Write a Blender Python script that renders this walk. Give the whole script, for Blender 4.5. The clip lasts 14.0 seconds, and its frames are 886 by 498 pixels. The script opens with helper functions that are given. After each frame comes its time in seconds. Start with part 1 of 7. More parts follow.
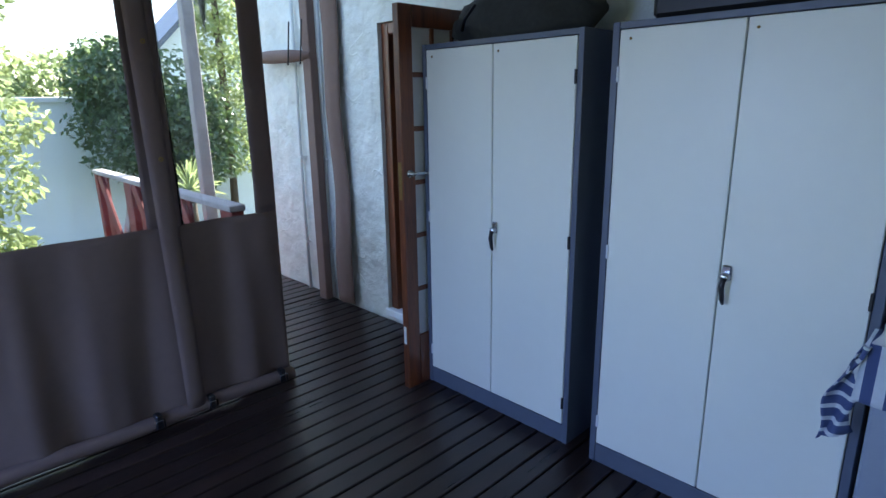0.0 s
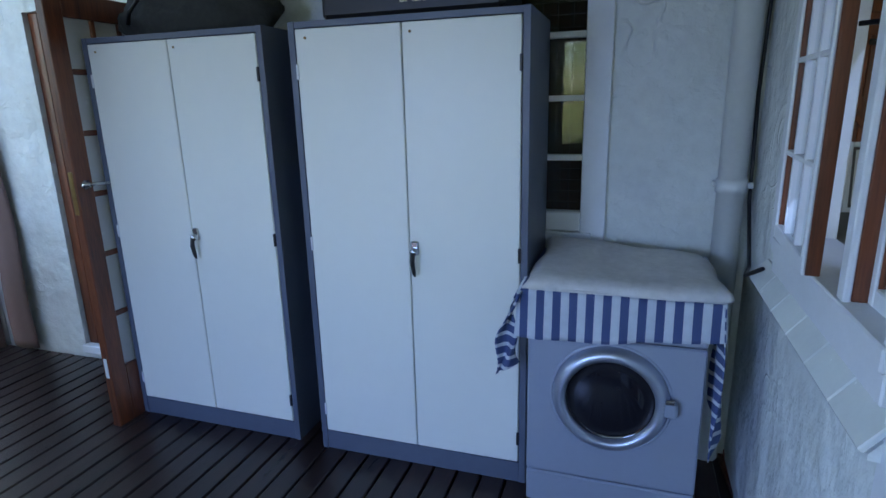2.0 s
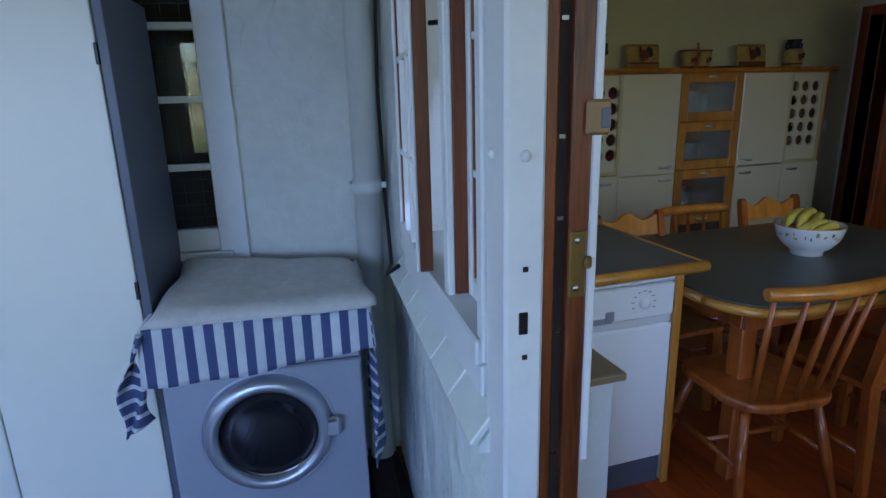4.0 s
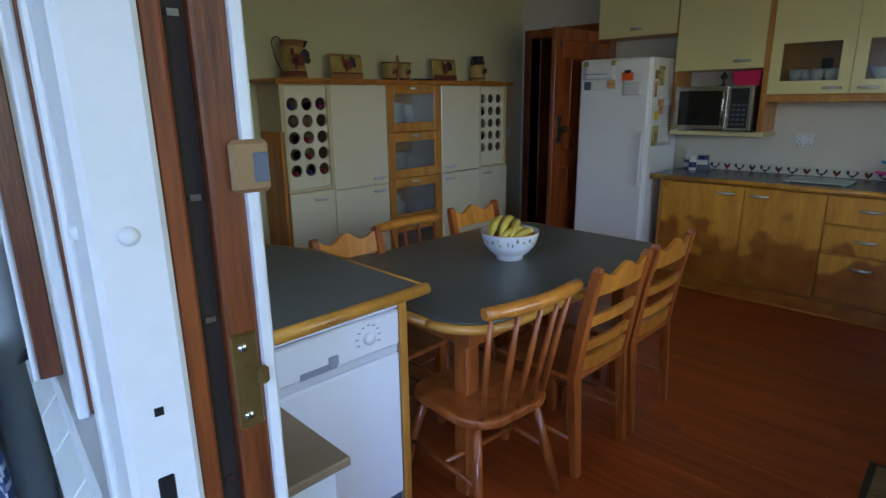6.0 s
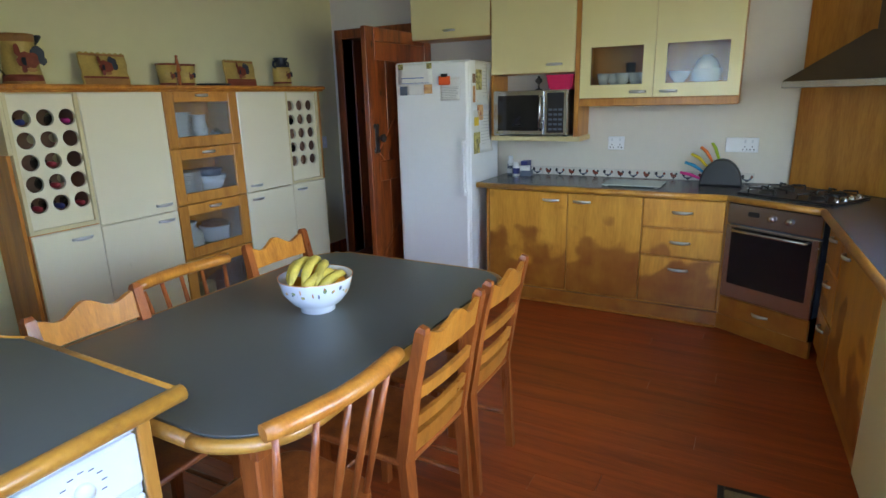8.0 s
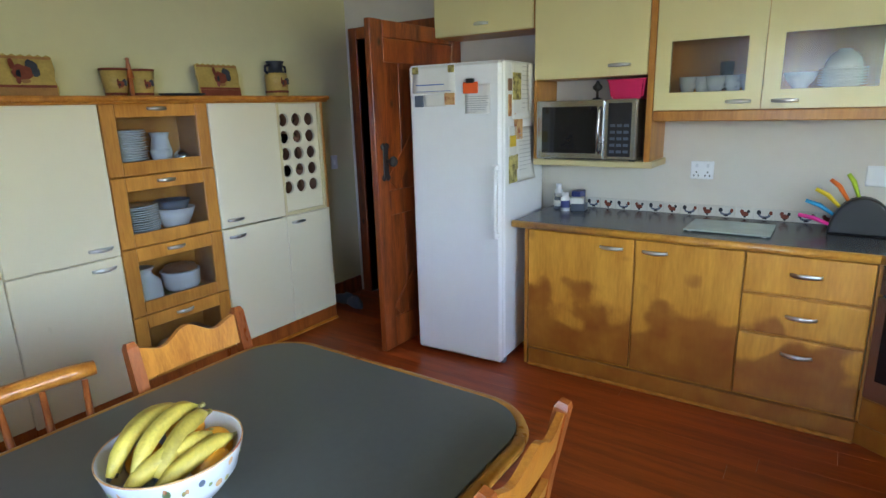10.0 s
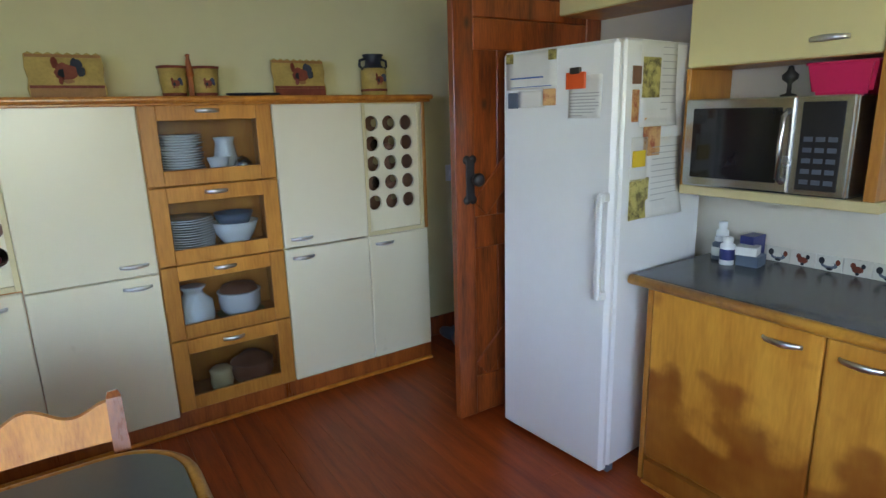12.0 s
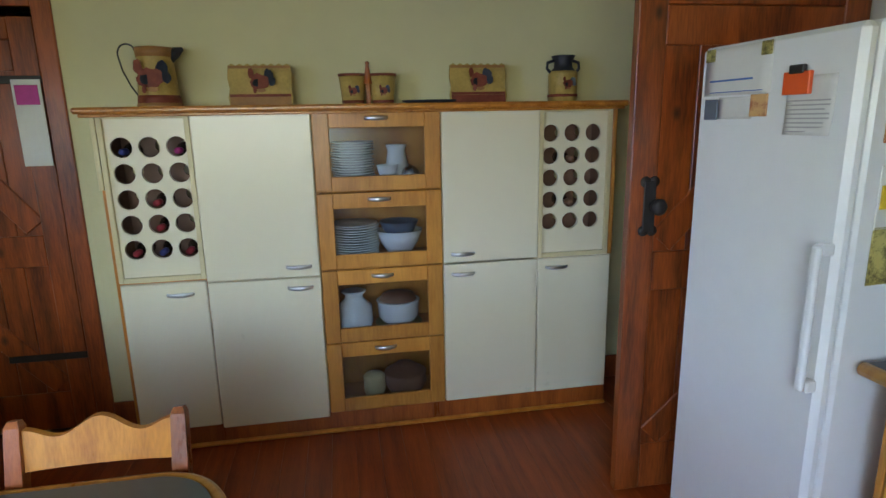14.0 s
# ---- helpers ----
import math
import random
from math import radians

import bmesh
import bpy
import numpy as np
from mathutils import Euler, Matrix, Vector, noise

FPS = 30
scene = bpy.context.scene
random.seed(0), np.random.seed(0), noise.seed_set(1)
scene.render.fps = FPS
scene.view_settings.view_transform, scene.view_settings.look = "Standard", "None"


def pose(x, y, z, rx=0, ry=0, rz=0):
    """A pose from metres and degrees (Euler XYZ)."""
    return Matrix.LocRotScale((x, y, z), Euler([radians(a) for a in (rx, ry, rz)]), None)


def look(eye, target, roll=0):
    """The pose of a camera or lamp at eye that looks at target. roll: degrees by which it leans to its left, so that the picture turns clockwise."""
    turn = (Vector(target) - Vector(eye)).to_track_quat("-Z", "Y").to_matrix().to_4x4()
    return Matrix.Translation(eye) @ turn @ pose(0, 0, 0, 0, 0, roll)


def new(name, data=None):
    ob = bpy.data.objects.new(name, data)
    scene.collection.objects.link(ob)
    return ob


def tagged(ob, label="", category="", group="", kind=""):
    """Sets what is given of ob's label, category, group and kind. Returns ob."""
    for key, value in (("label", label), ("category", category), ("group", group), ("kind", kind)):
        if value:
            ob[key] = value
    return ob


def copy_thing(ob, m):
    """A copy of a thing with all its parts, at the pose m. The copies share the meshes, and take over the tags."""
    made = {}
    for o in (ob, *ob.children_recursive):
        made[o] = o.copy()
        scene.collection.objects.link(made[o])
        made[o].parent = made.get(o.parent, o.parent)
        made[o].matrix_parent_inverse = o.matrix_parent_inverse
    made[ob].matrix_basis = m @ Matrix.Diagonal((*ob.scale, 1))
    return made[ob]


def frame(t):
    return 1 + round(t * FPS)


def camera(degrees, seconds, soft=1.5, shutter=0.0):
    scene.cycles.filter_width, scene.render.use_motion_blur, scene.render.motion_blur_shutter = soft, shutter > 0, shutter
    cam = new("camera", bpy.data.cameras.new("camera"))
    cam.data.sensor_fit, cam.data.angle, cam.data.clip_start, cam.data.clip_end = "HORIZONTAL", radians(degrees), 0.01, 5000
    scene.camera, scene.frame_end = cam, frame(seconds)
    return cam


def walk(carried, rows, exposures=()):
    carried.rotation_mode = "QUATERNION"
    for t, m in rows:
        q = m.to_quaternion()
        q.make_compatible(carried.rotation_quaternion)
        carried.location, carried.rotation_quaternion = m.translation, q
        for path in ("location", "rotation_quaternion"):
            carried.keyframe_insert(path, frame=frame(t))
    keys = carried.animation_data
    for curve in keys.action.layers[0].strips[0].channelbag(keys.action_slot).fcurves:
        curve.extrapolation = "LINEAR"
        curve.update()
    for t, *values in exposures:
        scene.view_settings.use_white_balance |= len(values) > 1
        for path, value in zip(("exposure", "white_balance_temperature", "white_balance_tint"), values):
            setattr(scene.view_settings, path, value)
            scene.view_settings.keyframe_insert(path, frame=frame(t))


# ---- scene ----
cam = camera(75.7, 14.0)
PATH = [
    (0, (0.698, 0.637, 1.544), (-0.562, 2.104, 1.034), -0.9),
    (0.5, (0.719, 0.634, 1.543), (-0.368, 2.232, 1.027), -1.0),
    (1, (0.73, 0.615, 1.535), (-0.139, 2.341, 1.018), -1.1),
    (1.5, (0.776, 0.621, 1.522), (0.113, 2.437, 1.009), -1.1),
    (2, (0.826, 0.632, 1.502), (0.371, 2.513, 0.999), -1.4),
    (2.5, (0.887, 0.664, 1.501), (0.65, 2.582, 0.988), -1.6),
    (3, (0.94, 0.728, 1.49), (0.967, 2.66, 0.972), -1.8),
    (3.5, (0.987, 0.786, 1.484), (1.297, 2.692, 0.964), -1.8),
    (4, (1.019, 0.822, 1.48), (1.592, 2.669, 0.97), -1.5),
    (6.5, (1.305, 1.092, 1.516), (2.796, 2.323, 1.004), -0.9),
    (7, (1.397, 1.145, 1.522), (3.008, 2.213, 1.009), -1.2),
    (7.5, (1.539, 1.19, 1.531), (3.231, 2.125, 1.017), -1.4),
    (10, (2.746, 1.618, 1.562), (4.345, 2.718, 1.078), -1.6),
    (10.5, (3.026, 1.658, 1.57), (4.519, 2.894, 1.078), -1.6),
    (11, (3.307, 1.692, 1.574), (4.693, 3.051, 1.092), -1.6),
    (11.5, (3.591, 1.697, 1.563), (4.836, 3.192, 1.101), -1.6),
    (12, (3.849, 1.739, 1.557), (4.935, 3.353, 1.09), -1.6),
    (12.5, (4.051, 1.814, 1.567), (4.985, 3.521, 1.103), -1.5),
    (13, (4.199, 1.859, 1.583), (4.941, 3.658, 1.121), -1.5),
    (13.5, (4.298, 1.884, 1.6), (4.816, 3.76, 1.14), -1.2),
    (14, (4.306, 1.905, 1.579), (4.649, 3.826, 1.138), -1.1),
]
walk(cam, [(t, look(eye, target, roll)) for t, eye, target, roll in PATH],
     [(0, 2.25), (2.0, 2.4), (3.5, 2.4), (4.2, 2.5), (6.5, 3.6), (7.5, 4.3), (10, 4.75), (11.5, 4.65), (14, 4.42)])


# ---- light ----
world = bpy.data.worlds.new("sky")
scene.world = world
world.use_nodes = True
wn = world.node_tree.nodes
sky = wn.new("ShaderNodeTexSky")
sky.sky_type, sky.sun_disc = "NISHITA", False
sky.sun_elevation, sky.sun_rotation = radians(46), radians(-20)
wn["Background"].inputs["Strength"].default_value = 0.15
world.node_tree.links.new(sky.outputs[0], wn["Background"].inputs["Color"])

sun = new("sun", bpy.data.lights.new("sun", "SUN"))
sun.data.energy, sun.data.angle, sun.data.color = 5.0, radians(0.5), (1.0, 0.95, 0.86)
sun.matrix_world = look((-9.0, 12.0, 11.0), (-5.5, 2.0, 0.0))


def window_light(name, x, y, z, w, h, towards, watts, color, spread):
    """An area lamp standing in an opening for the light of the sky outside it."""
    ob = new(name, bpy.data.lights.new(name, "AREA"))
    ob.data.shape, ob.data.size, ob.data.size_y = "RECTANGLE", w, h
    ob.data.energy, ob.data.color, ob.data.spread = watts, color, radians(spread)
    ob.matrix_world = look((x, y, z), towards)
    return ob


SKY_BLUE = (0.235, 0.40, 1.0)
GARDEN = (0.95, 1.0, 0.52)
# the sky shines down through the openings, the sunlit garden up
window_light("sky_light_veranda", -1.35, -1.60, 1.55, 1.1, 1.0, (-0.5, 0.6, -0.55), 10.5, SKY_BLUE, 125)
window_light("sky_light_blind", -1.84, -0.28, 1.60, 2.2, 1.1, (0.4, 1.2, -0.6), 0.7, SKY_BLUE, 130)
window_light("garden_light_veranda", -0.75, -1.62, 1.45, 2.2, 0.9, (-0.1, 0.9, 3.0), 0.8, GARDEN, 160)
window_light("sky_light_sink", 3.3, -0.15, 1.65, 1.9, 1.0, (3.6, 1.5, 0.35), 0.95, (0.56, 0.69, 1.0), 125)
window_light("sky_light_west_window", 1.66, 2.10, 1.55, 0.80, 0.90, (3.2, 2.6, 0.7), 0.40, (0.42, 0.58, 1.0), 130)
window_light("garden_light_sink", 3.3, -0.17, 1.60, 1.9, 1.0, (3.6, 1.6, 2.6), 0.88, (1.0, 0.86, 0.48), 160)

# ---- materials ----
def material(name, color, rough=0.6, metal=0.0, vary=0.12, scale=6.0, bump=0.0, bump_scale=60.0, coat=0.0,
             spec=0.5, stretch=None, per_object=0.0, dark=None, spread=(0.3, 0.7)):
    """A surface with two scales of variation: broad blotches and fine grain, and a relief."""
    m = bpy.data.materials.new(name)
    m.use_nodes = True
    n, l = m.node_tree.nodes, m.node_tree.links
    b = n["Principled BSDF"]
    b.inputs["Roughness"].default_value, b.inputs["Metallic"].default_value = rough, metal
    b.inputs["Coat Weight"].default_value, b.inputs["Specular IOR Level"].default_value = coat, spec
    b.inputs["Coat Roughness"].default_value = 0.15
    tc = n.new("ShaderNodeTexCoord")
    mp = n.new("ShaderNodeMapping")
    mp.inputs["Scale"].default_value = stretch or (1, 1, 1)
    l.new(tc.outputs["Object"], mp.inputs["Vector"])
    vec = mp.outputs["Vector"]
    info = n.new("ShaderNodeObjectInfo")
    if per_object:
        add = n.new("ShaderNodeVectorMath")
        add.operation = "MULTIPLY_ADD"
        comb = n.new("ShaderNodeCombineXYZ")
        for i in range(3):
            l.new(info.outputs["Random"], comb.inputs[i])
        l.new(comb.outputs[0], add.inputs[0])
        add.inputs[1].default_value = (17.0, 31.0, 23.0)
        l.new(vec, add.inputs[2])
        vec = add.outputs[0]
    broad = n.new("ShaderNodeTexNoise")
    broad.inputs["Scale"].default_value, broad.inputs["Detail"].default_value = scale, 3
    fine = n.new("ShaderNodeTexNoise")
    fine.inputs["Scale"].default_value, fine.inputs["Detail"].default_value = scale * 9, 4
    l.new(vec, broad.inputs["Vector"]), l.new(vec, fine.inputs["Vector"])
    mix = n.new("ShaderNodeMath")
    mix.operation = "MULTIPLY_ADD"
    mix.inputs[1].default_value = 0.35
    l.new(fine.outputs["Fac"], mix.inputs[0])
    sc = n.new("ShaderNodeMath")
    sc.operation = "MULTIPLY"
    sc.inputs[1].default_value = 0.65
    l.new(broad.outputs["Fac"], sc.inputs[0]), l.new(sc.outputs[0], mix.inputs[2])
    ramp = n.new("ShaderNodeValToRGB")
    low = dark or tuple(c * (1 - vary) for c in color)
    high = tuple(min(1, c * (1 + vary * 0.6)) for c in color)
    ramp.color_ramp.elements[0].position, ramp.color_ramp.elements[1].position = spread
    ramp.color_ramp.elements[0].color, ramp.color_ramp.elements[1].color = (*low, 1), (*high, 1)
    l.new(mix.outputs[0], ramp.inputs["Fac"])
    out = ramp.outputs["Color"]
    if per_object:
        hsv = n.new("ShaderNodeHueSaturation")
        rng = n.new("ShaderNodeMapRange")
        rng.inputs["To Min"].default_value, rng.inputs["To Max"].default_value = 1 - per_object, 1 + per_object
        l.new(info.outputs["Random"], rng.inputs["Value"])
        l.new(rng.outputs["Result"], hsv.inputs["Value"]), l.new(out, hsv.inputs["Color"])
        out = hsv.outputs["Color"]
    l.new(out, b.inputs["Base Color"])
    rr = n.new("ShaderNodeMapRange")
    rr.inputs["To Min"].default_value, rr.inputs["To Max"].default_value = max(0.02, rough - 0.08), min(1, rough + 0.08)
    l.new(mix.outputs[0], rr.inputs["Value"]), l.new(rr.outputs["Result"], b.inputs["Roughness"])
    if bump:
        bn = n.new("ShaderNodeTexNoise")
        bn.inputs["Scale"].default_value, bn.inputs["Detail"].default_value = bump_scale, 5
        l.new(vec, bn.inputs["Vector"])
        bp = n.new("ShaderNodeBump")
        bp.inputs["Strength"].default_value, bp.inputs["Distance"].default_value = bump, 0.02
        l.new(bn.outputs["Fac"], bp.inputs["Height"]), l.new(bp.outputs["Normal"], b.inputs["Normal"])
    return m


def wood(name, color, dark, rough=0.35, grain=(14, 14, 1.2), coat=0.15, per_object=0.12, bump=0.08):
    """Varnished timber: rings stretched along the grain."""
    return material(name, color, rough, 0, 0.2, 2.2, bump, 30, coat, 0.5, grain, per_object, dark, (0.34, 0.62))


def glass(name, tint=(0.9, 0.95, 0.95), rough=0.02):
    """A thin pane: clear with a mirror's share of reflection."""
    m = bpy.data.materials.new(name)
    m.use_nodes = True
    n, l = m.node_tree.nodes, m.node_tree.links
    n.remove(n["Principled BSDF"])
    tr, gl, mx = n.new("ShaderNodeBsdfTransparent"), n.new("ShaderNodeBsdfGlossy"), n.new("ShaderNodeMixShader")
    fr = n.new("ShaderNodeFresnel")
    fr.inputs["IOR"].default_value = 1.5
    tr.inputs["Color"].default_value = (*tint, 1)
    gl.inputs["Roughness"].default_value = rough
    l.new(fr.outputs[0], mx.inputs[0]), l.new(tr.outputs[0], mx.inputs[1]), l.new(gl.outputs[0], mx.inputs[2])
    l.new(mx.outputs[0], n["Material Output"].inputs["Surface"])
    return m


M_PLASTER = material("rough_white_plaster", (0.65, 0.69, 0.67), 0.7, vary=0.16, scale=2.2, bump=1.0, bump_scale=4.5)
next(k for k in M_PLASTER.node_tree.nodes if k.bl_idname == "ShaderNodeBump").inputs["Distance"].default_value = 0.07


def trowelled(m, height=0.004):
    """Adds the meandering ridges that a trowel leaves, in patches."""
    n, l = m.node_tree.nodes, m.node_tree.links
    bp = next(k for k in n if k.bl_idname == "ShaderNodeBump")
    tc = n.new("ShaderNodeTexCoord")
    a, b, patch = n.new("ShaderNodeTexNoise"), n.new("ShaderNodeMath"), n.new("ShaderNodeTexNoise")
    a.inputs["Scale"].default_value, a.inputs["Detail"].default_value, a.inputs["Distortion"].default_value = 3.3, 1.0, 1.4
    patch.inputs["Scale"].default_value, patch.inputs["Detail"].default_value = 2.3, 1.0
    l.new(tc.outputs["Object"], a.inputs["Vector"]), l.new(tc.outputs["Object"], patch.inputs["Vector"])
    b.operation = "PINGPONG"
    b.inputs[1].default_value = 0.16
    ridge, mask, mul = n.new("ShaderNodeMapRange"), n.new("ShaderNodeMapRange"), n.new("ShaderNodeMath")
    ridge.interpolation_type = mask.interpolation_type = "SMOOTHSTEP"
    ridge.inputs["From Min"].default_value, ridge.inputs["From Max"].default_value = 0.135, 0.16
    mask.inputs["From Min"].default_value, mask.inputs["From Max"].default_value = 0.54, 0.70
    mul.operation = "MULTIPLY"
    l.new(a.outputs["Fac"], b.inputs[0]), l.new(b.outputs[0], ridge.inputs["Value"]), l.new(patch.outputs["Fac"], mask.inputs["Value"])
    l.new(ridge.outputs["Result"], mul.inputs[0]), l.new(mask.outputs["Result"], mul.inputs[1])
    bp2 = n.new("ShaderNodeBump")
    bp2.inputs["Strength"].default_value, bp2.inputs["Distance"].default_value = 0.9, height
    l.new(mul.outputs[0], bp2.inputs["Height"]), l.new(bp.outputs["Normal"], bp2.inputs["Normal"])
    l.new(bp2.outputs["Normal"], n["Principled BSDF"].inputs["Normal"])


trowelled(M_PLASTER)
# The steel's dark brown reflection is put into its base colour.
M_HOOD = material("stainless_steel_dark_reflection", (0.14, 0.11, 0.088), 0.36, 0.9, vary=0.06, scale=4)
M_CREAM_WALL = material("cream_wall_paint", (0.63, 0.585, 0.33), 0.7, vary=0.05, scale=1.2, bump=0.05, bump_scale=40)
M_TILE_WALL = material("offwhite_wall_paint", (0.68, 0.64, 0.56), 0.55, vary=0.04, scale=2, bump=0.04, bump_scale=40)
M_DECK = wood("dark_stained_decking", (0.030, 0.017, 0.014), (0.014, 0.008, 0.007), 0.30, (9, 0.9, 9), 0.0, 0.25)
M_PLANK = wood("red_brown_floorboard", (0.33, 0.060, 0.010), (0.19, 0.030, 0.006), 0.34, (11, 0.7, 11), 0.0, 0.10, 0.03)
M_STEEL_GREY = material("grey_enamelled_steel", (0.095, 0.115, 0.160), 0.42, vary=0.1, scale=4, bump=0.02)
M_STEEL_WHITE = material("cream_enamelled_steel", (0.74, 0.76, 0.70), 0.40, vary=0.03, scale=2, bump=0.015, bump_scale=120)
M_PULL = material("satin_nickel_pull", (0.66, 0.66, 0.66), 0.34, 1.0, vary=0.04, scale=20)
M_CHROME = material("brushed_chrome", (0.56, 0.57, 0.58), 0.25, 1.0, vary=0.02, scale=4)
M_BLACK = material("black_plastic", (0.012, 0.012, 0.014), 0.4, vary=0.2, scale=20)
M_SILVER = material("silver_grey_enamel", (0.33, 0.37, 0.45), 0.38, 0.25, vary=0.05, scale=5, bump=0.01)
M_CANVAS = material("brown_canvas", (0.185, 0.124, 0.104), 0.85, vary=0.12, scale=3, bump=0.25, bump_scale=500)
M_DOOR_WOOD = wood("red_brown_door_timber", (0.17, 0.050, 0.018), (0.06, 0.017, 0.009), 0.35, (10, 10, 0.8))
M_ORANGE_WOOD = wood("orange_varnished_timber", (0.21, 0.054, 0.010), (0.055, 0.013, 0.005), 0.42, (9, 9, 0.8), 0.04)
M_KNOTTY = wood("knotty_pine_varnished", (0.31, 0.070, 0.013), (0.085, 0.016, 0.005), 0.32, (7, 7, 0.7))


def knots(m, scale=3.2, size=0.085):
    """Adds scattered dark knots to a timber."""
    n, l = m.node_tree.nodes, m.node_tree.links
    b = n["Principled BSDF"].inputs["Base Color"]
    src = b.links[0].from_socket
    tc, mp, vo, rp, mx = n.new("ShaderNodeTexCoord"), n.new("ShaderNodeMapping"), n.new("ShaderNodeTexVoronoi"), n.new("ShaderNodeValToRGB"), n.new("ShaderNodeMix")
    mp.inputs["Scale"].default_value = (1.5, 1.5, 0.9)
    vo.inputs["Scale"].default_value = scale
    rp.color_ramp.elements[0].position, rp.color_ramp.elements[1].position = size * 0.5, size * 1.3
    rp.color_ramp.elements[0].color, rp.color_ramp.elements[1].color = (1, 1, 1, 1), (0, 0, 0, 1)
    mx.data_type = "RGBA"
    l.new(tc.outputs["Object"], mp.inputs["Vector"]), l.new(mp.outputs[0], vo.inputs["Vector"]), l.new(vo.outputs["Distance"], rp.inputs["Fac"])
    l.new(rp.outputs["Color"], mx.inputs["Factor"]), l.new(src, mx.inputs["A"])
    mx.inputs["B"].default_value = (0.030, 0.010, 0.006, 1)
    l.new(mx.outputs["Result"], b)


knots(M_KNOTTY)
M_PINE = wood("honey_pine", (0.52, 0.205, 0.028), (0.36, 0.115, 0.014), 0.30, (8, 8, 0.8))
M_CHAIR = wood("reddish_pine", (0.36, 0.098, 0.018), (0.20, 0.045, 0.009), 0.30, (8, 8, 0.8))
M_CABWOOD = wood("worn_honey_veneer", (0.52, 0.235, 0.040), (0.39, 0.150, 0.022), 0.36, (5, 5, 0.7))
M_EDGE = wood("golden_wood_edging", (0.52, 0.25, 0.038), (0.34, 0.135, 0.020), 0.3, (3, 3, 3))
M_CREAM_DOOR = material("cream_lacquer", (0.77, 0.70, 0.49), 0.30, vary=0.02, scale=2, coat=0.2)
M_YELLOW_DOOR = material("pale_yellow_lacquer", (0.78, 0.70, 0.36), 0.32, vary=0.02, scale=2, coat=0.2)
M_WHITE = material("white_enamel", (0.82, 0.84, 0.86), 0.32, vary=0.03, scale=2, bump=0.02, bump_scale=90)
M_WHITE_PAINT = material("white_paint", (0.68, 0.71, 0.74), 0.45, vary=0.06, scale=6, bump=0.08, bump_scale=50)
M_LAMINATE = material("dark_green_grey_laminate", (0.088, 0.097, 0.088), 0.36, vary=0.10, scale=40)
M_WORKTOP = material("slate_grey_laminate", (0.072, 0.078, 0.094), 0.24, vary=0.05, scale=240)
M_GLASS = glass("clear_glass")
M_CEIL = material("pale_ceiling_board", (0.62, 0.60, 0.50), 0.8, vary=0.05, scale=2)
M_GROUND = material("garden_soil_and_lawn", (0.08, 0.10, 0.035), 0.95, vary=0.4, scale=2, bump=0.4)


# ---- building helpers ----
def box(bm, x0, x1, y0, y1, z0, z1, b=0.0, seg=1):
    """Adds a box, its edges rounded by b, to bm."""
    t = bmesh.new()
    bmesh.ops.create_cube(t, size=1)
    bmesh.ops.scale(t, vec=(x1 - x0, y1 - y0, z1 - z0), verts=t.verts)
    bmesh.ops.translate(t, vec=((x0 + x1) / 2, (y0 + y1) / 2, (z0 + z1) / 2), verts=t.verts)
    if b:
        bmesh.ops.bevel(t, geom=t.edges[:], offset=min(b, 0.45 * min(x1 - x0, y1 - y0, z1 - z0)), segments=seg, affect="EDGES", profile=0.5)
    return merge(bm, t)


def merge(bm, t, m=None):
    if m is not None:
        bmesh.ops.transform(t, matrix=m, verts=t.verts)
    me = bpy.data.meshes.new("tmp")
    t.to_mesh(me)
    t.free()
    bm.from_mesh(me)
    bpy.data.meshes.remove(me)
    return bm


def lathe(bm, profile, m=None, seg=24):
    """Turns (radius, height) pairs about the z axis."""
    t = bmesh.new()
    rings = []
    for r, z in profile:
        if r < 1e-5:
            rings.append([t.verts.new((0, 0, z))])
        else:
            rings.append([t.verts.new((r * math.cos(2 * math.pi * i / seg), r * math.sin(2 * math.pi * i / seg), z)) for i in range(seg)])
    for a, c in zip(rings, rings[1:]):
        for i in range(seg):
            j = (i + 1) % seg
            if len(a) == 1 and len(c) == 1:
                continue
            if len(a) == 1:
                t.faces.new((a[0], c[j], c[i]))
            elif len(c) == 1:
                t.faces.new((a[i], a[j], c[0]))
            else:
                t.faces.new((a[i], a[j], c[j], c[i]))
    bmesh.ops.recalc_face_normals(t, faces=t.faces[:])
    for f in t.faces:
        f.smooth = True
    return merge(bm, t, m)


def tube(bm, pts, r, seg=10, close=True, flat=1.0, phase=0.0):
    """A round bar along the points; r is one radius or one a point."""
    t = bmesh.new()
    pts = [Vector(p) for p in pts]
    rs = r if isinstance(r, (list, tuple)) else [r] * len(pts)
    up = Vector((0, 0, 1))
    rings, last = [], None
    for i, p in enumerate(pts):
        d = (pts[min(i + 1, len(pts) - 1)] - pts[max(i - 1, 0)]).normalized()
        u = d.cross(up)
        if u.length < 1e-3:
            u = d.cross(Vector((0, 1, 0)))
        u.normalize()
        if last is not None and u.dot(last) < 0:
            u = -u
        last = u
        v = d.cross(u).normalized()
        rings.append([t.verts.new(p + rs[i] * (math.cos(2 * math.pi * k / seg + phase) * u + flat * math.sin(2 * math.pi * k / seg + phase) * v)) for k in range(seg)])
    for a, c in zip(rings, rings[1:]):
        for k in range(seg):
            t.faces.new((a[k], a[(k + 1) % seg], c[(k + 1) % seg], c[k]))
    if close:
        t.faces.new(rings[0][::-1]), t.faces.new(rings[-1])
    bmesh.ops.recalc_face_normals(t, faces=t.faces[:])
    for f in t.faces:
        f.smooth = len(f.verts) == 4 and seg > 4
    return merge(bm, t)


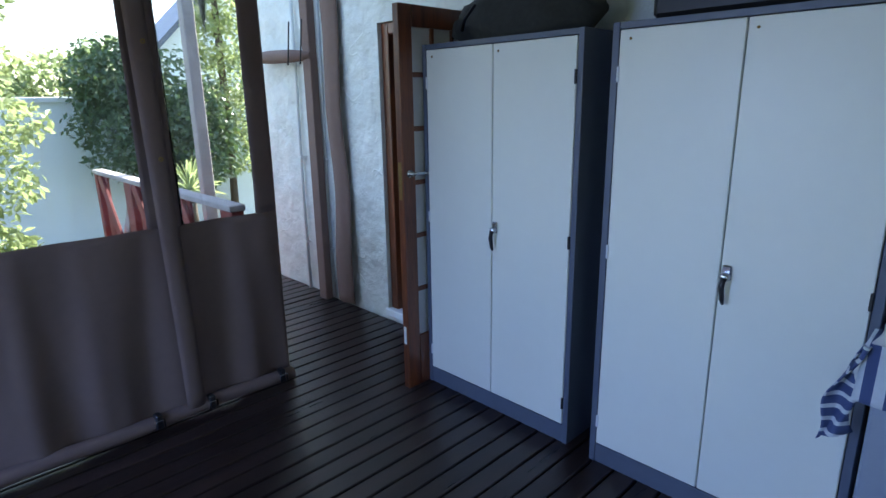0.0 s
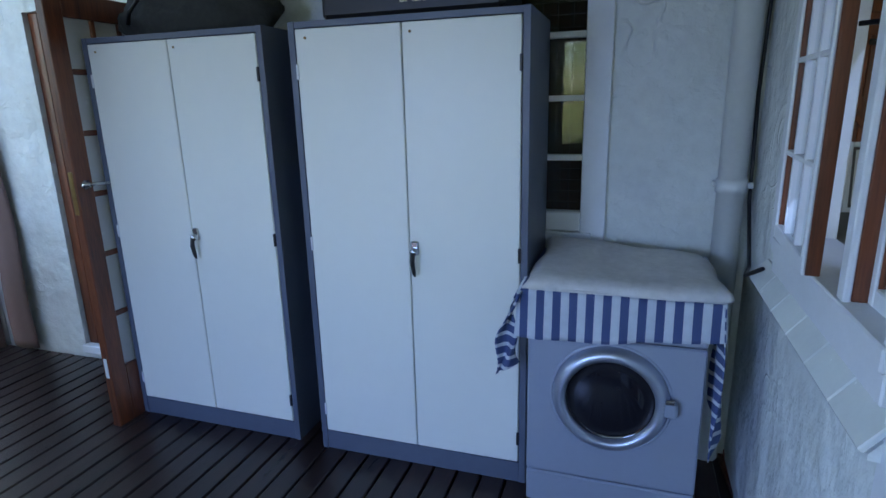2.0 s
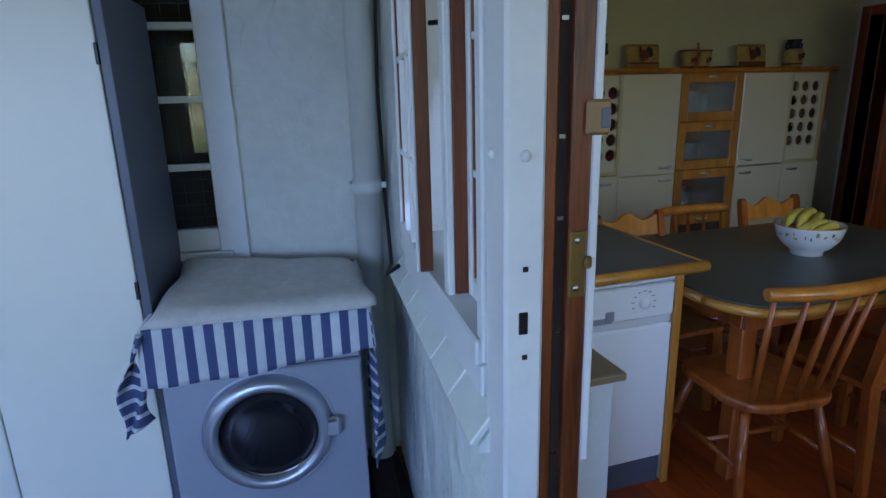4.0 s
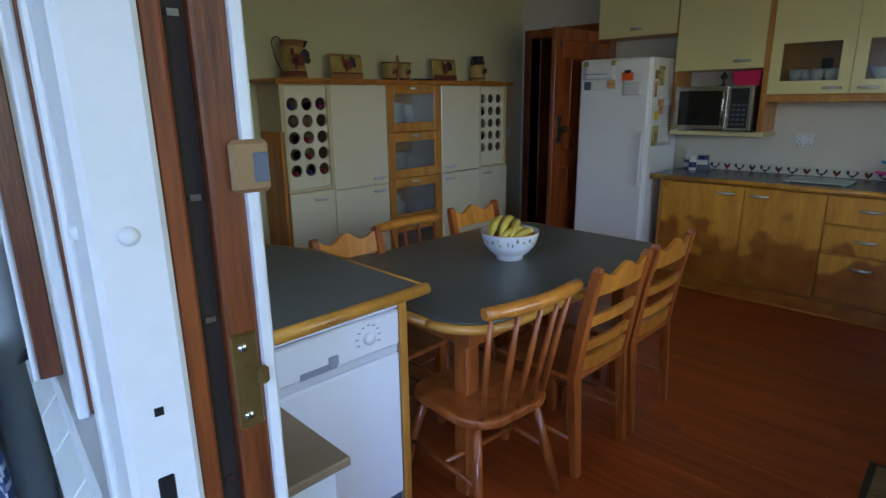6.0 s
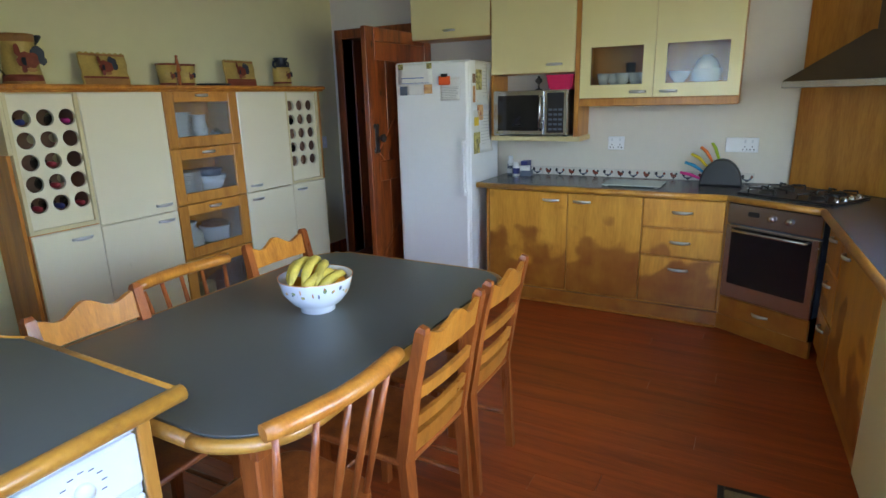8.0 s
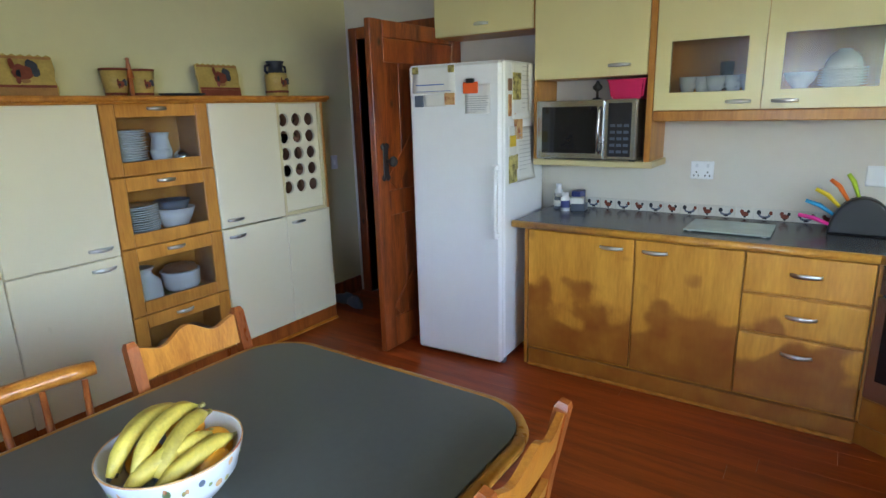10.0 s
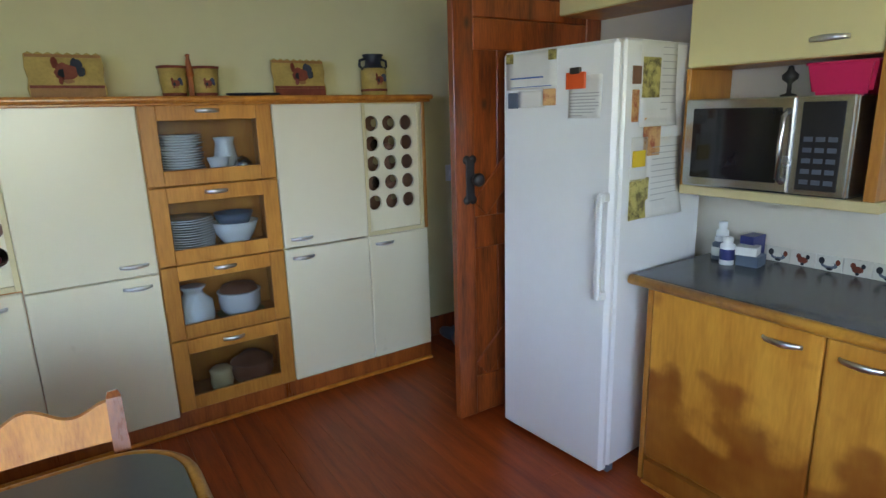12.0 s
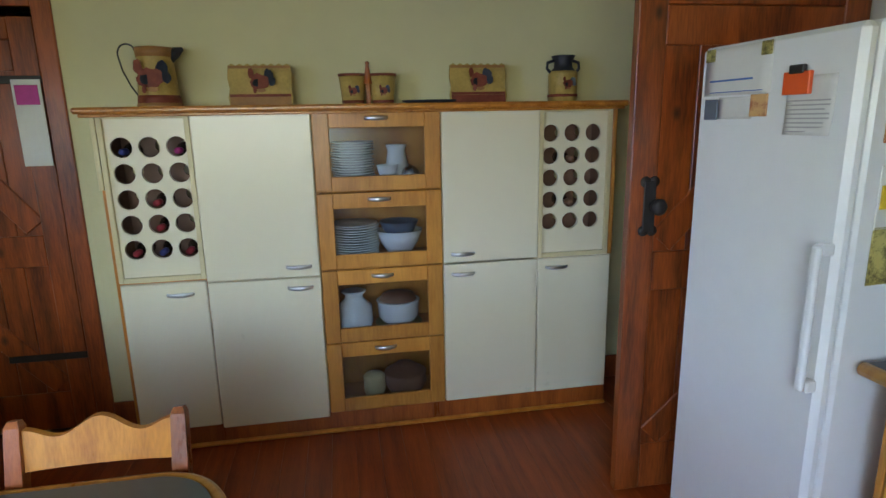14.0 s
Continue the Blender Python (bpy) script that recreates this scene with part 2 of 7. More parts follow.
def slab(bm, outline, z0, z1, b=0.0, seg=2):
    """A flat plate from an outline in the xy plane."""
    t = bmesh.new()
    f = t.faces.new([t.verts.new((x, y, z0)) for x, y in outline])
    r = bmesh.ops.extrude_face_region(t, geom=[f])
    bmesh.ops.translate(t, vec=(0, 0, z1 - z0), verts=[v for v in r["geom"] if isinstance(v, bmesh.types.BMVert)])
    bmesh.ops.recalc_face_normals(t, faces=t.faces[:])
    if b:
        es = [e for e in t.edges if abs(e.verts[0].co.z - e.verts[1].co.z) < 1e-6]
        bmesh.ops.bevel(t, geom=es, offset=b, segments=seg, affect="EDGES", profile=0.5)
    return merge(bm, t)


def rounded(x0, x1, y0, y1, radii, n=8):
    """The outline of a rectangle with corner radii (x0y0, x1y0, x1y1, x0y1)."""
    pts = []
    for (cx, cy, sx, sy, a0), r in zip(((x0, y0, 1, 1, 180), (x1, y0, -1, 1, 270), (x1, y1, -1, -1, 0), (x0, y1, 1, -1, 90)), radii):
        if r < 1e-4:
            pts.append((cx, cy))
            continue
        for k in range(n + 1):
            a = radians(a0 + 90 * k / n)
            pts.append((cx + sx * r + r * math.cos(a), cy + sy * r + r * math.sin(a)))
    return pts


def part(name, bm, mat, parent=None, label="", smooth=False):
    me = bpy.data.meshes.new(name)
    bm.to_mesh(me)
    bm.free()
    if smooth:
        me.shade_smooth()
    me.materials.append(mat)
    ob = new(name, me)
    if parent:
        ob.parent = parent
    if label:
        tagged(ob, label)
    return ob


def boxpart(name, dims, mat, parent=None, label="", b=0.003):
    return part(name, box(bmesh.new(), *dims, b=b), mat, parent, label)


def thing(name, label, category, x=0, y=0, z=0, rz=0, group=""):
    ob = new(name)
    ob.empty_display_size = 0.1
    ob.matrix_basis = pose(x, y, z, 0, 0, rz)
    return tagged(ob, label, category, group)


def structure(name, bm, mat, label, category):
    return tagged(part(name, bm, mat), label, category, kind="structure")


def stripes(name, axis, pitch, a, b, share=0.5, rough=0.9):
    """Woven cloth with even stripes across one axis."""
    m = material(name, a, rough, vary=0.1, scale=30, bump=0.3, bump_scale=400)
    n, l = m.node_tree.nodes, m.node_tree.links
    base = n["Principled BSDF"].inputs["Base Color"].links[0].from_socket
    tc, sp = n.new("ShaderNodeTexCoord"), n.new("ShaderNodeSeparateXYZ")
    l.new(tc.outputs["Object"], sp.inputs[0])
    md, gt, mx = n.new("ShaderNodeMath"), n.new("ShaderNodeMath"), n.new("ShaderNodeMix")
    md.operation, gt.operation, mx.data_type = "PINGPONG", "GREATER_THAN", "RGBA"
    md.inputs[1].default_value, gt.inputs[1].default_value = pitch / 2, pitch / 2 * share
    l.new(sp.outputs[axis], md.inputs[0]), l.new(md.outputs[0], gt.inputs[0])
    l.new(gt.outputs[0], mx.inputs["Factor"]), l.new(base, mx.inputs["A"])
    mx.inputs["B"].default_value = (*b, 1)
    l.new(mx.outputs["Result"], n["Principled BSDF"].inputs["Base Color"])
    return m


M_STRIPE_X = stripes("blue_white_striped_cotton", "X", 0.055, (0.55, 0.60, 0.66), (0.055, 0.085, 0.20))
M_STRIPE_Z = stripes("blue_cotton_with_white_lines", "Z", 0.042, (0.55, 0.60, 0.66), (0.055, 0.085, 0.20), 0.32)
# Opaque white in place of clear glass that shows the pale wall.
M_PANE_WHITE = material("white_opaque_pane", (0.58, 0.60, 0.62), 0.25, vary=0.05, scale=6)
M_RING = material("satin_silver_ring", (0.42, 0.46, 0.54), 0.34, 0.75, vary=0.02, scale=3)
M_TOWEL = material("grey_white_terry", (0.70, 0.70, 0.69), 0.95, vary=0.25, scale=4, bump=0.6, bump_scale=260)
M_DARK_GLASS = material("dark_door_glass", (0.012, 0.012, 0.016), 0.10, vary=0.3, scale=8)
M_DARK_CLOTH = material("dark_grey_canvas_bag", (0.030, 0.032, 0.030), 0.9, vary=0.4, scale=6, bump=0.4, bump_scale=20)
M_BRASS = material("tarnished_brass", (0.30, 0.20, 0.075), 0.4, 0.9, vary=0.25, scale=30)
M_SILL = material("glazed_white_tile", (0.66, 0.70, 0.68), 0.25, vary=0.06, scale=8, per_object=0.04)
M_PIPE = material("painted_plastic_pipe", (0.62, 0.65, 0.64), 0.45, vary=0.08, scale=5)
M_FILM = glass("clear_plastic_film", (0.96, 0.97, 0.97), 0.08)
M_GARDEN_WALL = material("pale_blue_white_render", (0.70, 0.76, 0.80), 0.85, vary=0.08, scale=1.5, bump=0.2, bump_scale=20)
M_RED = material("oxblood_painted_board", (0.22, 0.035, 0.03), 0.6, vary=0.3, scale=5)
M_LEAF = material("dark_glossy_leaf", (0.095, 0.145, 0.085), 0.32, vary=0.5, scale=3, per_object=0.2)
M_LEAF_LIGHT = material("fresh_green_leaf", (0.19, 0.25, 0.095), 0.5, vary=0.45, scale=3)


def translucent(m, color, share):
    """Lets light through a leaf."""
    n, l = m.node_tree.nodes, m.node_tree.links
    tl, mx = n.new("ShaderNodeBsdfTranslucent"), n.new("ShaderNodeMixShader")
    tl.inputs["Color"].default_value, mx.inputs[0].default_value = (*color, 1), share
    l.new(n["Principled BSDF"].outputs[0], mx.inputs[1]), l.new(tl.outputs[0], mx.inputs[2])
    l.new(mx.outputs[0], n["Material Output"].inputs["Surface"])


translucent(M_LEAF, (0.10, 0.17, 0.05), 0.3)
translucent(M_LEAF_LIGHT, (0.40, 0.48, 0.22), 0.45)
M_BARK = material("brown_bark", (0.11, 0.08, 0.055), 0.9, vary=0.4, scale=8, bump=0.5)
M_GREY_WOOD = material("weathered_rail", (0.36, 0.33, 0.33), 0.7, vary=0.25, scale=6)
# The gloom of an unlit room is put into this dark colour.
M_ROOM_SHADE = material("unlit_room_brown", (0.05, 0.04, 0.032), 0.9, vary=0.2, scale=2)

# ---- structure: veranda ----
XW0, XW1 = 1.45, 1.59          # wall between veranda and kitchen
YN = 3.18                      # veranda's house wall
KN, KE, KS = 4.98, 6.34, -0.20  # kitchen's walls
KW = 1.62                      # kitchen's own west wall, past the veranda
# the veranda stands a few degrees askew to the kitchen
SKEW = -4.8
VM = Matrix.Translation((-0.255, 2.71, 0)) @ pose(0, 0, 0, 0, 0, SKEW) @ Matrix.Translation((0.255, -2.71, 0))


def vthing(name, label, category, x=0, y=0, z=0, rz=0, group=""):
    """A thing placed in the veranda's own directions."""
    ob = thing(name, label, category, 0, 0, 0, 0, group)
    ob.matrix_basis = VM @ pose(x, y, z, 0, 0, rz)
    return ob


def vstructure(name, bm, mat, label, category):
    ob = structure(name, bm, mat, label, category)
    ob.matrix_basis = VM
    return ob

bm = bmesh.new()
box(bm, -60, 60, -60, 60, -0.62, -0.55)
structure("ground", bm, M_GROUND, "garden ground of soil and grass", "ground")
# One solid black slab; its colour darkens the gaps between the boards.
bm = bmesh.new()
box(bm, -4.6, XW0, -2.2, 5.2, -0.30, -0.045)
deck = vstructure("floor", bm, M_BLACK, "black slab under the veranda decking", "floor")
bm = bmesh.new()
box(bm, 1.46, KE + 1.6, KS - 0.15, KN + 0.15, -0.30, -0.022)
kfloor = structure("floor_kitchen", bm, M_DOOR_WOOD, "red-brown timber kitchen floor", "floor")

# house wall with doorway and narrow window
bm = bmesh.new()
DX0, DX1, DH = -2.20, -1.30, 2.02
box(bm, -3.0, DX0, YN, YN + 0.22, -0.3, 2.72)
box(bm, DX0, DX1, YN, YN + 0.22, DH, 2.72)
box(bm, DX0, DX1, YN, YN + 0.22, -0.3, 0.06)
WX0, WX1, WZ0, WZ1 = 0.50, 0.83, 0.98, 2.05
box(bm, DX1, WX0, YN, YN + 0.22, -0.3, 2.72)
box(bm, WX0, WX1, YN, YN + 0.22, -0.3, WZ0)
box(bm, WX0, WX1, YN, YN + 0.22, WZ1, 2.72)
box(bm, WX1, XW1, YN, YN + 0.22, -0.3, 2.72)
# Unseen top up to 3.9 m, added to keep the sun off the veranda.
box(bm, -3.95, -3.0, YN + 0.02, YN + 0.24, -0.55, 3.9), box(bm, -3.0, XW1, YN + 0.02, YN + 0.22, 2.72, 3.9)
vstructure("wall_north", bm, M_PLASTER, "roughly plastered white house wall, raised out of view to block the sun", "wall")

bm = bmesh.new()
box(bm, 1.440, 1.640, 0.742, 1.688, -0.20, 0.007, 0.003)
vstructure("threshold", bm, M_DOOR_WOOD, "worn red-brown timber door threshold", "threshold")

# wall to the kitchen, with window and doorway
VY0, VY1, VZ0, VZ1 = 1.80, 2.68, 1.07, 2.10   # window
JY0, JY1, JH = 0.74, 1.70, 2.06               # doorway
bm = bmesh.new()
box(bm, XW0, XW1, JY1 + 0.102, VY0 + 0.004, -0.3, VZ0)
box(bm, XW0, XW1, JY1, VY0, 2.10, 2.72)
box(bm, XW0, XW1, VY0 + 0.004, VY1, -0.3, VZ0)
box(bm, XW0, XW1, VY0, VY1, VZ1, 2.72)
box(bm, XW0, XW1, VY1, YN, -0.3, 2.72)
box(bm, XW0, XW1, JY0, JY1, JH, 2.72)
box(bm, XW0, XW1, -1.7, JY0, -0.3, 2.72)
vstructure("wall_east", bm, M_PLASTER, "plastered pale wall between veranda and kitchen", "wall")
bm = bmesh.new()
box(bm, KW, KW + 0.12, 3.02, KN, -0.3, 2.7)
structure("wall_kitchen_west", bm, M_CREAM_WALL, "pale cream painted kitchen wall", "wall")
bm = bmesh.new()
box(bm, -2.1, XW1, -1.8, YN, 2.60, 2.66)
vstructure("ceiling_veranda", bm, M_CEIL, "boarded veranda ceiling", "ceiling")
bm = bmesh.new()
box(bm, -2.0, XW0, -1.75, -1.68, -0.3, 0.95), box(bm, -2.0, XW0, -1.75, -1.68, 2.15, 2.72)
vstructure("wall_south", bm, M_CANVAS, "brown canvas half wall", "wall")

# ---- structure: kitchen ----
bm = bmesh.new()
NDX0, NDX1, NDH = 2.13, 2.965, 2.12
box(bm, KW, NDX0, KN, KN + 0.15, -0.3, 2.7), box(bm, NDX0, NDX1, KN, KN + 0.15, NDH, 2.7), box(bm, NDX1, KE + 0.15, KN, KN + 0.15, -0.3, 2.7)
structure("wall_kitchen_north", bm, M_CREAM_WALL, "pale cream-green painted kitchen wall", "wall")
EDY0, EDY1, EDH = 3.95, 4.86, 2.10
bm = bmesh.new()
box(bm, KE, KE + 0.15, EDY1, KN, -0.3, 2.7), box(bm, KE, KE + 0.15, EDY0, EDY1, EDH, 2.7), box(bm, KE, KE + 0.15, KS, EDY0, -0.3, 2.7)
structure("wall_kitchen_east", bm, M_TILE_WALL, "off-white painted kitchen wall", "wall")
bm = bmesh.new()
box(bm, 1.25, 2.3, KS - 0.15, KS, -0.3, 2.7), box(bm, 4.3, KE + 0.15, KS - 0.15, KS, -0.3, 2.7)
box(bm, 2.3, 4.3, KS - 0.15, KS, -0.3, 1.1), box(bm, 2.3, 4.3, KS - 0.15, KS, 2.2, 2.7)
structure("wall_kitchen_south", bm, M_TILE_WALL, "off-white painted kitchen wall with a window", "wall")
bm = bmesh.new()
box(bm, 1.2, KE + 0.15, KS - 0.15, KN + 0.15, 2.70, 2.76)
structure("ceiling", bm, M_CEIL, "pale boarded kitchen ceiling", "ceiling")

# ---- veranda: things ----
def steel_cabinet(x):
    c = vthing("steel_cabinet", "tall grey steel stationery cabinet with two cream doors", "cabinet", x, 2.71, 0, 0, "steel cabinets on the veranda")
    W, D, H = 0.915, 0.45, 1.80
    bm = bmesh.new()
    boxpart("side_panel", (0, 0.026, 0, D, 0, H), M_STEEL_GREY, c, b=0.002)
    boxpart("side_panel", (W - 0.026, W, 0, D, 0, H), M_STEEL_GREY, c, b=0.002)
    boxpart("back_panel", (0.026, W - 0.026, D - 0.012, D, 0, H), M_STEEL_GREY, c, b=0.001)
    boxpart("top_panel", (0.026, W - 0.026, 0.004, D - 0.012, H - 0.024, H - 0.001), M_STEEL_GREY, c, b=0.001)
    boxpart("plinth", (0.026, W - 0.026, 0.004, D - 0.012, 0, 0.088), M_STEEL_GREY, c, b=0.002)
    for i, (a, b) in enumerate(((0.030, W / 2 - 0.0025), (W / 2 + 0.0025, W - 0.030))):
        d = boxpart("door", (a, b, -0.001, 0.020, 0.094, H - 0.028), M_STEEL_WHITE, c, "cream enamelled steel door", 0.003)
        for z in (0.20, 0.95, 1.62):
            hx = (a - 0.004, a + 0.006) if i == 0 else (b - 0.006, b + 0.004)
            boxpart("hinge", (*hx, -0.006, 0.004, z - 0.028, z + 0.028), M_WHITE_PAINT if i == 0 else M_BLACK, d, "", 0.002)
        part("bolt_hole", lathe(bmesh.new(), [(0.005, 0), (0.005, 0.003), (0, 0.003)], pose((a + b) / 2 - 0.17 if i == 0 else a + 0.03, -0.001, H - 0.06, 90), 8), M_BRASS, d)
    hx = W / 2 + 0.024
    lk = boxpart("lock_handle", (hx - 0.016, hx + 0.016, -0.012, -0.001, 0.93, 0.985), M_CHROME, c, "chrome lock plate with a black lever", 0.005)
    bm = bmesh.new()
    lathe(bm, [(0.016, 0), (0.016, 0.014), (0.010, 0.020), (0, 0.021)], pose(hx, -0.012, 0.945, 90), 16)
    part("knob", bm, M_CHROME, lk)
    bm = bmesh.new()
    tube(bm, [(hx, -0.030, 0.945), (hx - 0.004, -0.032, 0.91), (hx + 0.002, -0.030, 0.865), (hx + 0.004, -0.026, 0.85)], [0.009, 0.010, 0.008, 0.004], 8)
    part("lever", bm, M_BLACK, lk)
    return c


steel_cabinet(-0.255)
steel_cabinet(-1.298).matrix_basis = VM @ pose(-1.298, 2.732, 0, 0, 0, -0.3)


def rumpled(name, label, x, y, z, sx, sy, sz, seed, group):
    """A slack bag: a heap with folds."""
    b = vthing(name, label, "bag", x, y, z, 0, group)
    t = bmesh.new()
    bmesh.ops.create_icosphere(t, subdivisions=4, radius=1)
    for v in t.verts:
        p = v.co.copy()
        v.co.z = max(-0.55, v.co.z)
        k = 1 + 0.16 * noise.noise(p * 2.1 + Vector((seed, 0, 0))) + 0.07 * noise.noise(p * 5 + Vector((0, seed, 0)))
        v.co = Vector((v.co.x * sx * k, v.co.y * sy * k, (v.co.z + 0.55) * sz * (k if v.co.z > -0.5 else 1)))
    part("sack", t, M_DARK_CLOTH, b, smooth=True)
    bm = bmesh.new()
    tube(bm, [(-sx * 0.5, -sy * 0.98, 0.3 * sz), (-sx * 0.42, -sy * 1.06, 0.6 * sz), (-sx * 0.3, -sy * 0.95, 1.0 * sz)], 0.012, 6, flat=0.5)
    part("strap", bm, M_BLACK, b)
    return b


rumpled("duffel_bag", "slack dark grey canvas bag on a steel cabinet", -0.86, 2.95, 1.80, 0.40, 0.19, 0.15, 3.0, "")
bx = vthing("storage_box", "dark plastic storage box on a steel cabinet", "box", 0.20, 2.93, 1.80)
boxpart("tub", (-0.34, 0.36, -0.17, 0.17, 0.0, 0.24), M_BLACK, bx, b=0.02)
boxpart("lid", (-0.36, 0.38, -0.18, 0.18, 0.235, 0.26), M_DARK_CLOTH, bx, b=0.008)
# lettered label on the box front
cu = bpy.data.curves.new("lettering", "FONT")
cu.body, cu.size, cu.extrude, cu.align_x = "SALUM", 0.05, 0.001, "LEFT"
lt = new("lettering_curve", cu)
dg = bpy.context.evaluated_depsgraph_get()
me = bpy.data.meshes.new_from_object(lt.evaluated_get(dg))
bpy.data.objects.remove(lt)
me.materials.clear(), me.materials.append(M_CREAM_DOOR)
lt = new("lettering", me)
lt.parent, lt.matrix_basis = bx, pose(-0.02, -0.173, 0.045, 90)


# washing machine
wm = vthing("washing_machine", "silver-grey front-loading machine standing beside a steel cabinet", "washing machine", 0.975, 2.60)
bm = bmesh.new()
box(bm, -0.292, 0.292, 0.02, 0.56, 0.012, 0.835, 0.006)
part("body", bm, M_SILVER, wm)
boxpart("front_panel", (-0.292, 0.292, 0, 0.02, 0.155, 0.70), M_SILVER, wm, "", 0.006)
boxpart("kick_panel", (-0.292, 0.292, 0.002, 0.02, 0.02, 0.149), M_SILVER, wm, "", 0.006)
boxpart("control_panel", (-0.292, 0.292, -0.004, 0.02, 0.706, 0.835), M_SILVER, wm, "", 0.008)
boxpart("top", (-0.296, 0.296, 0.0, 0.57, 0.835, 0.86), M_SILVER, wm, "", 0.006)
DR = lambda z=0.0, y=0.0: pose(-0.005, y, 0.487, 90)
door = part("door", lathe(bmesh.new(), [(0.148, -0.004), (0.150, 0.030), (0.165, 0.040), (0.184, 0.030), (0.194, 0.010), (0.197, -0.004)], DR(), 48), M_RING, wm, "wide brushed silver door ring")
part("surround", lathe(bmesh.new(), [(0.197, 0.001), (0.203, 0.006), (0.207, 0.001)], DR(), 48), M_SILVER, door)
part("door_glass", lathe(bmesh.new(), [(0.0, 0.020), (0.06, 0.019), (0.11, 0.012), (0.135, 0.004), (0.149, 0.012)], DR(), 40), M_DARK_GLASS, door, "dark bowl-shaped door glass")
boxpart("latch", (0.165, 0.215, -0.034, -0.004, 0.455, 0.517), M_SILVER, door, "", 0.010)
boxpart("latch_tip", (0.172, 0.205, -0.040, -0.030, 0.509, 0.527), M_CHROME, door, "", 0.004)
for x in (-0.25, 0.25):
    for y in (0.06, 0.50):
        part("foot", lathe(bmesh.new(), [(0, 0), (0.022, 0), (0.022, 0.014), (0, 0.014)], pose(x, y, 0), 10), M_BLACK, wm)


def sheet(bm, fn, nu, nv, thick=0.004):
    """A cloth from a function of (u, v), given some thickness."""
    t = bmesh.new()
    g = [[t.verts.new(fn(i / nu, j / nv)) for j in range(nv + 1)] for i in range(nu + 1)]
    for i in range(nu):
        for j in range(nv):
            t.faces.new((g[i][j], g[i + 1][j], g[i + 1][j + 1], g[i][j + 1]))
    bmesh.ops.recalc_face_normals(t, faces=t.faces[:])
    bmesh.ops.solidify(t, geom=t.faces[:], thickness=thick)
    for f in t.faces:
        f.smooth = True
    return merge(bm, t)


cl = vthing("striped_cloth", "blue and white striped cotton cloth draped over the machine", "cloth", 0.975, 2.60, 0.866)


def front_drape(u, v):
    x = -0.325 + 0.655 * u
    if v < 0.5:
        return (x, 0.54 - 1.12 * v, 0.004 + 0.004 * noise.noise(Vector((x * 6, v * 8, 0))))
    k = (v - 0.5) * 2
    drop = (0.165 - 0.03 * u + 0.012 * math.sin(5 * u)) * k
    return (x * (1 + 0.03 * k), -0.020 - 0.012 * k - 0.008 * math.sin(17 * u) * k, -drop)


part("front_drape", sheet(bmesh.new(), front_drape, 44, 18), M_STRIPE_X, cl)


def left_corner(u, v):
    x = -0.325 - 0.085 * math.sin(math.pi * min(1, v * 0.9) * 0.55) + 0.012 * math.sin(9 * v + 3 * u)
    return (x + 0.095 * u * v, -0.030 - 0.018 * math.sin(6 * u + 4 * v) + 0.02 * u, 0.0 - 0.33 * v + 0.05 * u * v)


part("corner_flap", sheet(bmesh.new(), left_corner, 14, 18), M_STRIPE_Z, cl)


def right_side(u, v):
    return (0.328 + 0.020 * math.sin(7 * u + 5 * v) * v + 0.012 * v, -0.03 + 0.22 * u * (1 - 0.3 * v) , -0.55 * v * (1 - 0.35 * u))


part("side_flap", sheet(bmesh.new(), right_side, 16, 22), M_STRIPE_Z, cl)

tw = vthing("folded_towel", "folded grey-white towel lying on the striped cloth", "towel", 0.985, 2.60, 0.876)


def towel_top(u, v, lift):
    x, y = -0.305 + 0.625 * u, -0.028 + 0.50 * v
    edge = min(u, 1 - u, v * 0.7, 1 - v)
    x += 0.03 * (v - 0.5) * (1 - 2 * u) + 0.008 * math.sin(11 * v)
    return (x, y + 0.012 * math.sin(7 * u), lift * min(1, (edge / 0.06)) ** 0.5 + 0.05 * v * v * (1 - u) * lift / 0.03 + 0.006 * noise.noise(Vector((x * 9, y * 9, 1))))


bm = bmesh.new()
sheet(bm, lambda u, v: towel_top(u, v, 0.030), 36, 26, 0.006)
part("upper_fold", bm, M_TOWEL, tw)
part("lower_fold", sheet(bmesh.new(), lambda u, v: (-0.300 + 0.62 * u, -0.020 + 0.48 * v, 0.002 + 0.002 * math.sin(9 * u)), 20, 10, 0.012), M_TOWEL, tw)


# canvas blind along the veranda's edge, with clear windows
cv = vthing("canvas_blind", "brown canvas roll-down blind with clear plastic windows", "blind", -1.90, 0.0)


def fold(y, z):
    k = 0.25 + 0.75 * min(1, abs(z - 1.0))
    return 0.046 * k * noise.noise(Vector((y * 5.5, z * 0.6, 3))) + 0.015 * k * math.sin(y * 19 + 1.8 * math.sin(z * 1.3 + y)) + 0.010 * noise.noise(Vector((y * 11, z * 1.5, 7)))


def canvas(y0, y1, z0, z1):
    return sheet(bmesh.new(), lambda u, v: (fold(y0 + (y1 - y0) * u, z0 + (z1 - z0) * v), y0 + (y1 - y0) * u, z0 + (z1 - z0) * v), max(6, int((y1 - y0) * 50)), 24, 0.003)


part("lower_panel", canvas(-1.70, 1.68, 0.05, 0.985), M_CANVAS, cv)
part("lower_panel", canvas(1.66, 2.20, 0.05, 0.985), M_CANVAS, cv)
for a, b in ((1.552, 1.70), (2.075, 2.20), (-0.35, -0.20), (-1.70, -1.60)):
    part("upright_strip", canvas(a, b, 0.98, 2.25), M_CANVAS, cv)
part("upper_band", canvas(-1.70, 2.20, 2.24, 2.62), M_CANVAS, cv)
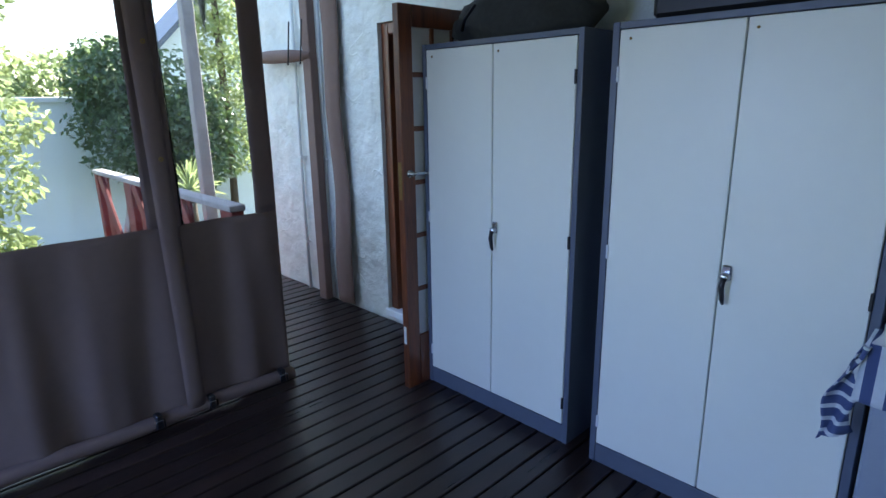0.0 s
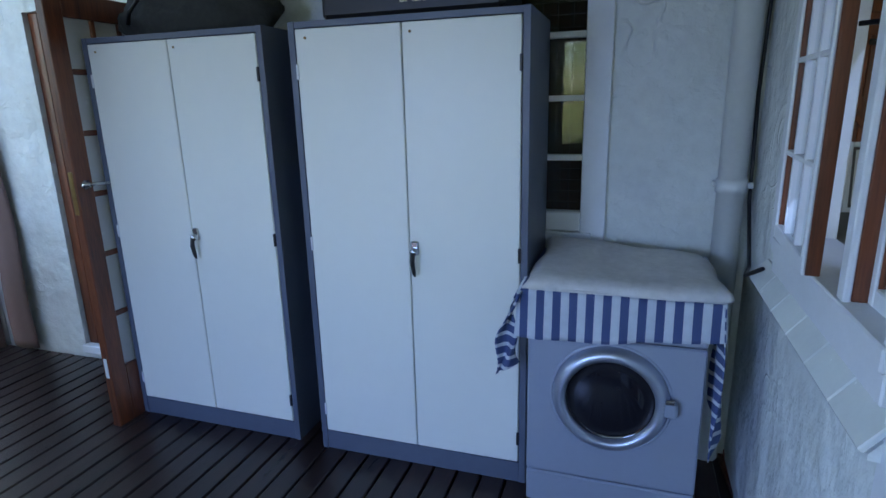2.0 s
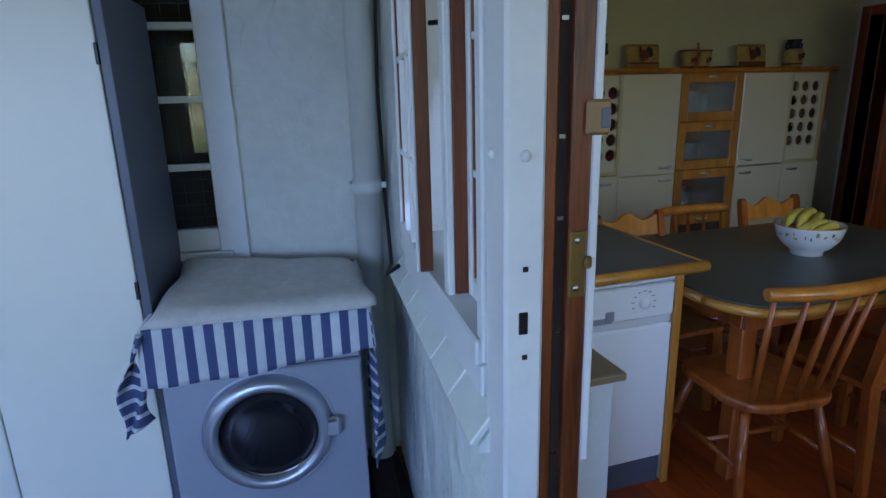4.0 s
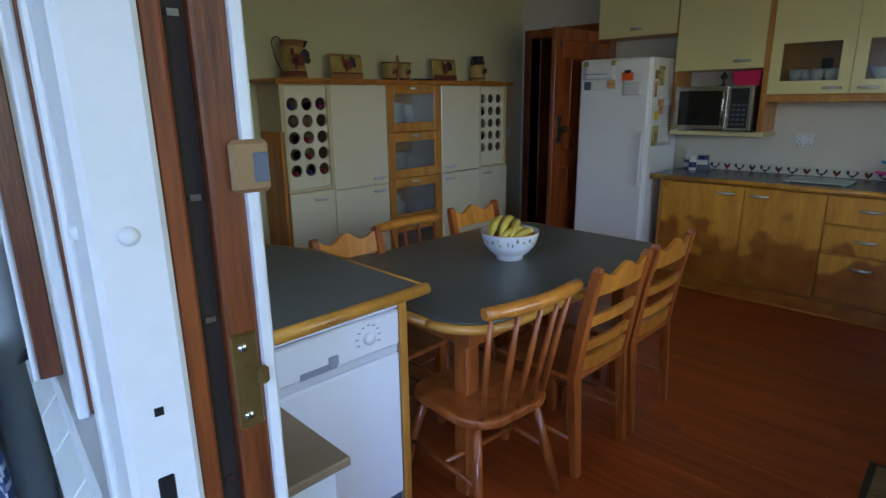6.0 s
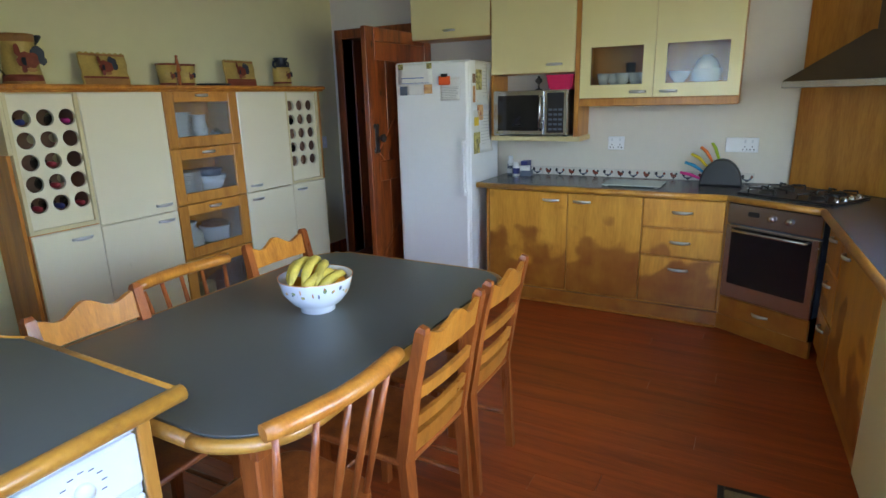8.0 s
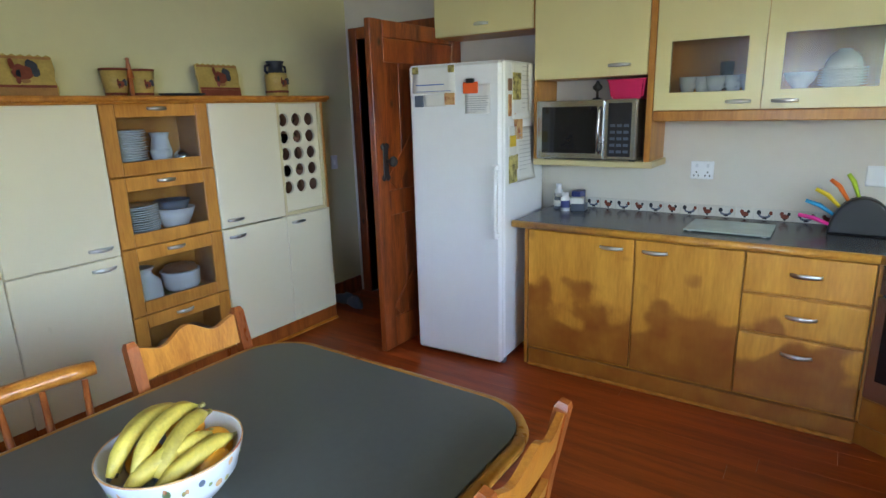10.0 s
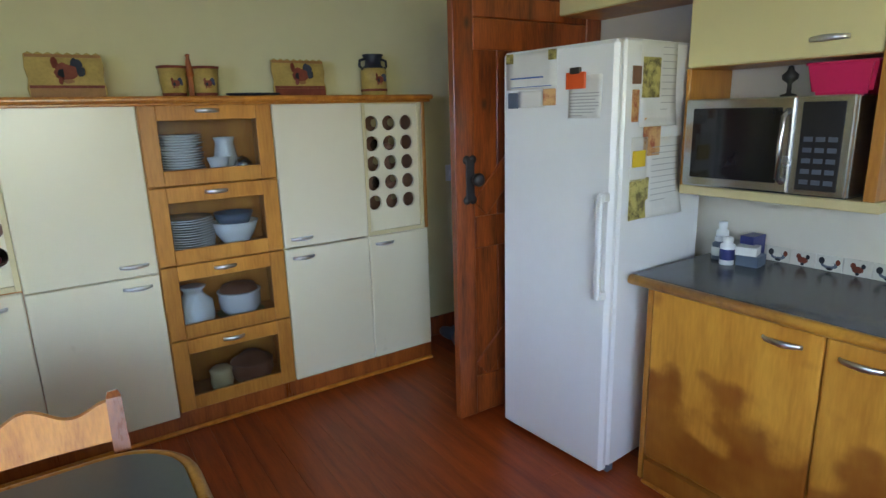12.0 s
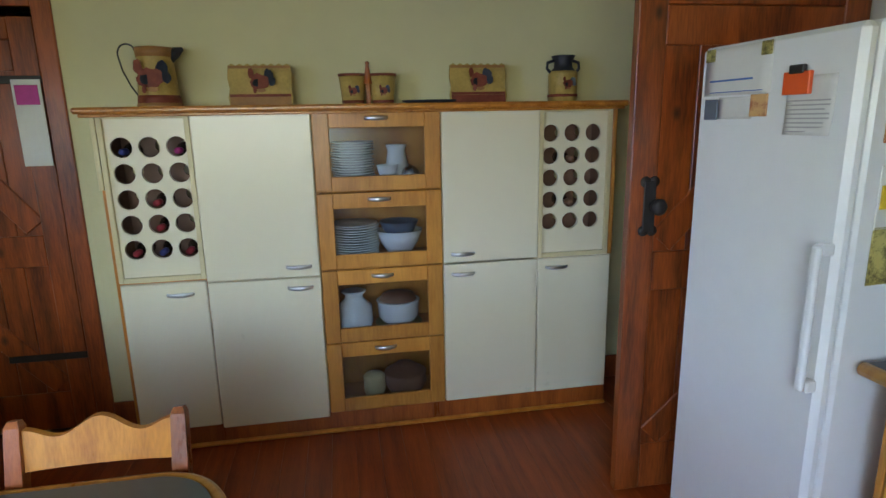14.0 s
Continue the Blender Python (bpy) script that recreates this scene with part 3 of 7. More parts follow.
part("seam_flap", sheet(bmesh.new(), lambda u, v: (0.03 + fold(1.62, 2.2 * v) + 0.012 * math.sin(3 * u), 1.60 + 0.09 * u - 0.03 * v, 0.06 + 2.2 * v), 4, 30), M_CANVAS, cv)
for a, b in ((-1.60, -0.35), (-0.20, 1.555), (1.698, 2.077)):
    p = part("clear_window", canvas(a, b, 0.983, 2.245), M_FILM, cv, "clear plastic window sheet")
    p.visible_shadow = False
part("hem_roll", tube(bmesh.new(), [(0.02, -1.70 + 0.13 * i, 0.045 + 0.006 * math.sin(i)) for i in range(31)], 0.036, 12), M_CANVAS, cv)
for y in (0.35, 1.46, 1.72, 2.12):
    s = boxpart("strap", (0.018, 0.064, y - 0.016, y + 0.016, 0.02, 0.095), M_BLACK, cv, "", 0.006)
    part("buckle", tube(bmesh.new(), [(0.066, y - 0.02, 0.03), (0.07, y - 0.02, 0.07), (0.07, y + 0.02, 0.07), (0.066, y + 0.02, 0.03)], 0.004, 6), M_CHROME, s)
for z in (0.25, 0.80, 1.3, 1.8):
    part("eyelet", lathe(bmesh.new(), [(0.004, 0.0), (0.011, 0.004), (0.011, 0)], pose(0.045, 1.655 - 0.014 * z, z, 0, 90), 10), M_BRASS, cv)

# rolled and hanging canvas at the far corner
cr = vthing("canvas_strip", "brown canvas strip hanging against the plastered wall", "blind", -2.66, 3.15)
part("hanging_strip", sheet(bmesh.new(), lambda u, v: (-0.10 + 0.20 * u + 0.02 * math.sin(5 * v + u), -0.02 - 0.03 * math.sin(3.2 * u) - 0.012 * math.sin(14 * v), 0.03 + 2.55 * v), 8, 40), M_CANVAS, cr)
bm = bmesh.new()
part("rolled_blind", tube(bm, [(-1.05, -0.05, 1.885), (-0.8, -0.06, 1.88), (-0.5, -0.06, 1.87), (-0.20, -0.05, 1.86)], [0.038, 0.050, 0.048, 0.03], 12), M_CANVAS, cr)
for x in (-0.42, -0.25):
    part("cord", tube(bmesh.new(), [(x, -0.12, 1.80), (x + 0.02, -0.12, 1.9), (x + 0.04, -0.11, 2.1)], 0.006, 6), M_BLACK, cr)
part("corner_post", box(bmesh.new(), -0.30, -0.20, -0.07, -0.005, 0.0, 2.6, 0.006), M_CANVAS, cr)

# glazed stable door folded back beside the first cabinet
gd = vthing("glazed_door", "open red-brown timber door glazed with small panes", "door", -1.315, 2.58)
T0, T1, WD, HD = -0.022, 0.022, 0.60, 1.98
bm = bmesh.new()
part("lock_stile", box(bm, T0, T1, 0, 0.085, 0.0, HD, 0.004), M_DOOR_WOOD, gd)
part("hinge_stile", box(bmesh.new(), T0, T1, WD - 0.085, WD, 0.0, HD, 0.004), M_DOOR_WOOD, gd)
part("top_rail", box(bmesh.new(), T0 + 0.001, T1 - 0.001, 0.085, WD - 0.085, HD - 0.10, HD, 0.003), M_DOOR_WOOD, gd)
part("bottom_rail", box(bmesh.new(), T0 + 0.001, T1 - 0.001, 0.085, WD - 0.085, 0.0, 0.29, 0.003), M_DOOR_WOOD, gd)
zs = [0.29, 0.555, 0.85, 1.13, 1.40, 1.66, HD - 0.10]
for z in zs[1:-1]:
    part("muntin", box(bmesh.new(), T0 + 0.006, T1 - 0.006, 0.085, WD - 0.085, z - 0.012, z + 0.012, 0.003), M_DOOR_WOOD, gd)
for y in (0.085 + 0.143, 0.085 + 0.286):
    part("muntin", box(bmesh.new(), T0 + 0.007, T1 - 0.007, y - 0.011, y + 0.011, 0.29, HD - 0.10, 0.003), M_DOOR_WOOD, gd)
p = part("pane", box(bmesh.new(), -0.003, 0.003, 0.085, WD - 0.085, 0.29, HD - 0.10), M_PANE_WHITE, gd, "panes filled opaque white for the pale wall seen in them")
lp = boxpart("lock_plate", (-0.012, 0.012, -0.003, 0.001, 1.05, 1.24), M_BRASS, gd, "tarnished brass lock edge", 0.002)
for s in (-1, 1):
    bm = bmesh.new()
    lathe(bm, [(0.022, 0), (0.022, 0.006), (0.010, 0.010), (0.010, 0.03), (0, 0.03)], pose(s * 0.022, 0.045, 1.18, 0, s * 90), 12)
    tube(bm, [(s * 0.05, 0.045, 1.18), (s * 0.056, 0.07, 1.182), (s * 0.054, 0.14, 1.178)], 0.008, 8)
    part("handle", bm, M_CHROME, lp)
boxpart("floor_bolt", (-0.010, 0.010, -0.004, 0.001, 0.26, 0.36), M_STEEL_WHITE, gd, "paint-chipped bolt plate", 0.002)

# door frame and threshold in the house wall
bm = bmesh.new()
box(bm, DX0, DX0 + 0.07, YN + 0.03, YN + 0.13, 0.06, DH, 0.004), box(bm, DX1 - 0.05, DX1, YN + 0.03, YN + 0.13, 0.06, DH, 0.004)
box(bm, DX0 + 0.07, DX1 - 0.05, YN + 0.03, YN + 0.13, DH - 0.07, DH, 0.004)
vstructure("door_frame_1", bm, M_DOOR_WOOD, "dark red-brown timber door frame", "door frame")
bm = bmesh.new()
box(bm, DX0 - 0.02, DX1, YN - 0.015, YN + 0.10, 0.02, 0.075, 0.006)
vstructure("threshold", bm, M_WHITE_PAINT, "white painted threshold step", "step")
# Closed dark box added behind the doorway and window in place of a room.
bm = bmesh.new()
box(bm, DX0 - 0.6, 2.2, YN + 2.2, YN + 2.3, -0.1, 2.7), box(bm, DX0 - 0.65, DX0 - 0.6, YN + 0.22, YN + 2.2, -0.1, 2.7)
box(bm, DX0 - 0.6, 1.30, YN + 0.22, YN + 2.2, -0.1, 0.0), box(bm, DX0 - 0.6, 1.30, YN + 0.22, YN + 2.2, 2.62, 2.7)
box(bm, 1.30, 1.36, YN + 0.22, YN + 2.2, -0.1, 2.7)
vstructure("room_behind", bm, M_ROOM_SHADE, "dark box added behind the house wall as an unlit room", "wall")

# narrow barred window in the house wall
bm = bmesh.new()
box(bm, WX1 - 0.028, WX1 + 0.075, YN - 0.022, YN + 0.05, 0.87, 2.12, 0.004), box(bm, WX0 - 0.07, WX0 + 0.028, YN - 0.022, YN + 0.05, 0.87, 2.12, 0.004)
box(bm, WX0 + 0.028, WX1 - 0.028, YN - 0.020, YN + 0.05, 0.95, 1.03, 0.004), box(bm, WX0 + 0.028, WX1 - 0.028, YN - 0.020, YN + 0.05, 2.04, 2.12, 0.004)
win1 = vstructure("window_1", bm, M_WHITE_PAINT, "narrow white-painted window beside the cabinet", "window")
for z in (1.26, 1.50, 1.745):
    part("glazing_bar", box(bmesh.new(), WX0 + 0.028, WX1 - 0.028, YN - 0.012, YN + 0.03, z - 0.012, z + 0.012, 0.003), M_WHITE_PAINT, win1)
for a, b in ((1.03, 1.248), (1.272, 1.488), (1.512, 1.733), (1.757, 2.04)):
    part("pane", box(bmesh.new(), WX0 + 0.028, WX1 - 0.028, YN + 0.006, YN + 0.010, a, b), M_GLASS, win1)
part("sill_board", box(bmesh.new(), WX0 - 0.02, WX1 + 0.02, YN - 0.035, YN, 0.915, 0.945, 0.004), M_WHITE_PAINT, win1)
bm = bmesh.new()
for z in [1.04 + 0.05 * i for i in range(21)]:
    box(bm, WX0, WX1, YN + 0.15, YN + 0.158, z, z + 0.006)
for x in [WX0 + 0.03 + 0.065 * i for i in range(5)]:
    box(bm, x, x + 0.008, YN + 0.158, YN + 0.166, 1.0, 2.05)
part("burglar_bars", bm, M_BLACK, win1, "dark burglar bars behind the panes")

# downpipe in the corner, cable and bracket
dp = vthing("downpipe", "white painted plastic downpipe in the wall corner", "pipe", 1.362, 3.118, 0.0)
part("pipe", lathe(bmesh.new(), [(0.050, 0.0), (0.050, 1.14), (0.056, 1.14), (0.056, 1.19), (0.050, 1.19), (0.050, 2.6)], None, 20), M_PIPE, dp)
part("bracket", box(bmesh.new(), -0.062, 0.075, -0.012, 0.06, 1.155, 1.178, 0.003), M_PIPE, dp)
cb = vthing("black_cable", "thin black cable running down the corner and along the sill", "cable", 1.43, 3.14, 0)
part("cord", tube(bmesh.new(), [(0, 0, 2.6), (0.004, -0.01, 2.0), (-0.004, 0.01, 1.5), (0.0, -0.02, 1.1), (-0.01, -0.20, 0.90), (-0.045, -0.34, 0.905), (-0.02, -0.46, 0.965)], 0.007, 6), M_BLACK, cb)
pc = vthing("wall_pipe", "thin pale pipe fixed to the plastered wall", "pipe", -3.23, YN - 0.01, 0.0, 0, "wall pipes")
part("pipe", tube(bmesh.new(), [(0, 0, 0.0), (-0.01, 0, 0.9), (0.015, 0, 1.8), (0.02, 0, 2.6)], 0.014, 8), M_PIPE, pc)
for z in (0.4, 1.1, 1.8):
    part("clip", box(bmesh.new(), -0.025, 0.025, -0.016, 0.02, z, z + 0.015, 0.002), M_PIPE, pc)
copy_thing(pc, VM @ pose(-2.88, YN - 0.012, 0.0, 0, 0, 0))

# kitchen window seen from the veranda
ST = 0.024


def lattice(frame_ob, x0, x1, y0, y1, z0, z1, cols, rows, wood_mat, back_mat):
    """Outer stiles and rails with glazing bars and panes, in a plane of constant x."""
    xm = x0 + 0.22 * (x1 - x0)
    for a, b in ((y0, y0 + ST), (y1 - ST, y1)):
        part("stile", box(bmesh.new(), x0, xm, a, b, z0, z1, 0.003), wood_mat, frame_ob)
        part("inner_stile", box(bmesh.new(), xm, x1, a + 0.001, b - 0.001, z0, z1, 0.002), back_mat, frame_ob, "red-brown varnished inner face")
    for a, b in ((z0, z0 + 0.04), (z1 - 0.04, z1)):
        part("rail", box(bmesh.new(), x0 + 0.001, x1 - 0.001, y0 + ST, y1 - ST, a, b, 0.003), wood_mat, frame_ob)
    for i in range(1, cols):
        y = y0 + (y1 - y0) * i / cols
        part("glazing_bar", box(bmesh.new(), x0 + 0.004, x1 - 0.004, y - 0.009, y + 0.009, z0 + 0.04, z1 - 0.04, 0.002), wood_mat, frame_ob)
    for i in range(1, rows):
        z = z0 + (z1 - z0) * i / rows
        part("glazing_bar", box(bmesh.new(), x0 + 0.005, x1 - 0.005, y0 + ST, y1 - ST, z - 0.007, z + 0.007, 0.002), wood_mat, frame_ob)
    p = part("pane", box(bmesh.new(), (x0 + x1) / 2 - 0.002, (x0 + x1) / 2 + 0.002, y0 + ST, y1 - ST, z0 + 0.04, z1 - 0.04), M_GLASS, frame_ob)
    p.visible_shadow = False


bm = bmesh.new()
box(bm, 1.425, 1.585, VY1 - 0.04, VY1 + 0.03, VZ0 - 0.03, VZ1 + 0.03, 0.004), box(bm, 1.425, 1.440, 2.035, 2.075, VZ0, VZ1, 0.003)
box(bm, 1.425, 1.585, VY0 - 0.01, VY0 + 0.025, VZ0 - 0.03, VZ1 + 0.03, 0.004)
box(bm, 1.415, 1.585, VY0 - 0.005, VY1 - 0.04, VZ0 - 0.035, VZ0 + 0.012, 0.004), box(bm, 1.424, 1.449, VY0 - 0.005, VY1 - 0.04, 0.972, VZ0 - 0.036, 0.004), box(bm, 1.425, 1.585, VY0 - 0.01, VY1 + 0.03, VZ1, VZ1 + 0.04, 0.004)
win2 = vstructure("window_2", bm, M_WHITE_PAINT, "white-painted casement window into the kitchen", "window")
part("mullion_back", box(bmesh.new(), 1.4402, 1.585, 2.036, 2.074, VZ0 + 0.012, VZ1, 0.003), M_DOOR_WOOD, win2, "red-brown varnished mullion")
lattice(win2, 1.468, 1.498, VY0 + 0.025, 2.036, VZ0 + 0.012, VZ1, 3, 4, M_WHITE_PAINT, M_DOOR_WOOD)
cas = vthing("casement", "white casement with small panes standing ajar", "window", 1.435, VY1 - 0.045, 0, -3.5)
lattice(cas, -0.02, 0.02, -0.43, 0.0, VZ0 + 0.014, VZ1 - 0.01, 3, 4, M_WHITE_PAINT, M_DOOR_WOOD)
part("stay", tube(bmesh.new(), [(0.03, -0.40, 1.64), (0.09, -0.44, 1.64), (0.13, -0.47, 1.64)], 0.006, 6), M_BLACK, cas)

# sloping sill of white tiles
sill = vthing("tiled_sill", "sloping window sill of glazed white tiles", "window sill")
n_t = 6
for i in range(n_t):
    y0 = 1.765 + i * 0.172
    bm = bmesh.new()
    t = bmesh.new()
    box(t, -0.086, 0.0, 0.0015, 0.1705, -0.007, 0.007, 0.003)
    merge(bm, t, Matrix.Translation((1.450, y0, 0.968)) @ pose(0, 0, 0, 0, -52.6, 0))
    part("tile", bm, M_SILL, sill)
t = bmesh.new()
slab(t, [(1.456, 0.958), (1.410, 0.898), (1.410, 0.886), (1.456, 0.880)], 0.0, n_t * 0.172 - 0.004, 0.0)
part("mortar_bed", merge(bmesh.new(), t, Matrix.Translation((0, 1.767 + n_t * 0.172 - 0.004, 0)) @ pose(0, 0, 0, 90)), M_PLASTER, sill)

# doorway into the kitchen: white post, timber frame, white inner trim
bm = bmesh.new()
box(bm, 1.430, 1.492, 1.690, 1.785, 0.0, 2.10, 0.006)
post = vstructure("trim", bm, M_WHITE_PAINT, "white-painted steel post beside the kitchen doorway", "door frame")
part("keyhole", box(bmesh.new(), 1.452, 1.467, 1.6885, 1.692, 1.132, 1.168, 0.004), M_BLACK, post)
for z in (1.095, 1.235):
    part("screw_hole", box(bmesh.new(), 1.458, 1.466, 1.6885, 1.692, z - 0.004, z + 0.004), M_BLACK, post)
for z in (0.55, 1.40, 1.95):
    part("bolt_head", lathe(bmesh.new(), [(0.009, 0), (0.007, 0.005), (0, 0.007)], pose(1.46, 1.69, z, 90), 10), M_WHITE_PAINT, post)
    part("bolt_head", lathe(bmesh.new(), [(0.009, 0), (0.007, 0.005), (0, 0.007)], pose(1.43, 1.75, z, 0, -90), 10), M_WHITE_PAINT, post)
bm = bmesh.new()
box(bm, 1.492, 1.512, 1.700, 1.80, 0.0, 2.10, 0.003), box(bm, 1.534, 1.566, 1.700, 1.80, 0.0, 2.10, 0.003), box(bm, 1.512, 1.534, 1.716, 1.80, 0.0, 2.10)
box(bm, 1.492, 1.566, JY0 - 0.03, JY0 + 0.03, 0, 2.06, 0.003), box(bm, 1.492, 1.566, JY0 + 0.03, 1.700, 2.0, 2.06, 0.003)
jf = vstructure("door_frame_2", bm, M_ORANGE_WOOD, "orange-brown varnished timber door frame", "door frame")
M_SEAL = material("brown_black_seal", (0.022, 0.013, 0.010), 0.8, vary=0.3, scale=12)
part("seal_strip", box(bmesh.new(), 1.513, 1.533, 1.713, 1.717, 0.0, 2.05), M_SEAL, jf, "dark weather seal with staples")
for z in (0.9, 1.12, 1.30, 1.42, 1.58, 1.75):
    part("staple", box(bmesh.new(), 1.518, 1.528, 1.7095, 1.713, z, z + 0.006), M_CHROME, jf)
kp = part("lock_keep", box(bmesh.new(), 1.535, 1.562, 1.697, 1.701, 1.180, 1.285, 0.002), M_BRASS, jf, "worn brass lock keep")
for z in (1.195, 1.270):
    part("screw_head", lathe(bmesh.new(), [(0.005, 0), (0.004, 0.002), (0, 0.0025)], pose(1.546, 1.697, z, 90), 10), M_CHROME, kp)
part("keep_tongue", box(bmesh.new(), 1.558, 1.570, 1.692, 1.700, 1.225, 1.245, 0.003), M_BRASS, kp)
M_LATCH = material("tan_plastic", (0.25, 0.15, 0.065), 0.45, vary=0.08, scale=20)
lt2 = part("latch_keep", box(bmesh.new(), 1.553, 1.591, 1.693, 1.702, 1.424, 1.474, 0.004), M_LATCH, jf, "cream plastic latch keep")
part("latch_socket", box(bmesh.new(), 1.574, 1.589, 1.691, 1.694, 1.434, 1.462, 0.002), M_STEEL_GREY, lt2)
bm = bmesh.new()
box(bm, 1.566, 1.582, 1.702, 1.765, 0.886, 2.10, 0.003)
vstructure("trim_inner", bm, M_WHITE_PAINT, "white-painted inner door trim", "door frame")

# ---- garden ----
gw = vthing("garden_wall", "pale rendered garden wall with a capping", "wall", -9.0, 0.0, -0.55)
part("wall", box(bmesh.new(), -0.15, 0.15, -9.0, 6.0, 0, 2.12), M_GARDEN_WALL, gw)
part("coping", box(bmesh.new(), -0.20, 0.20, -9.0, 6.0, 2.12, 2.20, 0.01), M_WHITE_PAINT, gw)
hs = vthing("neighbour_house", "white gabled house beyond the garden wall", "house", -15, 8.6, -0.55)
bm = bmesh.new()
t = bmesh.new()
f = t.faces.new([t.verts.new((0, y, z)) for y, z in ((-2.2, 0), (3, 0), (3, 3.6), (0.4, 6.2), (-2.2, 3.6))])
r = bmesh.ops.extrude_face_region(t, geom=[f])
bmesh.ops.translate(t, vec=(-1.5, 0, 0), verts=[v for v in r["geom"] if isinstance(v, bmesh.types.BMVert)])
bmesh.ops.recalc_face_normals(t, faces=t.faces[:])
part("wall", merge(bm, t), M_GARDEN_WALL, hs)
bm = bmesh.new()
for s, ym in ((1, -2.5), (-1, 3.3)):
    t = bmesh.new()
    box(t, -1.6, 0.25, 0, 4.1, -0.06, 0.06)
    merge(bm, t, Matrix.Translation((0, ym, 3.3)) @ pose(0, 0, 0, 45 if s == 1 else 135, 0, 0))
part("roof", bm, M_STEEL_GREY, hs)


def foliage(bm, blobs, count, size, seed, droop=0.3):
    """Many small leaves scattered over lumpy volumes."""
    rnd = random.Random(seed)
    verts, faces = [], []
    for _ in range(count):
        cx, cy, cz, rx, ry, rz = rnd.choice(blobs)
        d = Vector((rnd.gauss(0, 1), rnd.gauss(0, 1), rnd.gauss(0, 1))).normalized() * (0.55 + 0.5 * rnd.random() ** 0.6)
        d *= 1 + 0.25 * noise.noise(d * 2.5 + Vector((cx, cy, seed)))
        p = Vector((cx + d.x * rx, cy + d.y * ry, cz + d.z * rz))
        q = Euler((rnd.uniform(-1, 1), rnd.uniform(-1, 1) + droop, rnd.uniform(0, 6.3))).to_matrix()
        L, w = size * rnd.uniform(0.6, 1.3), size * rnd.uniform(0.22, 0.36)
        k = len(verts)
        verts += [p, p + q @ Vector((L * 0.5, w, 0.02 * L)), p + q @ Vector((L, 0, -0.12 * L)), p + q @ Vector((L * 0.5, -w, 0.02 * L))]
        faces.append((k, k + 1, k + 2, k + 3))
    me = bpy.data.meshes.new("leaves")
    me.from_pydata([tuple(v) for v in verts], [], faces)
    bm.from_mesh(me)
    bpy.data.meshes.remove(me)
    return bm


def tree(name, label, cat, x, y, height, blobs, count, size, leaf, seed, group=""):
    tr = vthing(name, label, cat, x, y, -0.55, 0, group)
    bm = bmesh.new()
    tube(bm, [(0, 0, 0), (0.05, 0.03, height * 0.3), (-0.03, 0.06, height * 0.6), (0.02, 0.02, height * 0.85)], [0.09, 0.07, 0.05, 0.02], 8)
    part("trunk", bm, M_BARK, tr)
    rnd = random.Random(seed)
    for bl in blobs[:6]:
        part("limb", tube(bmesh.new(), [(0, 0.05, height * 0.4), (bl[0] * 0.4, bl[1] * 0.4, height * 0.4 + (bl[2] - height * 0.4) * 0.55), (bl[0] * 0.9, bl[1] * 0.9, bl[2])], [0.04, 0.03, 0.012], 6), M_BARK, tr)
    part("crown", foliage(bmesh.new(), blobs, count, size, seed), leaf, tr)
    return tr


tree("camellia_bush", "large dark-leaved flowering bush against the garden wall", "bush", -8.2, 3.55, 2.2,
     [(0, -0.15, 1.85, 0.75, 0.7, 0.8), (0.1, 0.35, 1.9, 0.7, 0.8, 1.0), (0, -0.25, 2.4, 0.6, 0.6, 0.55), (0, 0.85, 1.6, 0.7, 0.5, 0.8)], 9000, 0.10, M_LEAF, 4)
tree("light_tree", "light-leaved tree with airy drooping branches", "tree", -5.6, 1.10, 3.0,
     [(0, 0.35, 1.45, 0.5, 0.35, 0.32), (0.1, 0.45, 1.95, 0.55, 0.35, 0.25), (0, 0.35, 2.45, 0.5, 0.35, 0.22), (0, 0.30, 0.8, 0.4, 0.25, 0.28), (0, -0.4, 2.2, 0.7, 0.6, 0.8), (0, 0.3, 2.95, 0.6, 0.40, 0.25)], 2600, 0.095, M_LEAF_LIGHT, 9)
tree("conifer", "tall yellow-green conifer beyond the garden", "tree", -8.6, 5.0, 5.2,
     [(0, 0, 1.4 + 0.55 * i, 0.75 - 0.05 * i, 0.6 - 0.04 * i, 0.5) for i in range(8)], 8000, 0.09, M_LEAF_LIGHT, 12)
tree("far_tree", "hazy tree rising behind the garden wall", "tree", -12.5, 3.6, 3.6,
     [(0, 0, 2.5, 0.9, 0.8, 0.6), (0, 1.0, 2.7, 1.0, 0.9, 0.7), (0, -1.0, 2.2, 0.8, 0.6, 0.4)], 5000, 0.13, M_LEAF_LIGHT, 15)
for i, (hx, hy) in enumerate(((-3.0, -8.0), (0.5, -8.6), (3.8, -7.6), (7.0, -8.2))):
    tree("hedge_tree", "leafy garden tree south of the house", "tree", hx, hy, 3.0,
         [(0, 0, 1.6, 1.5, 1.1, 1.2), (0.7, 0.2, 2.5, 1.2, 1.0, 0.9), (-0.7, 0, 2.3, 1.1, 1.0, 1.0)], 3500, 0.17, M_LEAF_LIGHT if i % 2 else M_LEAF, 20 + i, "garden trees")
yu = vthing("yucca", "spiky green yucca beside the railing", "plant", -5.9, 3.27, -0.35)
part("stem", tube(bmesh.new(), [(0, 0, 0), (0.02, 0, 0.9)], [0.06, 0.05], 8), M_BARK, yu)
rnd = random.Random(5)
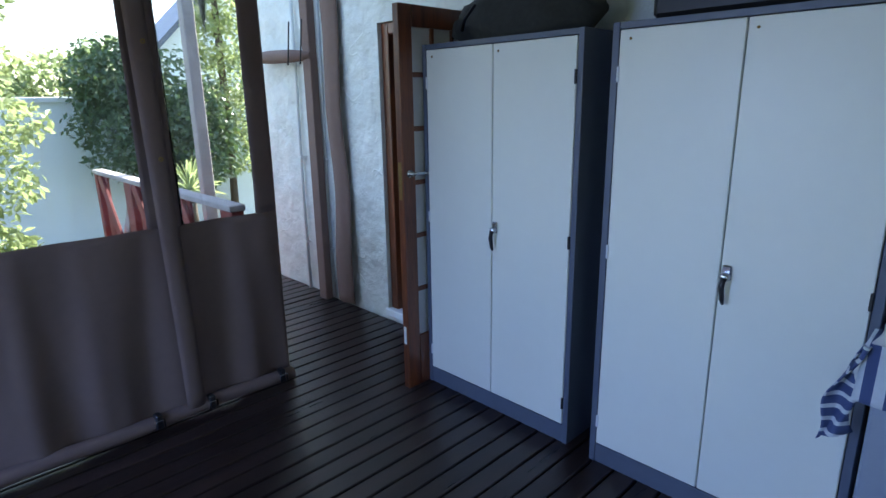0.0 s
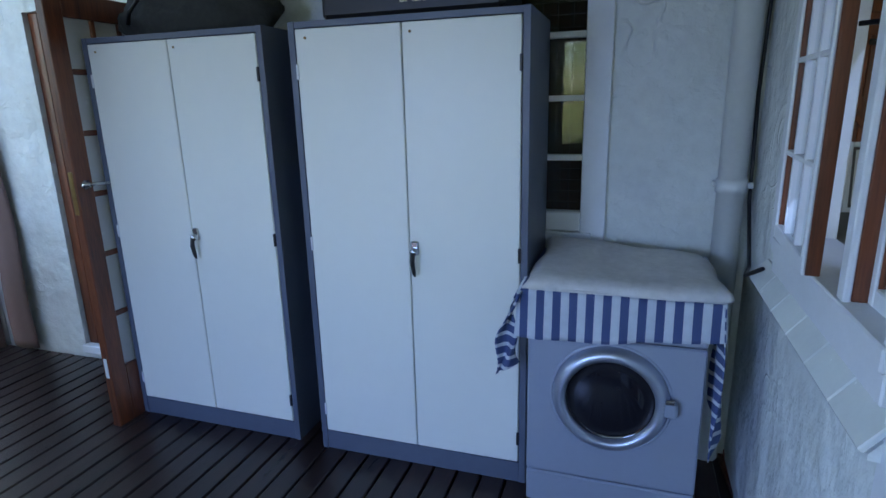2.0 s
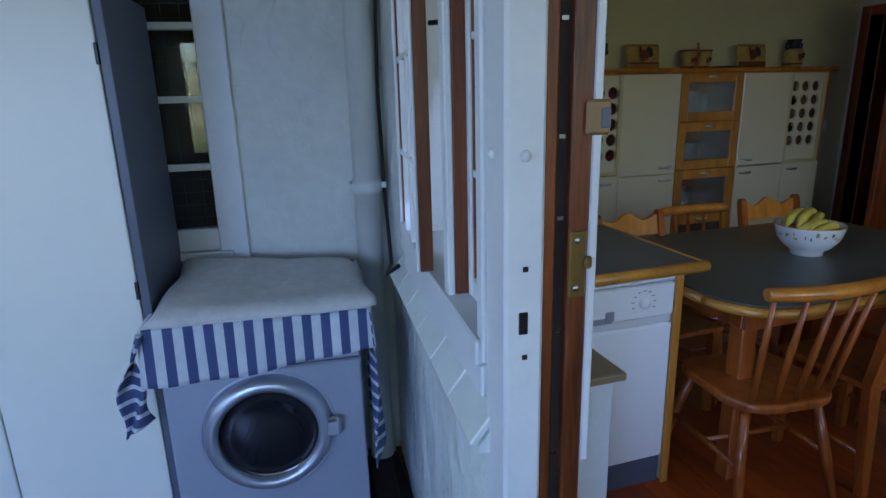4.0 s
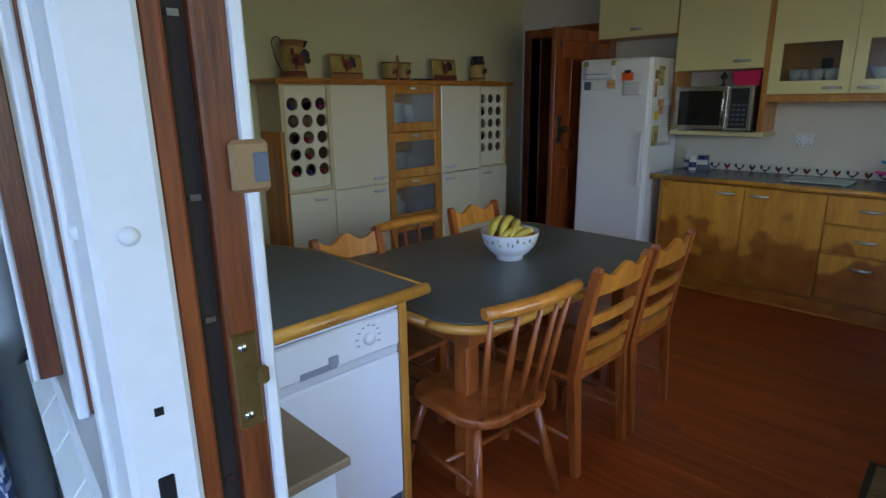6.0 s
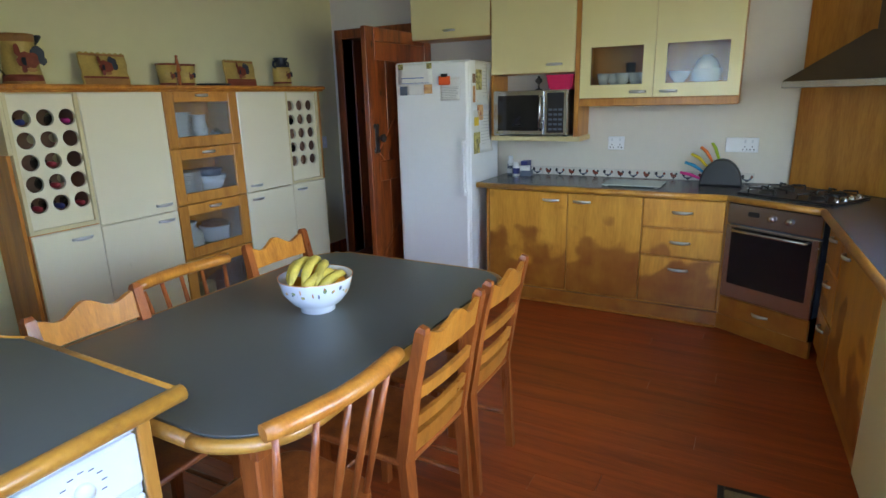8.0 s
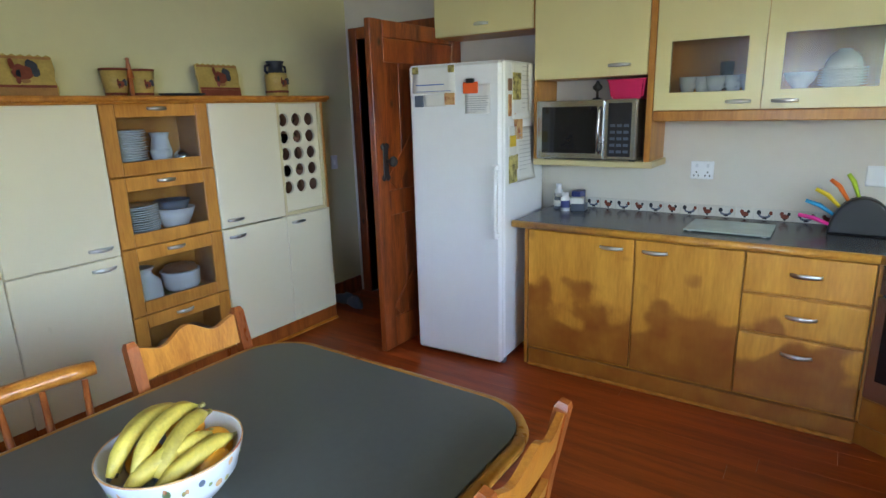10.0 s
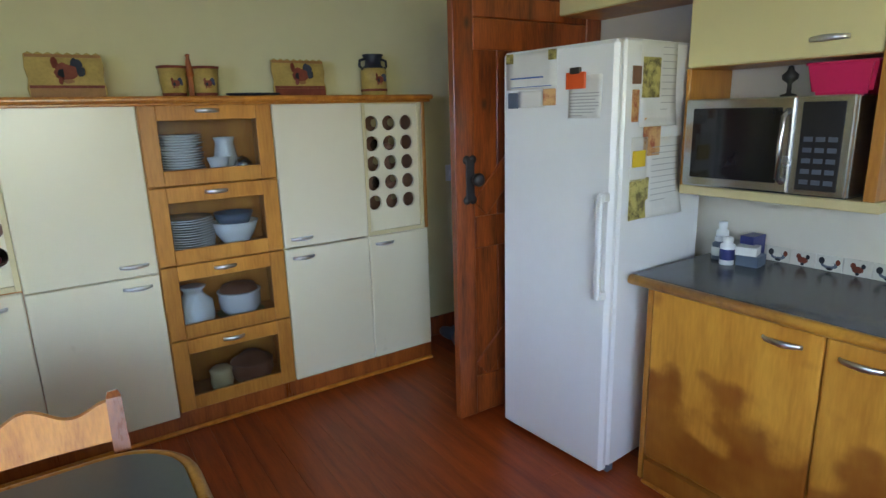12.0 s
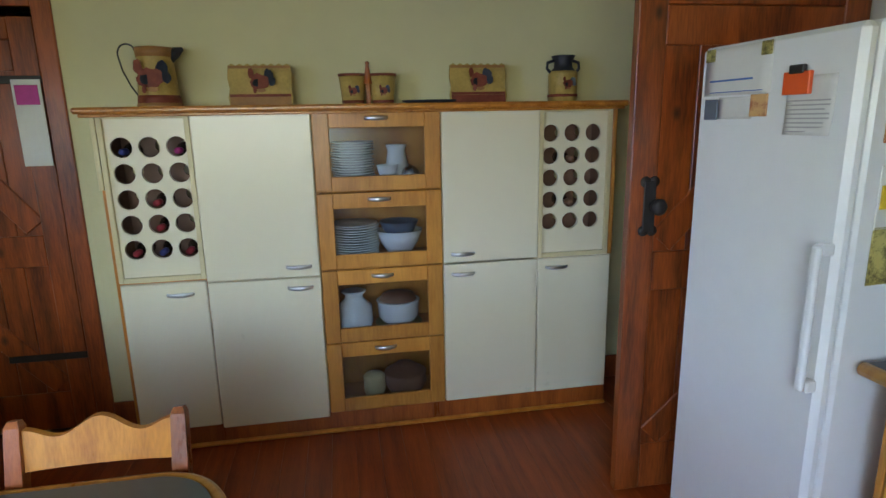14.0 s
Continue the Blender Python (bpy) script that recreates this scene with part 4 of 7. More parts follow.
for i in range(34):
    a, e, L = rnd.uniform(0, 6.28), rnd.uniform(-0.2, 1.4), rnd.uniform(0.38, 0.55)
    d = Vector((math.cos(a) * math.cos(e), math.sin(a) * math.cos(e), math.sin(e)))
    s = d.cross(Vector((0, 0, 1))).normalized() * 0.022
    o = Vector((0.02, 0, 0.92))
    t = bmesh.new()
    v = [t.verts.new(q) for q in (o - s, o + s, o + d * L * 0.6 + s, o + d * L + Vector((0, 0, -0.06)), o + d * L * 0.6 - s)]
    t.faces.new(v)
    part("blade", t, M_LEAF_LIGHT, yu)

# balustrade at the deck's edge
bl = vthing("balustrade", "weathered rail over crossed oxblood-red boards", "railing", -4.55, 2.03, 0.0)
part("top_rail", box(bmesh.new(), 0.0, 2.56, -0.045, 0.045, 0.985, 1.02, 0.006), M_GREY_WOOD, bl)
part("bottom_rail", box(bmesh.new(), 0.0, 2.56, -0.035, 0.035, 0.03, 0.075, 0.004), M_RED, bl)
for x in (0.04, 0.88, 1.72, 2.52):
    part("post", box(bmesh.new(), x - 0.035, x + 0.035, -0.035, 0.035, -0.05, 0.985, 0.005), M_RED, bl)
for k in range(3):
    x0 = 0.46 + 0.84 * k
    for sgn in (1, -1):
        t = bmesh.new()
        box(t, -0.045, 0.045, -0.011, 0.011, -0.56, 0.56, 0.003)
        part("cross_board", merge(bmesh.new(), t, Matrix.Translation((x0, 0.024 * sgn, 0.53)) @ pose(0, 0, 0, 0, sgn * 36, 0)), M_GREY_WOOD if sgn == 1 else M_RED, bl)
    for dx in (-0.27, 0.27):
        part("infill_board", box(bmesh.new(), x0 + dx - 0.06, x0 + dx + 0.06, -0.008, 0.008, 0.075, 0.985, 0.003), M_RED, bl)
vp = vthing("veranda_post", "pale timber veranda post at the deck edge", "post", -4.20, 2.78, -0.05)
part("shaft", box(bmesh.new(), -0.05, 0.05, -0.05, 0.05, 0, 2.75, 0.008), M_GREY_WOOD, vp)

# ---- kitchen: things ----
def bar_handle(parent, x, y, z, length=0.118, axis="x", out=(0, -1), name="handle"):
    """A bowed metal pull; out is the horizontal way it stands off the door."""
    ox, oy = out
    pts = []
    for k in range(13):
        q = k / 12 - 0.5
        h = 0.022 * (1 - (2 * q) ** 2) ** 0.7 + 0.003
        dx, dz = (q * length, 0) if axis != "z" else (0, q * length)
        along = (dx, 0) if abs(oy) > abs(ox) else (0, dx)
        pts.append((x + along[0] + ox * h, y + along[1] + oy * h, z + dz))
    rs = [0.0045 + 0.002 * math.sin(math.pi * k / 12) for k in range(13)]
    return part(name, tube(bmesh.new(), pts, rs, 10, flat=1.75 if axis != "z" else 1.3), M_PULL, parent, "satin metal bow pull")


def holed_plate(bm, x0, x1, z0, z1, cols, rows, cx0, cx1, cz0, cz1, r, depth=0.018, seg=20):
    """An upright plate at y = 0 pierced by a grid of round holes, with their inner walls."""
    t = bmesh.new()
    xs = [x0] + [cx0 + (cx1 - cx0) * (i + 0.5) / (cols - 1) for i in range(cols - 1)] + [x1]
    zs = [z0] + [cz0 + (cz1 - cz0) * (i + 0.5) / (rows - 1) for i in range(rows - 1)] + [z1]
    for i in range(cols):
        for j in range(rows):
            cx, cz = cx0 + (cx1 - cx0) * i / (cols - 1), cz0 + (cz1 - cz0) * j / (rows - 1)
            a0, a1, b0, b1 = xs[i], xs[i + 1], zs[j], zs[j + 1]
            inner, outer, back = [], [], []
            for k in range(seg):
                a = 2 * math.pi * (k + 0.5) / seg
                c, s = math.cos(a), math.sin(a)
                inner.append(t.verts.new((cx + r * c, 0, cz + r * s)))
                back.append(t.verts.new((cx + r * c, depth, cz + r * s)))
                f = min(((a1 - cx) if c > 0 else (a0 - cx)) / c if abs(c) > 1e-6 else 9, ((b1 - cz) if s > 0 else (b0 - cz)) / s if abs(s) > 1e-6 else 9)
                outer.append(t.verts.new((cx + f * c, 0, cz + f * s)))
            corners = {}
            for k in range(seg):
                m = (k + 1) % seg
                t.faces.new((outer[k], outer[m], inner[m], inner[k]))
                t.faces.new((inner[k], inner[m], back[m], back[k]))
                p, q = outer[k].co, outer[m].co
                if abs(p.x - q.x) > 1e-5 and abs(p.z - q.z) > 1e-5:
                    xx = a1 if max(p.x, q.x) > a1 - 1e-5 else a0
                    zz = b1 if max(p.z, q.z) > b1 - 1e-5 else b0
                    t.faces.new((outer[k], t.verts.new((xx, 0, zz)), outer[m]))
    bmesh.ops.remove_doubles(t, verts=t.verts[:], dist=0.0002)
    bmesh.ops.recalc_face_normals(t, faces=t.faces[:])
    return merge(bm, t)


UY = 4.66   # front of the wall unit
UX = [3.278, 3.660, 4.190, 4.800, 5.300, 5.707]
UB, UM, UT = 0.108, 0.867, 1.630


def plank_door(name, label, x0, x1, z1, mat):
    """A ledged and framed plank door, in its own plane, hinge side at x0."""
    d = thing(name, label, "door")
    w = x1 - x0
    part("stile", box(bmesh.new(), 0, 0.11, -0.022, 0.022, 0.01, z1, 0.004), mat, d)
    part("stile", box(bmesh.new(), w - 0.11, w, -0.022, 0.022, 0.01, z1, 0.004), mat, d)
    for a, b in ((0.01, 0.22), (0.90, 1.06), (z1 - 0.24, z1 - 0.10), (z1 - 0.10, z1)):
        part("rail", box(bmesh.new(), 0.11, w - 0.11, -0.021, 0.021, a, b - 0.002, 0.004), mat, d)
    n = 5
    for k in range(n):
        a = 0.11 + (w - 0.22) * k / n
        part("board", box(bmesh.new(), a + 0.0015, a + (w - 0.22) / n - 0.0015, -0.008, 0.010, 0.2, z1 - 0.1, 0.003), mat, d)
    for z0, zz in ((0.22, 0.90), (1.06, z1 - 0.24)):
        L = math.hypot(w - 0.22, zz - z0)
        t = bmesh.new()
        box(t, -L / 2 + 0.05, L / 2 - 0.05, -0.019, 0.019, -0.055, 0.055, 0.004)
        part("brace", merge(bmesh.new(), t, Matrix.Translation((w / 2, 0, (z0 + zz) / 2)) @ pose(0, 0, 0, 0, math.degrees(math.atan2(zz - z0, w - 0.22)), 0)), mat, d)
    return d


def cupboard_door(parent, x0, x1, z0, z1, mat, label=""):
    return boxpart("door", (x0 + 0.002, x1 - 0.002, 0.0, 0.019, z0 + 0.002, z1 - 0.002), mat, parent, label, 0.005)


# the long wall unit: side cabinets, drawer stack and bottle racks
M_SIDE = material("cream_melamine", (0.66, 0.56, 0.30), 0.45, vary=0.04, scale=3)


def carcass(name, label, x0, x1, z0, z1, mat, group="wall unit cabinets", bottom_depth=0.30):
    c = thing(name, label, "cabinet", 0, UY, 0, 0, group)
    bm = bmesh.new()
    for a, b in ((x0 + 0.001, x0 + 0.018), (x1 - 0.018, x1 - 0.001)):
        box(bm, a, b, 0.020, KN - UY - 0.004, z0, z1)
    box(bm, x0 + 0.018, x1 - 0.018, 0.020, KN - UY - 0.004, z0, z0 + 0.018), box(bm, x0 + 0.018, x1 - 0.018, 0.020, KN - UY - 0.004, z1 - 0.018, z1)
    box(bm, x0 + 0.018, x1 - 0.018, KN - UY - 0.016, KN - UY - 0.004, z0 + 0.018, z1 - 0.018)
    part("body", bm, mat, c)
    return c


c = carcass("base_cabinet", "cream lacquered base cabinet under a bottle rack", UX[0], UX[1], UB, UM, M_PINE)
d = cupboard_door(c, UX[0], UX[1], UB, UM - 0.005, M_CREAM_DOOR)
bar_handle(d, UX[1] - 0.12, 0.0, UM - 0.065)
c = carcass("tall_cabinet", "tall cream lacquered cabinet with two doors", UX[1], UX[2], UB, UT, M_SIDE)
d = cupboard_door(c, UX[1], UX[2], UM - 0.02, UT, M_CREAM_DOOR)
bar_handle(d, UX[2] - 0.10, 0.0, UM + 0.035)
d = cupboard_door(c, UX[1], UX[2], UB - 0.02, UM - 0.02, M_CREAM_DOOR)
bar_handle(d, UX[2] - 0.10, 0.0, UM - 0.07)
c = carcass("tall_cabinet", "cream lacquered cabinet with an upper and lower door", UX[3], UX[4], UB, UT, M_SIDE)
d = cupboard_door(c, UX[3], UX[4], UM + 0.002, UT, M_CREAM_DOOR)
bar_handle(d, UX[3] + 0.10, 0.0, UM + 0.05)
d = cupboard_door(c, UX[3], UX[4], UB, UM - 0.002, M_CREAM_DOOR)
bar_handle(d, UX[3] + 0.10, 0.0, UM - 0.055)
c = carcass("base_cabinet", "narrow cream lacquered base cabinet", UX[4], UX[5], UB, UM, M_SIDE)
d = cupboard_door(c, UX[4], UX[5], UB, UM, M_CREAM_DOOR)
bar_handle(d, UX[4] + 0.10, 0.0, UM - 0.05)

M_PORCELAIN = material("white_porcelain", (0.74, 0.76, 0.76), 0.2, vary=0.03, scale=5, coat=0.3)
M_POT_BLUE = material("blue_grey_enamel", (0.10, 0.13, 0.18), 0.3, vary=0.2, scale=5)
M_BROWN_POT = material("brown_stoneware", (0.20, 0.10, 0.055), 0.45, vary=0.2, scale=6)
M_FROST = glass("drawer_glass", (0.84, 0.87, 0.87), 0.20)

# drawer stack with glazed fronts
ds = carcass("drawer_stack", "honey timber drawer stack with glazed fronts", UX[2], UX[3], UB, UT, M_CABWOOD)
DH4 = (UT - UB) / 4
for k in range(4):
    z1 = UT - DH4 * k
    z0 = z1 - DH4
    fx0, fx1 = UX[2] + 0.004, UX[3] - 0.004
    gx0, gx1, gz0, gz1 = fx0 + 0.075, fx1 - 0.078, z0 + 0.075, z1 - 0.078
    bm = bmesh.new()
    dr = part("drawer_front", box(bm, gx0, gx1, 0.0005, 0.0215, gz1, z1 - 0.003, 0.003), M_CABWOOD, ds)
    part("stile", box(bmesh.new(), fx0, gx0, 0, 0.022, z0 + 0.003, z1 - 0.003, 0.004), M_CABWOOD, dr)
    part("stile", box(bmesh.new(), gx1, fx1, 0, 0.022, z0 + 0.003, z1 - 0.003, 0.004), M_CABWOOD, dr)
    part("bottom_rail", box(bmesh.new(), gx0, gx1, 0.0005, 0.0215, z0 + 0.003, gz0, 0.003), M_CABWOOD, dr)
    p = part("pane", box(bmesh.new(), gx0, gx1, 0.012, 0.015, gz0, gz1), M_FROST, dr, "clear glass")
    p.visible_shadow = False
    bar_handle(dr, (fx0 + fx1) / 2 - 0.005, 0.0, z1 - 0.035, 0.105)
    part("drawer_floor", box(bmesh.new(), fx0 + 0.02, fx1 - 0.02, 0.03, 0.28, z0 + 0.020, z0 + 0.032), M_CABWOOD, dr)

DZ = [UT - DH4 * (k + 1) + 0.033 for k in range(4)]


def crockery(name, label, cat, x, z, prof, mat, y=0.12, group="", seg=28):
    ob = thing(name, label, cat, x, UY + y, z, 0, group)
    part("body", lathe(bmesh.new(), prof, None, seg), mat, ob)
    return ob


def plate_stack(x, z, n, r, label):
    s = thing("plate_stack", label, "plates", x, UY + 0.15, z, 0, "plates in the drawers")
    rnd = random.Random(int(x * 100))
    for i in range(n):
        o = rnd.uniform(-0.006, 0.006)
        part("plate", lathe(bmesh.new(), [(0, 0), (r * 0.6, 0), (r, 0.012), (r, 0.015), (r * 0.6, 0.005), (0, 0.004)], pose(o, rnd.uniform(-0.006, 0.006), i * 0.0125), 32), M_PORCELAIN, s)


BOWL = lambda r, h: [(0, 0), (r * 0.45, 0), (r * 0.5, 0.01), (r * 0.8, h * 0.5), (r, h), (r * 0.96, h), (r * 0.76, h * 0.5), (r * 0.4, 0.02), (0, 0.018)]
plate_stack(4.375, DZ[0], 16, 0.105, "tall stack of white dinner plates in a drawer")
crockery("teacup", "white porcelain cups nested in a drawer", "cup", 4.545, DZ[0], BOWL(0.055, 0.085), M_PORCELAIN)
crockery("milk_jug", "white porcelain jug in a drawer", "jug", 4.60, DZ[0], [(0, 0), (0.05, 0), (0.06, 0.07), (0.045, 0.15), (0.055, 0.18), (0.05, 0.18), (0.04, 0.15), (0, 0.1)], M_PORCELAIN, 0.20)
crockery("steel_pot", "small steel pot in a drawer", "pot", 4.655, DZ[0], [(0, 0), (0.04, 0), (0.045, 0.05), (0.03, 0.07), (0, 0.09)], M_CHROME, 0.09)
plate_stack(4.365, DZ[1], 14, 0.125, "stack of large white plates in a drawer")
crockery("mixing_bowl", "white mixing bowl in a drawer", "bowl", 4.595, DZ[1], BOWL(0.12, 0.13), M_PORCELAIN, 0.15)
crockery("blue_bowl", "dark blue bowl nested in the white one", "bowl", 4.595, DZ[1] + 0.075, BOWL(0.10, 0.10), M_POT_BLUE, 0.155)
crockery("stone_jar", "white stoneware jar with a neck in a drawer", "jar", 4.345, DZ[2], [(0, 0), (0.08, 0), (0.095, 0.03), (0.09, 0.12), (0.05, 0.16), (0.045, 0.18), (0.065, 0.20), (0.05, 0.205), (0, 0.19)], M_PORCELAIN, 0.13)
cas_pot = crockery("casserole", "white casserole dish in a drawer", "pot", 4.575, DZ[2] + 0.02, [(0, 0), (0.085, 0), (0.105, 0.03), (0.11, 0.11), (0.115, 0.115), (0.10, 0.12), (0.09, 0.04), (0, 0.03)], M_PORCELAIN, 0.14)
part("lid", lathe(bmesh.new(), [(0.10, 0.116), (0.085, 0.146), (0.03, 0.161), (0, 0.166)], None, 28), M_BROWN_POT, cas_pot, "dark brown glass lid")
crockery("green_plate", "pale green plate under the casserole", "plate", 4.575, DZ[2], [(0, 0), (0.07, 0), (0.125, 0.016), (0.12, 0.019), (0, 0.006)], M_LEAF_LIGHT, 0.14)
crockery("small_jar", "small cream stoneware jar in a drawer", "jar", 4.43, DZ[3], [(0, 0), (0.05, 0), (0.06, 0.03), (0.055, 0.08), (0.06, 0.10), (0.045, 0.115), (0, 0.12)], M_SIDE, 0.12)
crockery("stew_pot", "brown stoneware pot in a drawer", "pot", 4.60, DZ[3], [(0, 0), (0.09, 0), (0.115, 0.05), (0.11, 0.10), (0.115, 0.105), (0.10, 0.11), (0.05, 0.15), (0, 0.16)], M_BROWN_POT, 0.14)


# bottle racks
def bottle_rack(x0, x1, cx0, cx1, cz0, cz1, r, label, z0=UM, filled=()):
    k = thing("bottle_rack", label, "wine rack", 0, UY, 0, 0, "bottle racks in the wall unit")
    bm = bmesh.new()
    part("front_plate", holed_plate(bm, x0 + 0.022, x1 - 0.022, z0 + 0.024, UT - 0.02, 3, 5, cx0, cx1, cz0, cz1, r), M_CREAM_DOOR, k).matrix_basis = pose(0, 0.022, 0)
    bm = bmesh.new()
    box(bm, x0, x0 + 0.022, 0.004, 0.30, z0, UT, 0.002), box(bm, x1 - 0.022, x1, 0.004, 0.30, z0, UT, 0.002)
    box(bm, x0 + 0.022, x1 - 0.022, 0.004, 0.30, z0, z0 + 0.024, 0.002), box(bm, x0 + 0.022, x1 - 0.022, 0.006, 0.30, UT - 0.02, UT, 0.002)
    box(bm, x0 + 0.022, x1 - 0.022, 0.295, 0.305, z0 + 0.024, UT - 0.02)
    part("frame", bm, M_SIDE, k)
    for a in (x0 + 0.0225, x1 - 0.0255):
        part("lining", box(bmesh.new(), a, a + 0.003, 0.042, 0.199, z0 + 0.026, UT - 0.022), M_BROWN_POT, k, "brown hardboard lining")
    part("back_plate", holed_plate(bmesh.new(), x0 + 0.022, x1 - 0.022, z0 + 0.024, UT - 0.02, 3, 5, cx0, cx1, cz0, cz1, r * 0.6, 0.01, 12), M_BROWN_POT, k).matrix_basis = pose(0, 0.20, 0)
    for i, j, m in filled:
        cx, cz = cx0 + (cx1 - cx0) * i / 2, cz0 + (cz1 - cz0) * (4 - j) / 4
        b = thing("wine_bottle", "dark wine bottle lying neck outwards in the rack", "bottle", cx, UY + 0.045, cz - r * 0.42, 0, "wine bottles in the rack")
        prof = [(0.0, 0), (0.013, 0), (0.0135, 0.05), (0.015, 0.075), (0.034, 0.12), (0.036, 0.13), (0.036, 0.22), (0, 0.22)]
        part("glass", lathe(bmesh.new(), prof, pose(0, -0.02, 0, -90), 16), M_BOTTLE, b)
        part("foil", lathe(bmesh.new(), [(0.0, -0.002), (0.0145, -0.002), (0.0148, 0.052), (0.0148, 0.053), (0.0135, 0.053)], pose(0, -0.02, 0, -90), 14), m, b, "coloured foil capsule")


M_BOTTLE = material("dark_bottle_glass", (0.010, 0.013, 0.008), 0.12, vary=0.2, scale=6)
M_FOIL_R = material("red_foil", (0.30, 0.025, 0.035), 0.35, 0.4, vary=0.2, scale=20)
M_FOIL_B = material("blue_foil", (0.04, 0.05, 0.20), 0.35, 0.4, vary=0.2, scale=20)
M_FOIL_P = material("magenta_foil", (0.34, 0.02, 0.16), 0.35, 0.4, vary=0.2, scale=20)
bottle_rack(UX[0], UX[1], 3.362, 3.594, 1.020, 1.486, 0.0455, "cream bottle rack with round holes and some bottles",
            filled=((0, 0, M_FOIL_B), (2, 0, M_FOIL_P), (1, 2, M_FOIL_R), (1, 3, M_FOIL_R), (0, 4, M_FOIL_R), (1, 4, M_FOIL_B), (2, 4, M_FOIL_R)))
bottle_rack(UX[4], UX[5] - 0.02, 5.365, 5.592, 1.055, 1.505, 0.043, "cream bottle rack with round holes, nearly empty",
            filled=((1, 1, M_BROWN_POT), (1, 3, M_BROWN_POT)))
ep = thing("end_panel", "brown timber end panel of the wall unit", "panel", 0, UY, 0)
boxpart("board", (UX[0] - 0.022, UX[0] - 0.002, 0.03, KN - UY - 0.004, 0.02, 1.30), M_PINE, ep, b=0.002)
boxpart("upper_board", (UX[0] - 0.022, UX[0] - 0.002, 0.0, KN - UY - 0.004, 1.302, UT), M_SIDE, ep, b=0.002)
ep2 = thing("end_panel", "honey timber end strip of the wall unit", "panel", 0, UY, 0)
boxpart("board", (UX[5] - 0.018, UX[5] + 0.004, 0.002, KN - UY - 0.004, UM + 0.002, UT), M_CABWOOD, ep2, b=0.002)
sh = thing("top_shelf", "honey timber shelf board over the wall unit", "shelf", 0, UY, UT)
boxpart("board", (UX[0] - 0.075, UX[5] + 0.045, -0.045, KN - UY - 0.004, 0.002, 0.030), M_PINE, sh, b=0.010)
boxpart("moulding", (UX[0] - 0.055, UX[5] + 0.028, -0.028, -0.002, -0.012, 0.002), M_PINE, sh, b=0.004)
pl = thing("plinth", "brown timber plinth under the wall unit", "plinth", 0, UY, 0)
boxpart("board", (UX[0] - 0.01, UX[5] + 0.002, 0.012, 0.035, 0.0, UB + 0.004), M_CHAIR, pl, b=0.002)
boxpart("quadrant", (UX[0] - 0.01, UX[5] + 0.002, -0.012, 0.012, 0.0, 0.022), M_PINE, pl, b=0.008)

# ornaments on the shelf
SZ = UT + 0.030
M_DECO = material("mustard_decorated_glaze", (0.46, 0.32, 0.085), 0.45, vary=0.35, scale=9, spec=0.3)
M_DECO_RED = material("brick_red_glaze", (0.19, 0.045, 0.024), 0.55, vary=0.4, scale=25, spec=0.25)
M_DECO_TAN = material("tan_glaze", (0.32, 0.15, 0.04), 0.5, vary=0.3, scale=16)
M_DECO_BLUE = material("blue_black_glaze", (0.018, 0.022, 0.030), 0.45, vary=0.4, scale=25, spec=0.3)
M_IRON = material("dull_dark_iron", (0.045, 0.042, 0.04), 0.5, 0.6, vary=0.3, scale=12)


def motif(parent, m, k=1.0):
    """A painted motif: plain rounded patches laid on the glaze."""
    patches = ((0.0, 0.0, 0.030, 0.022, M_DECO_RED), (0.026, 0.016, 0.016, 0.022, M_DECO_BLUE), (0.036, 0.000, 0.010, 0.014, M_DECO_BLUE),
               (-0.024, 0.024, 0.009, 0.016, M_DECO_RED), (-0.008, -0.004, 0.014, 0.011, M_DECO_BLUE), (0.004, -0.026, 0.013, 0.006, M_DECO_TAN), (-0.014, -0.024, 0.006, 0.010, M_DECO_RED))
    for i, (x, z, a, b, mt) in enumerate(patches):
        t = bmesh.new()
        ring = []
        for j in range(18):
            w = 2 * math.pi * j / 18
            r = 1 + 0.28 * noise.noise(Vector((2 * math.cos(w) + 9 * i, 2 * math.sin(w), k * 7)))
            ring.append(t.verts.new((r * math.cos(w), r * math.sin(w), 0.0004 * i)))
        t.faces.new(ring)
        bmesh.ops.transform(t, matrix=m @ pose(x * k, 0, z * k, 90, 0, 25 * math.sin(5 * i)) @ Matrix.Diagonal((a * k, b * k, 1, 1)), verts=t.verts)
        part("painted_patch", t, mt, parent)


jg = thing("metal_jug", "painted mustard metal jug with a wire handle", "jug", 3.50, 4.86, SZ, 0)
part("body", lathe(bmesh.new(), [(0, 0), (0.098, 0), (0.098, 0.012), (0.092, 0.03), (0.078, 0.20), (0.080, 0.262), (0.082, 0.265), (0.076, 0.262), (0.072, 0.2), (0.085, 0.03), (0, 0.02)], None, 32), M_DECO, jg)
part("foot_band", lathe(bmesh.new(), [(0.096, 0.02), (0.0945, 0.035), (0.0915, 0.055), (0.090, 0.055)], None, 32), M_DECO_RED, jg)
part("rim_band", lathe(bmesh.new(), [(0.080, 0.225), (0.0815, 0.225), (0.0835, 0.267), (0.080, 0.267)], None, 32), M_DECO_TAN, jg)
part("foot_ring", lathe(bmesh.new(), [(0.0985, 0.0), (0.0995, 0.002), (0.0985, 0.018), (0.096, 0.019)], None, 32), M_DECO_TAN, jg)
part("spout", tube(bmesh.new(), [(0.06, 0, 0.225), (0.095, 0, 0.25), (0.125, 0, 0.265)], [0.03, 0.024, 0.008], 10), M_DECO_BLUE, jg)
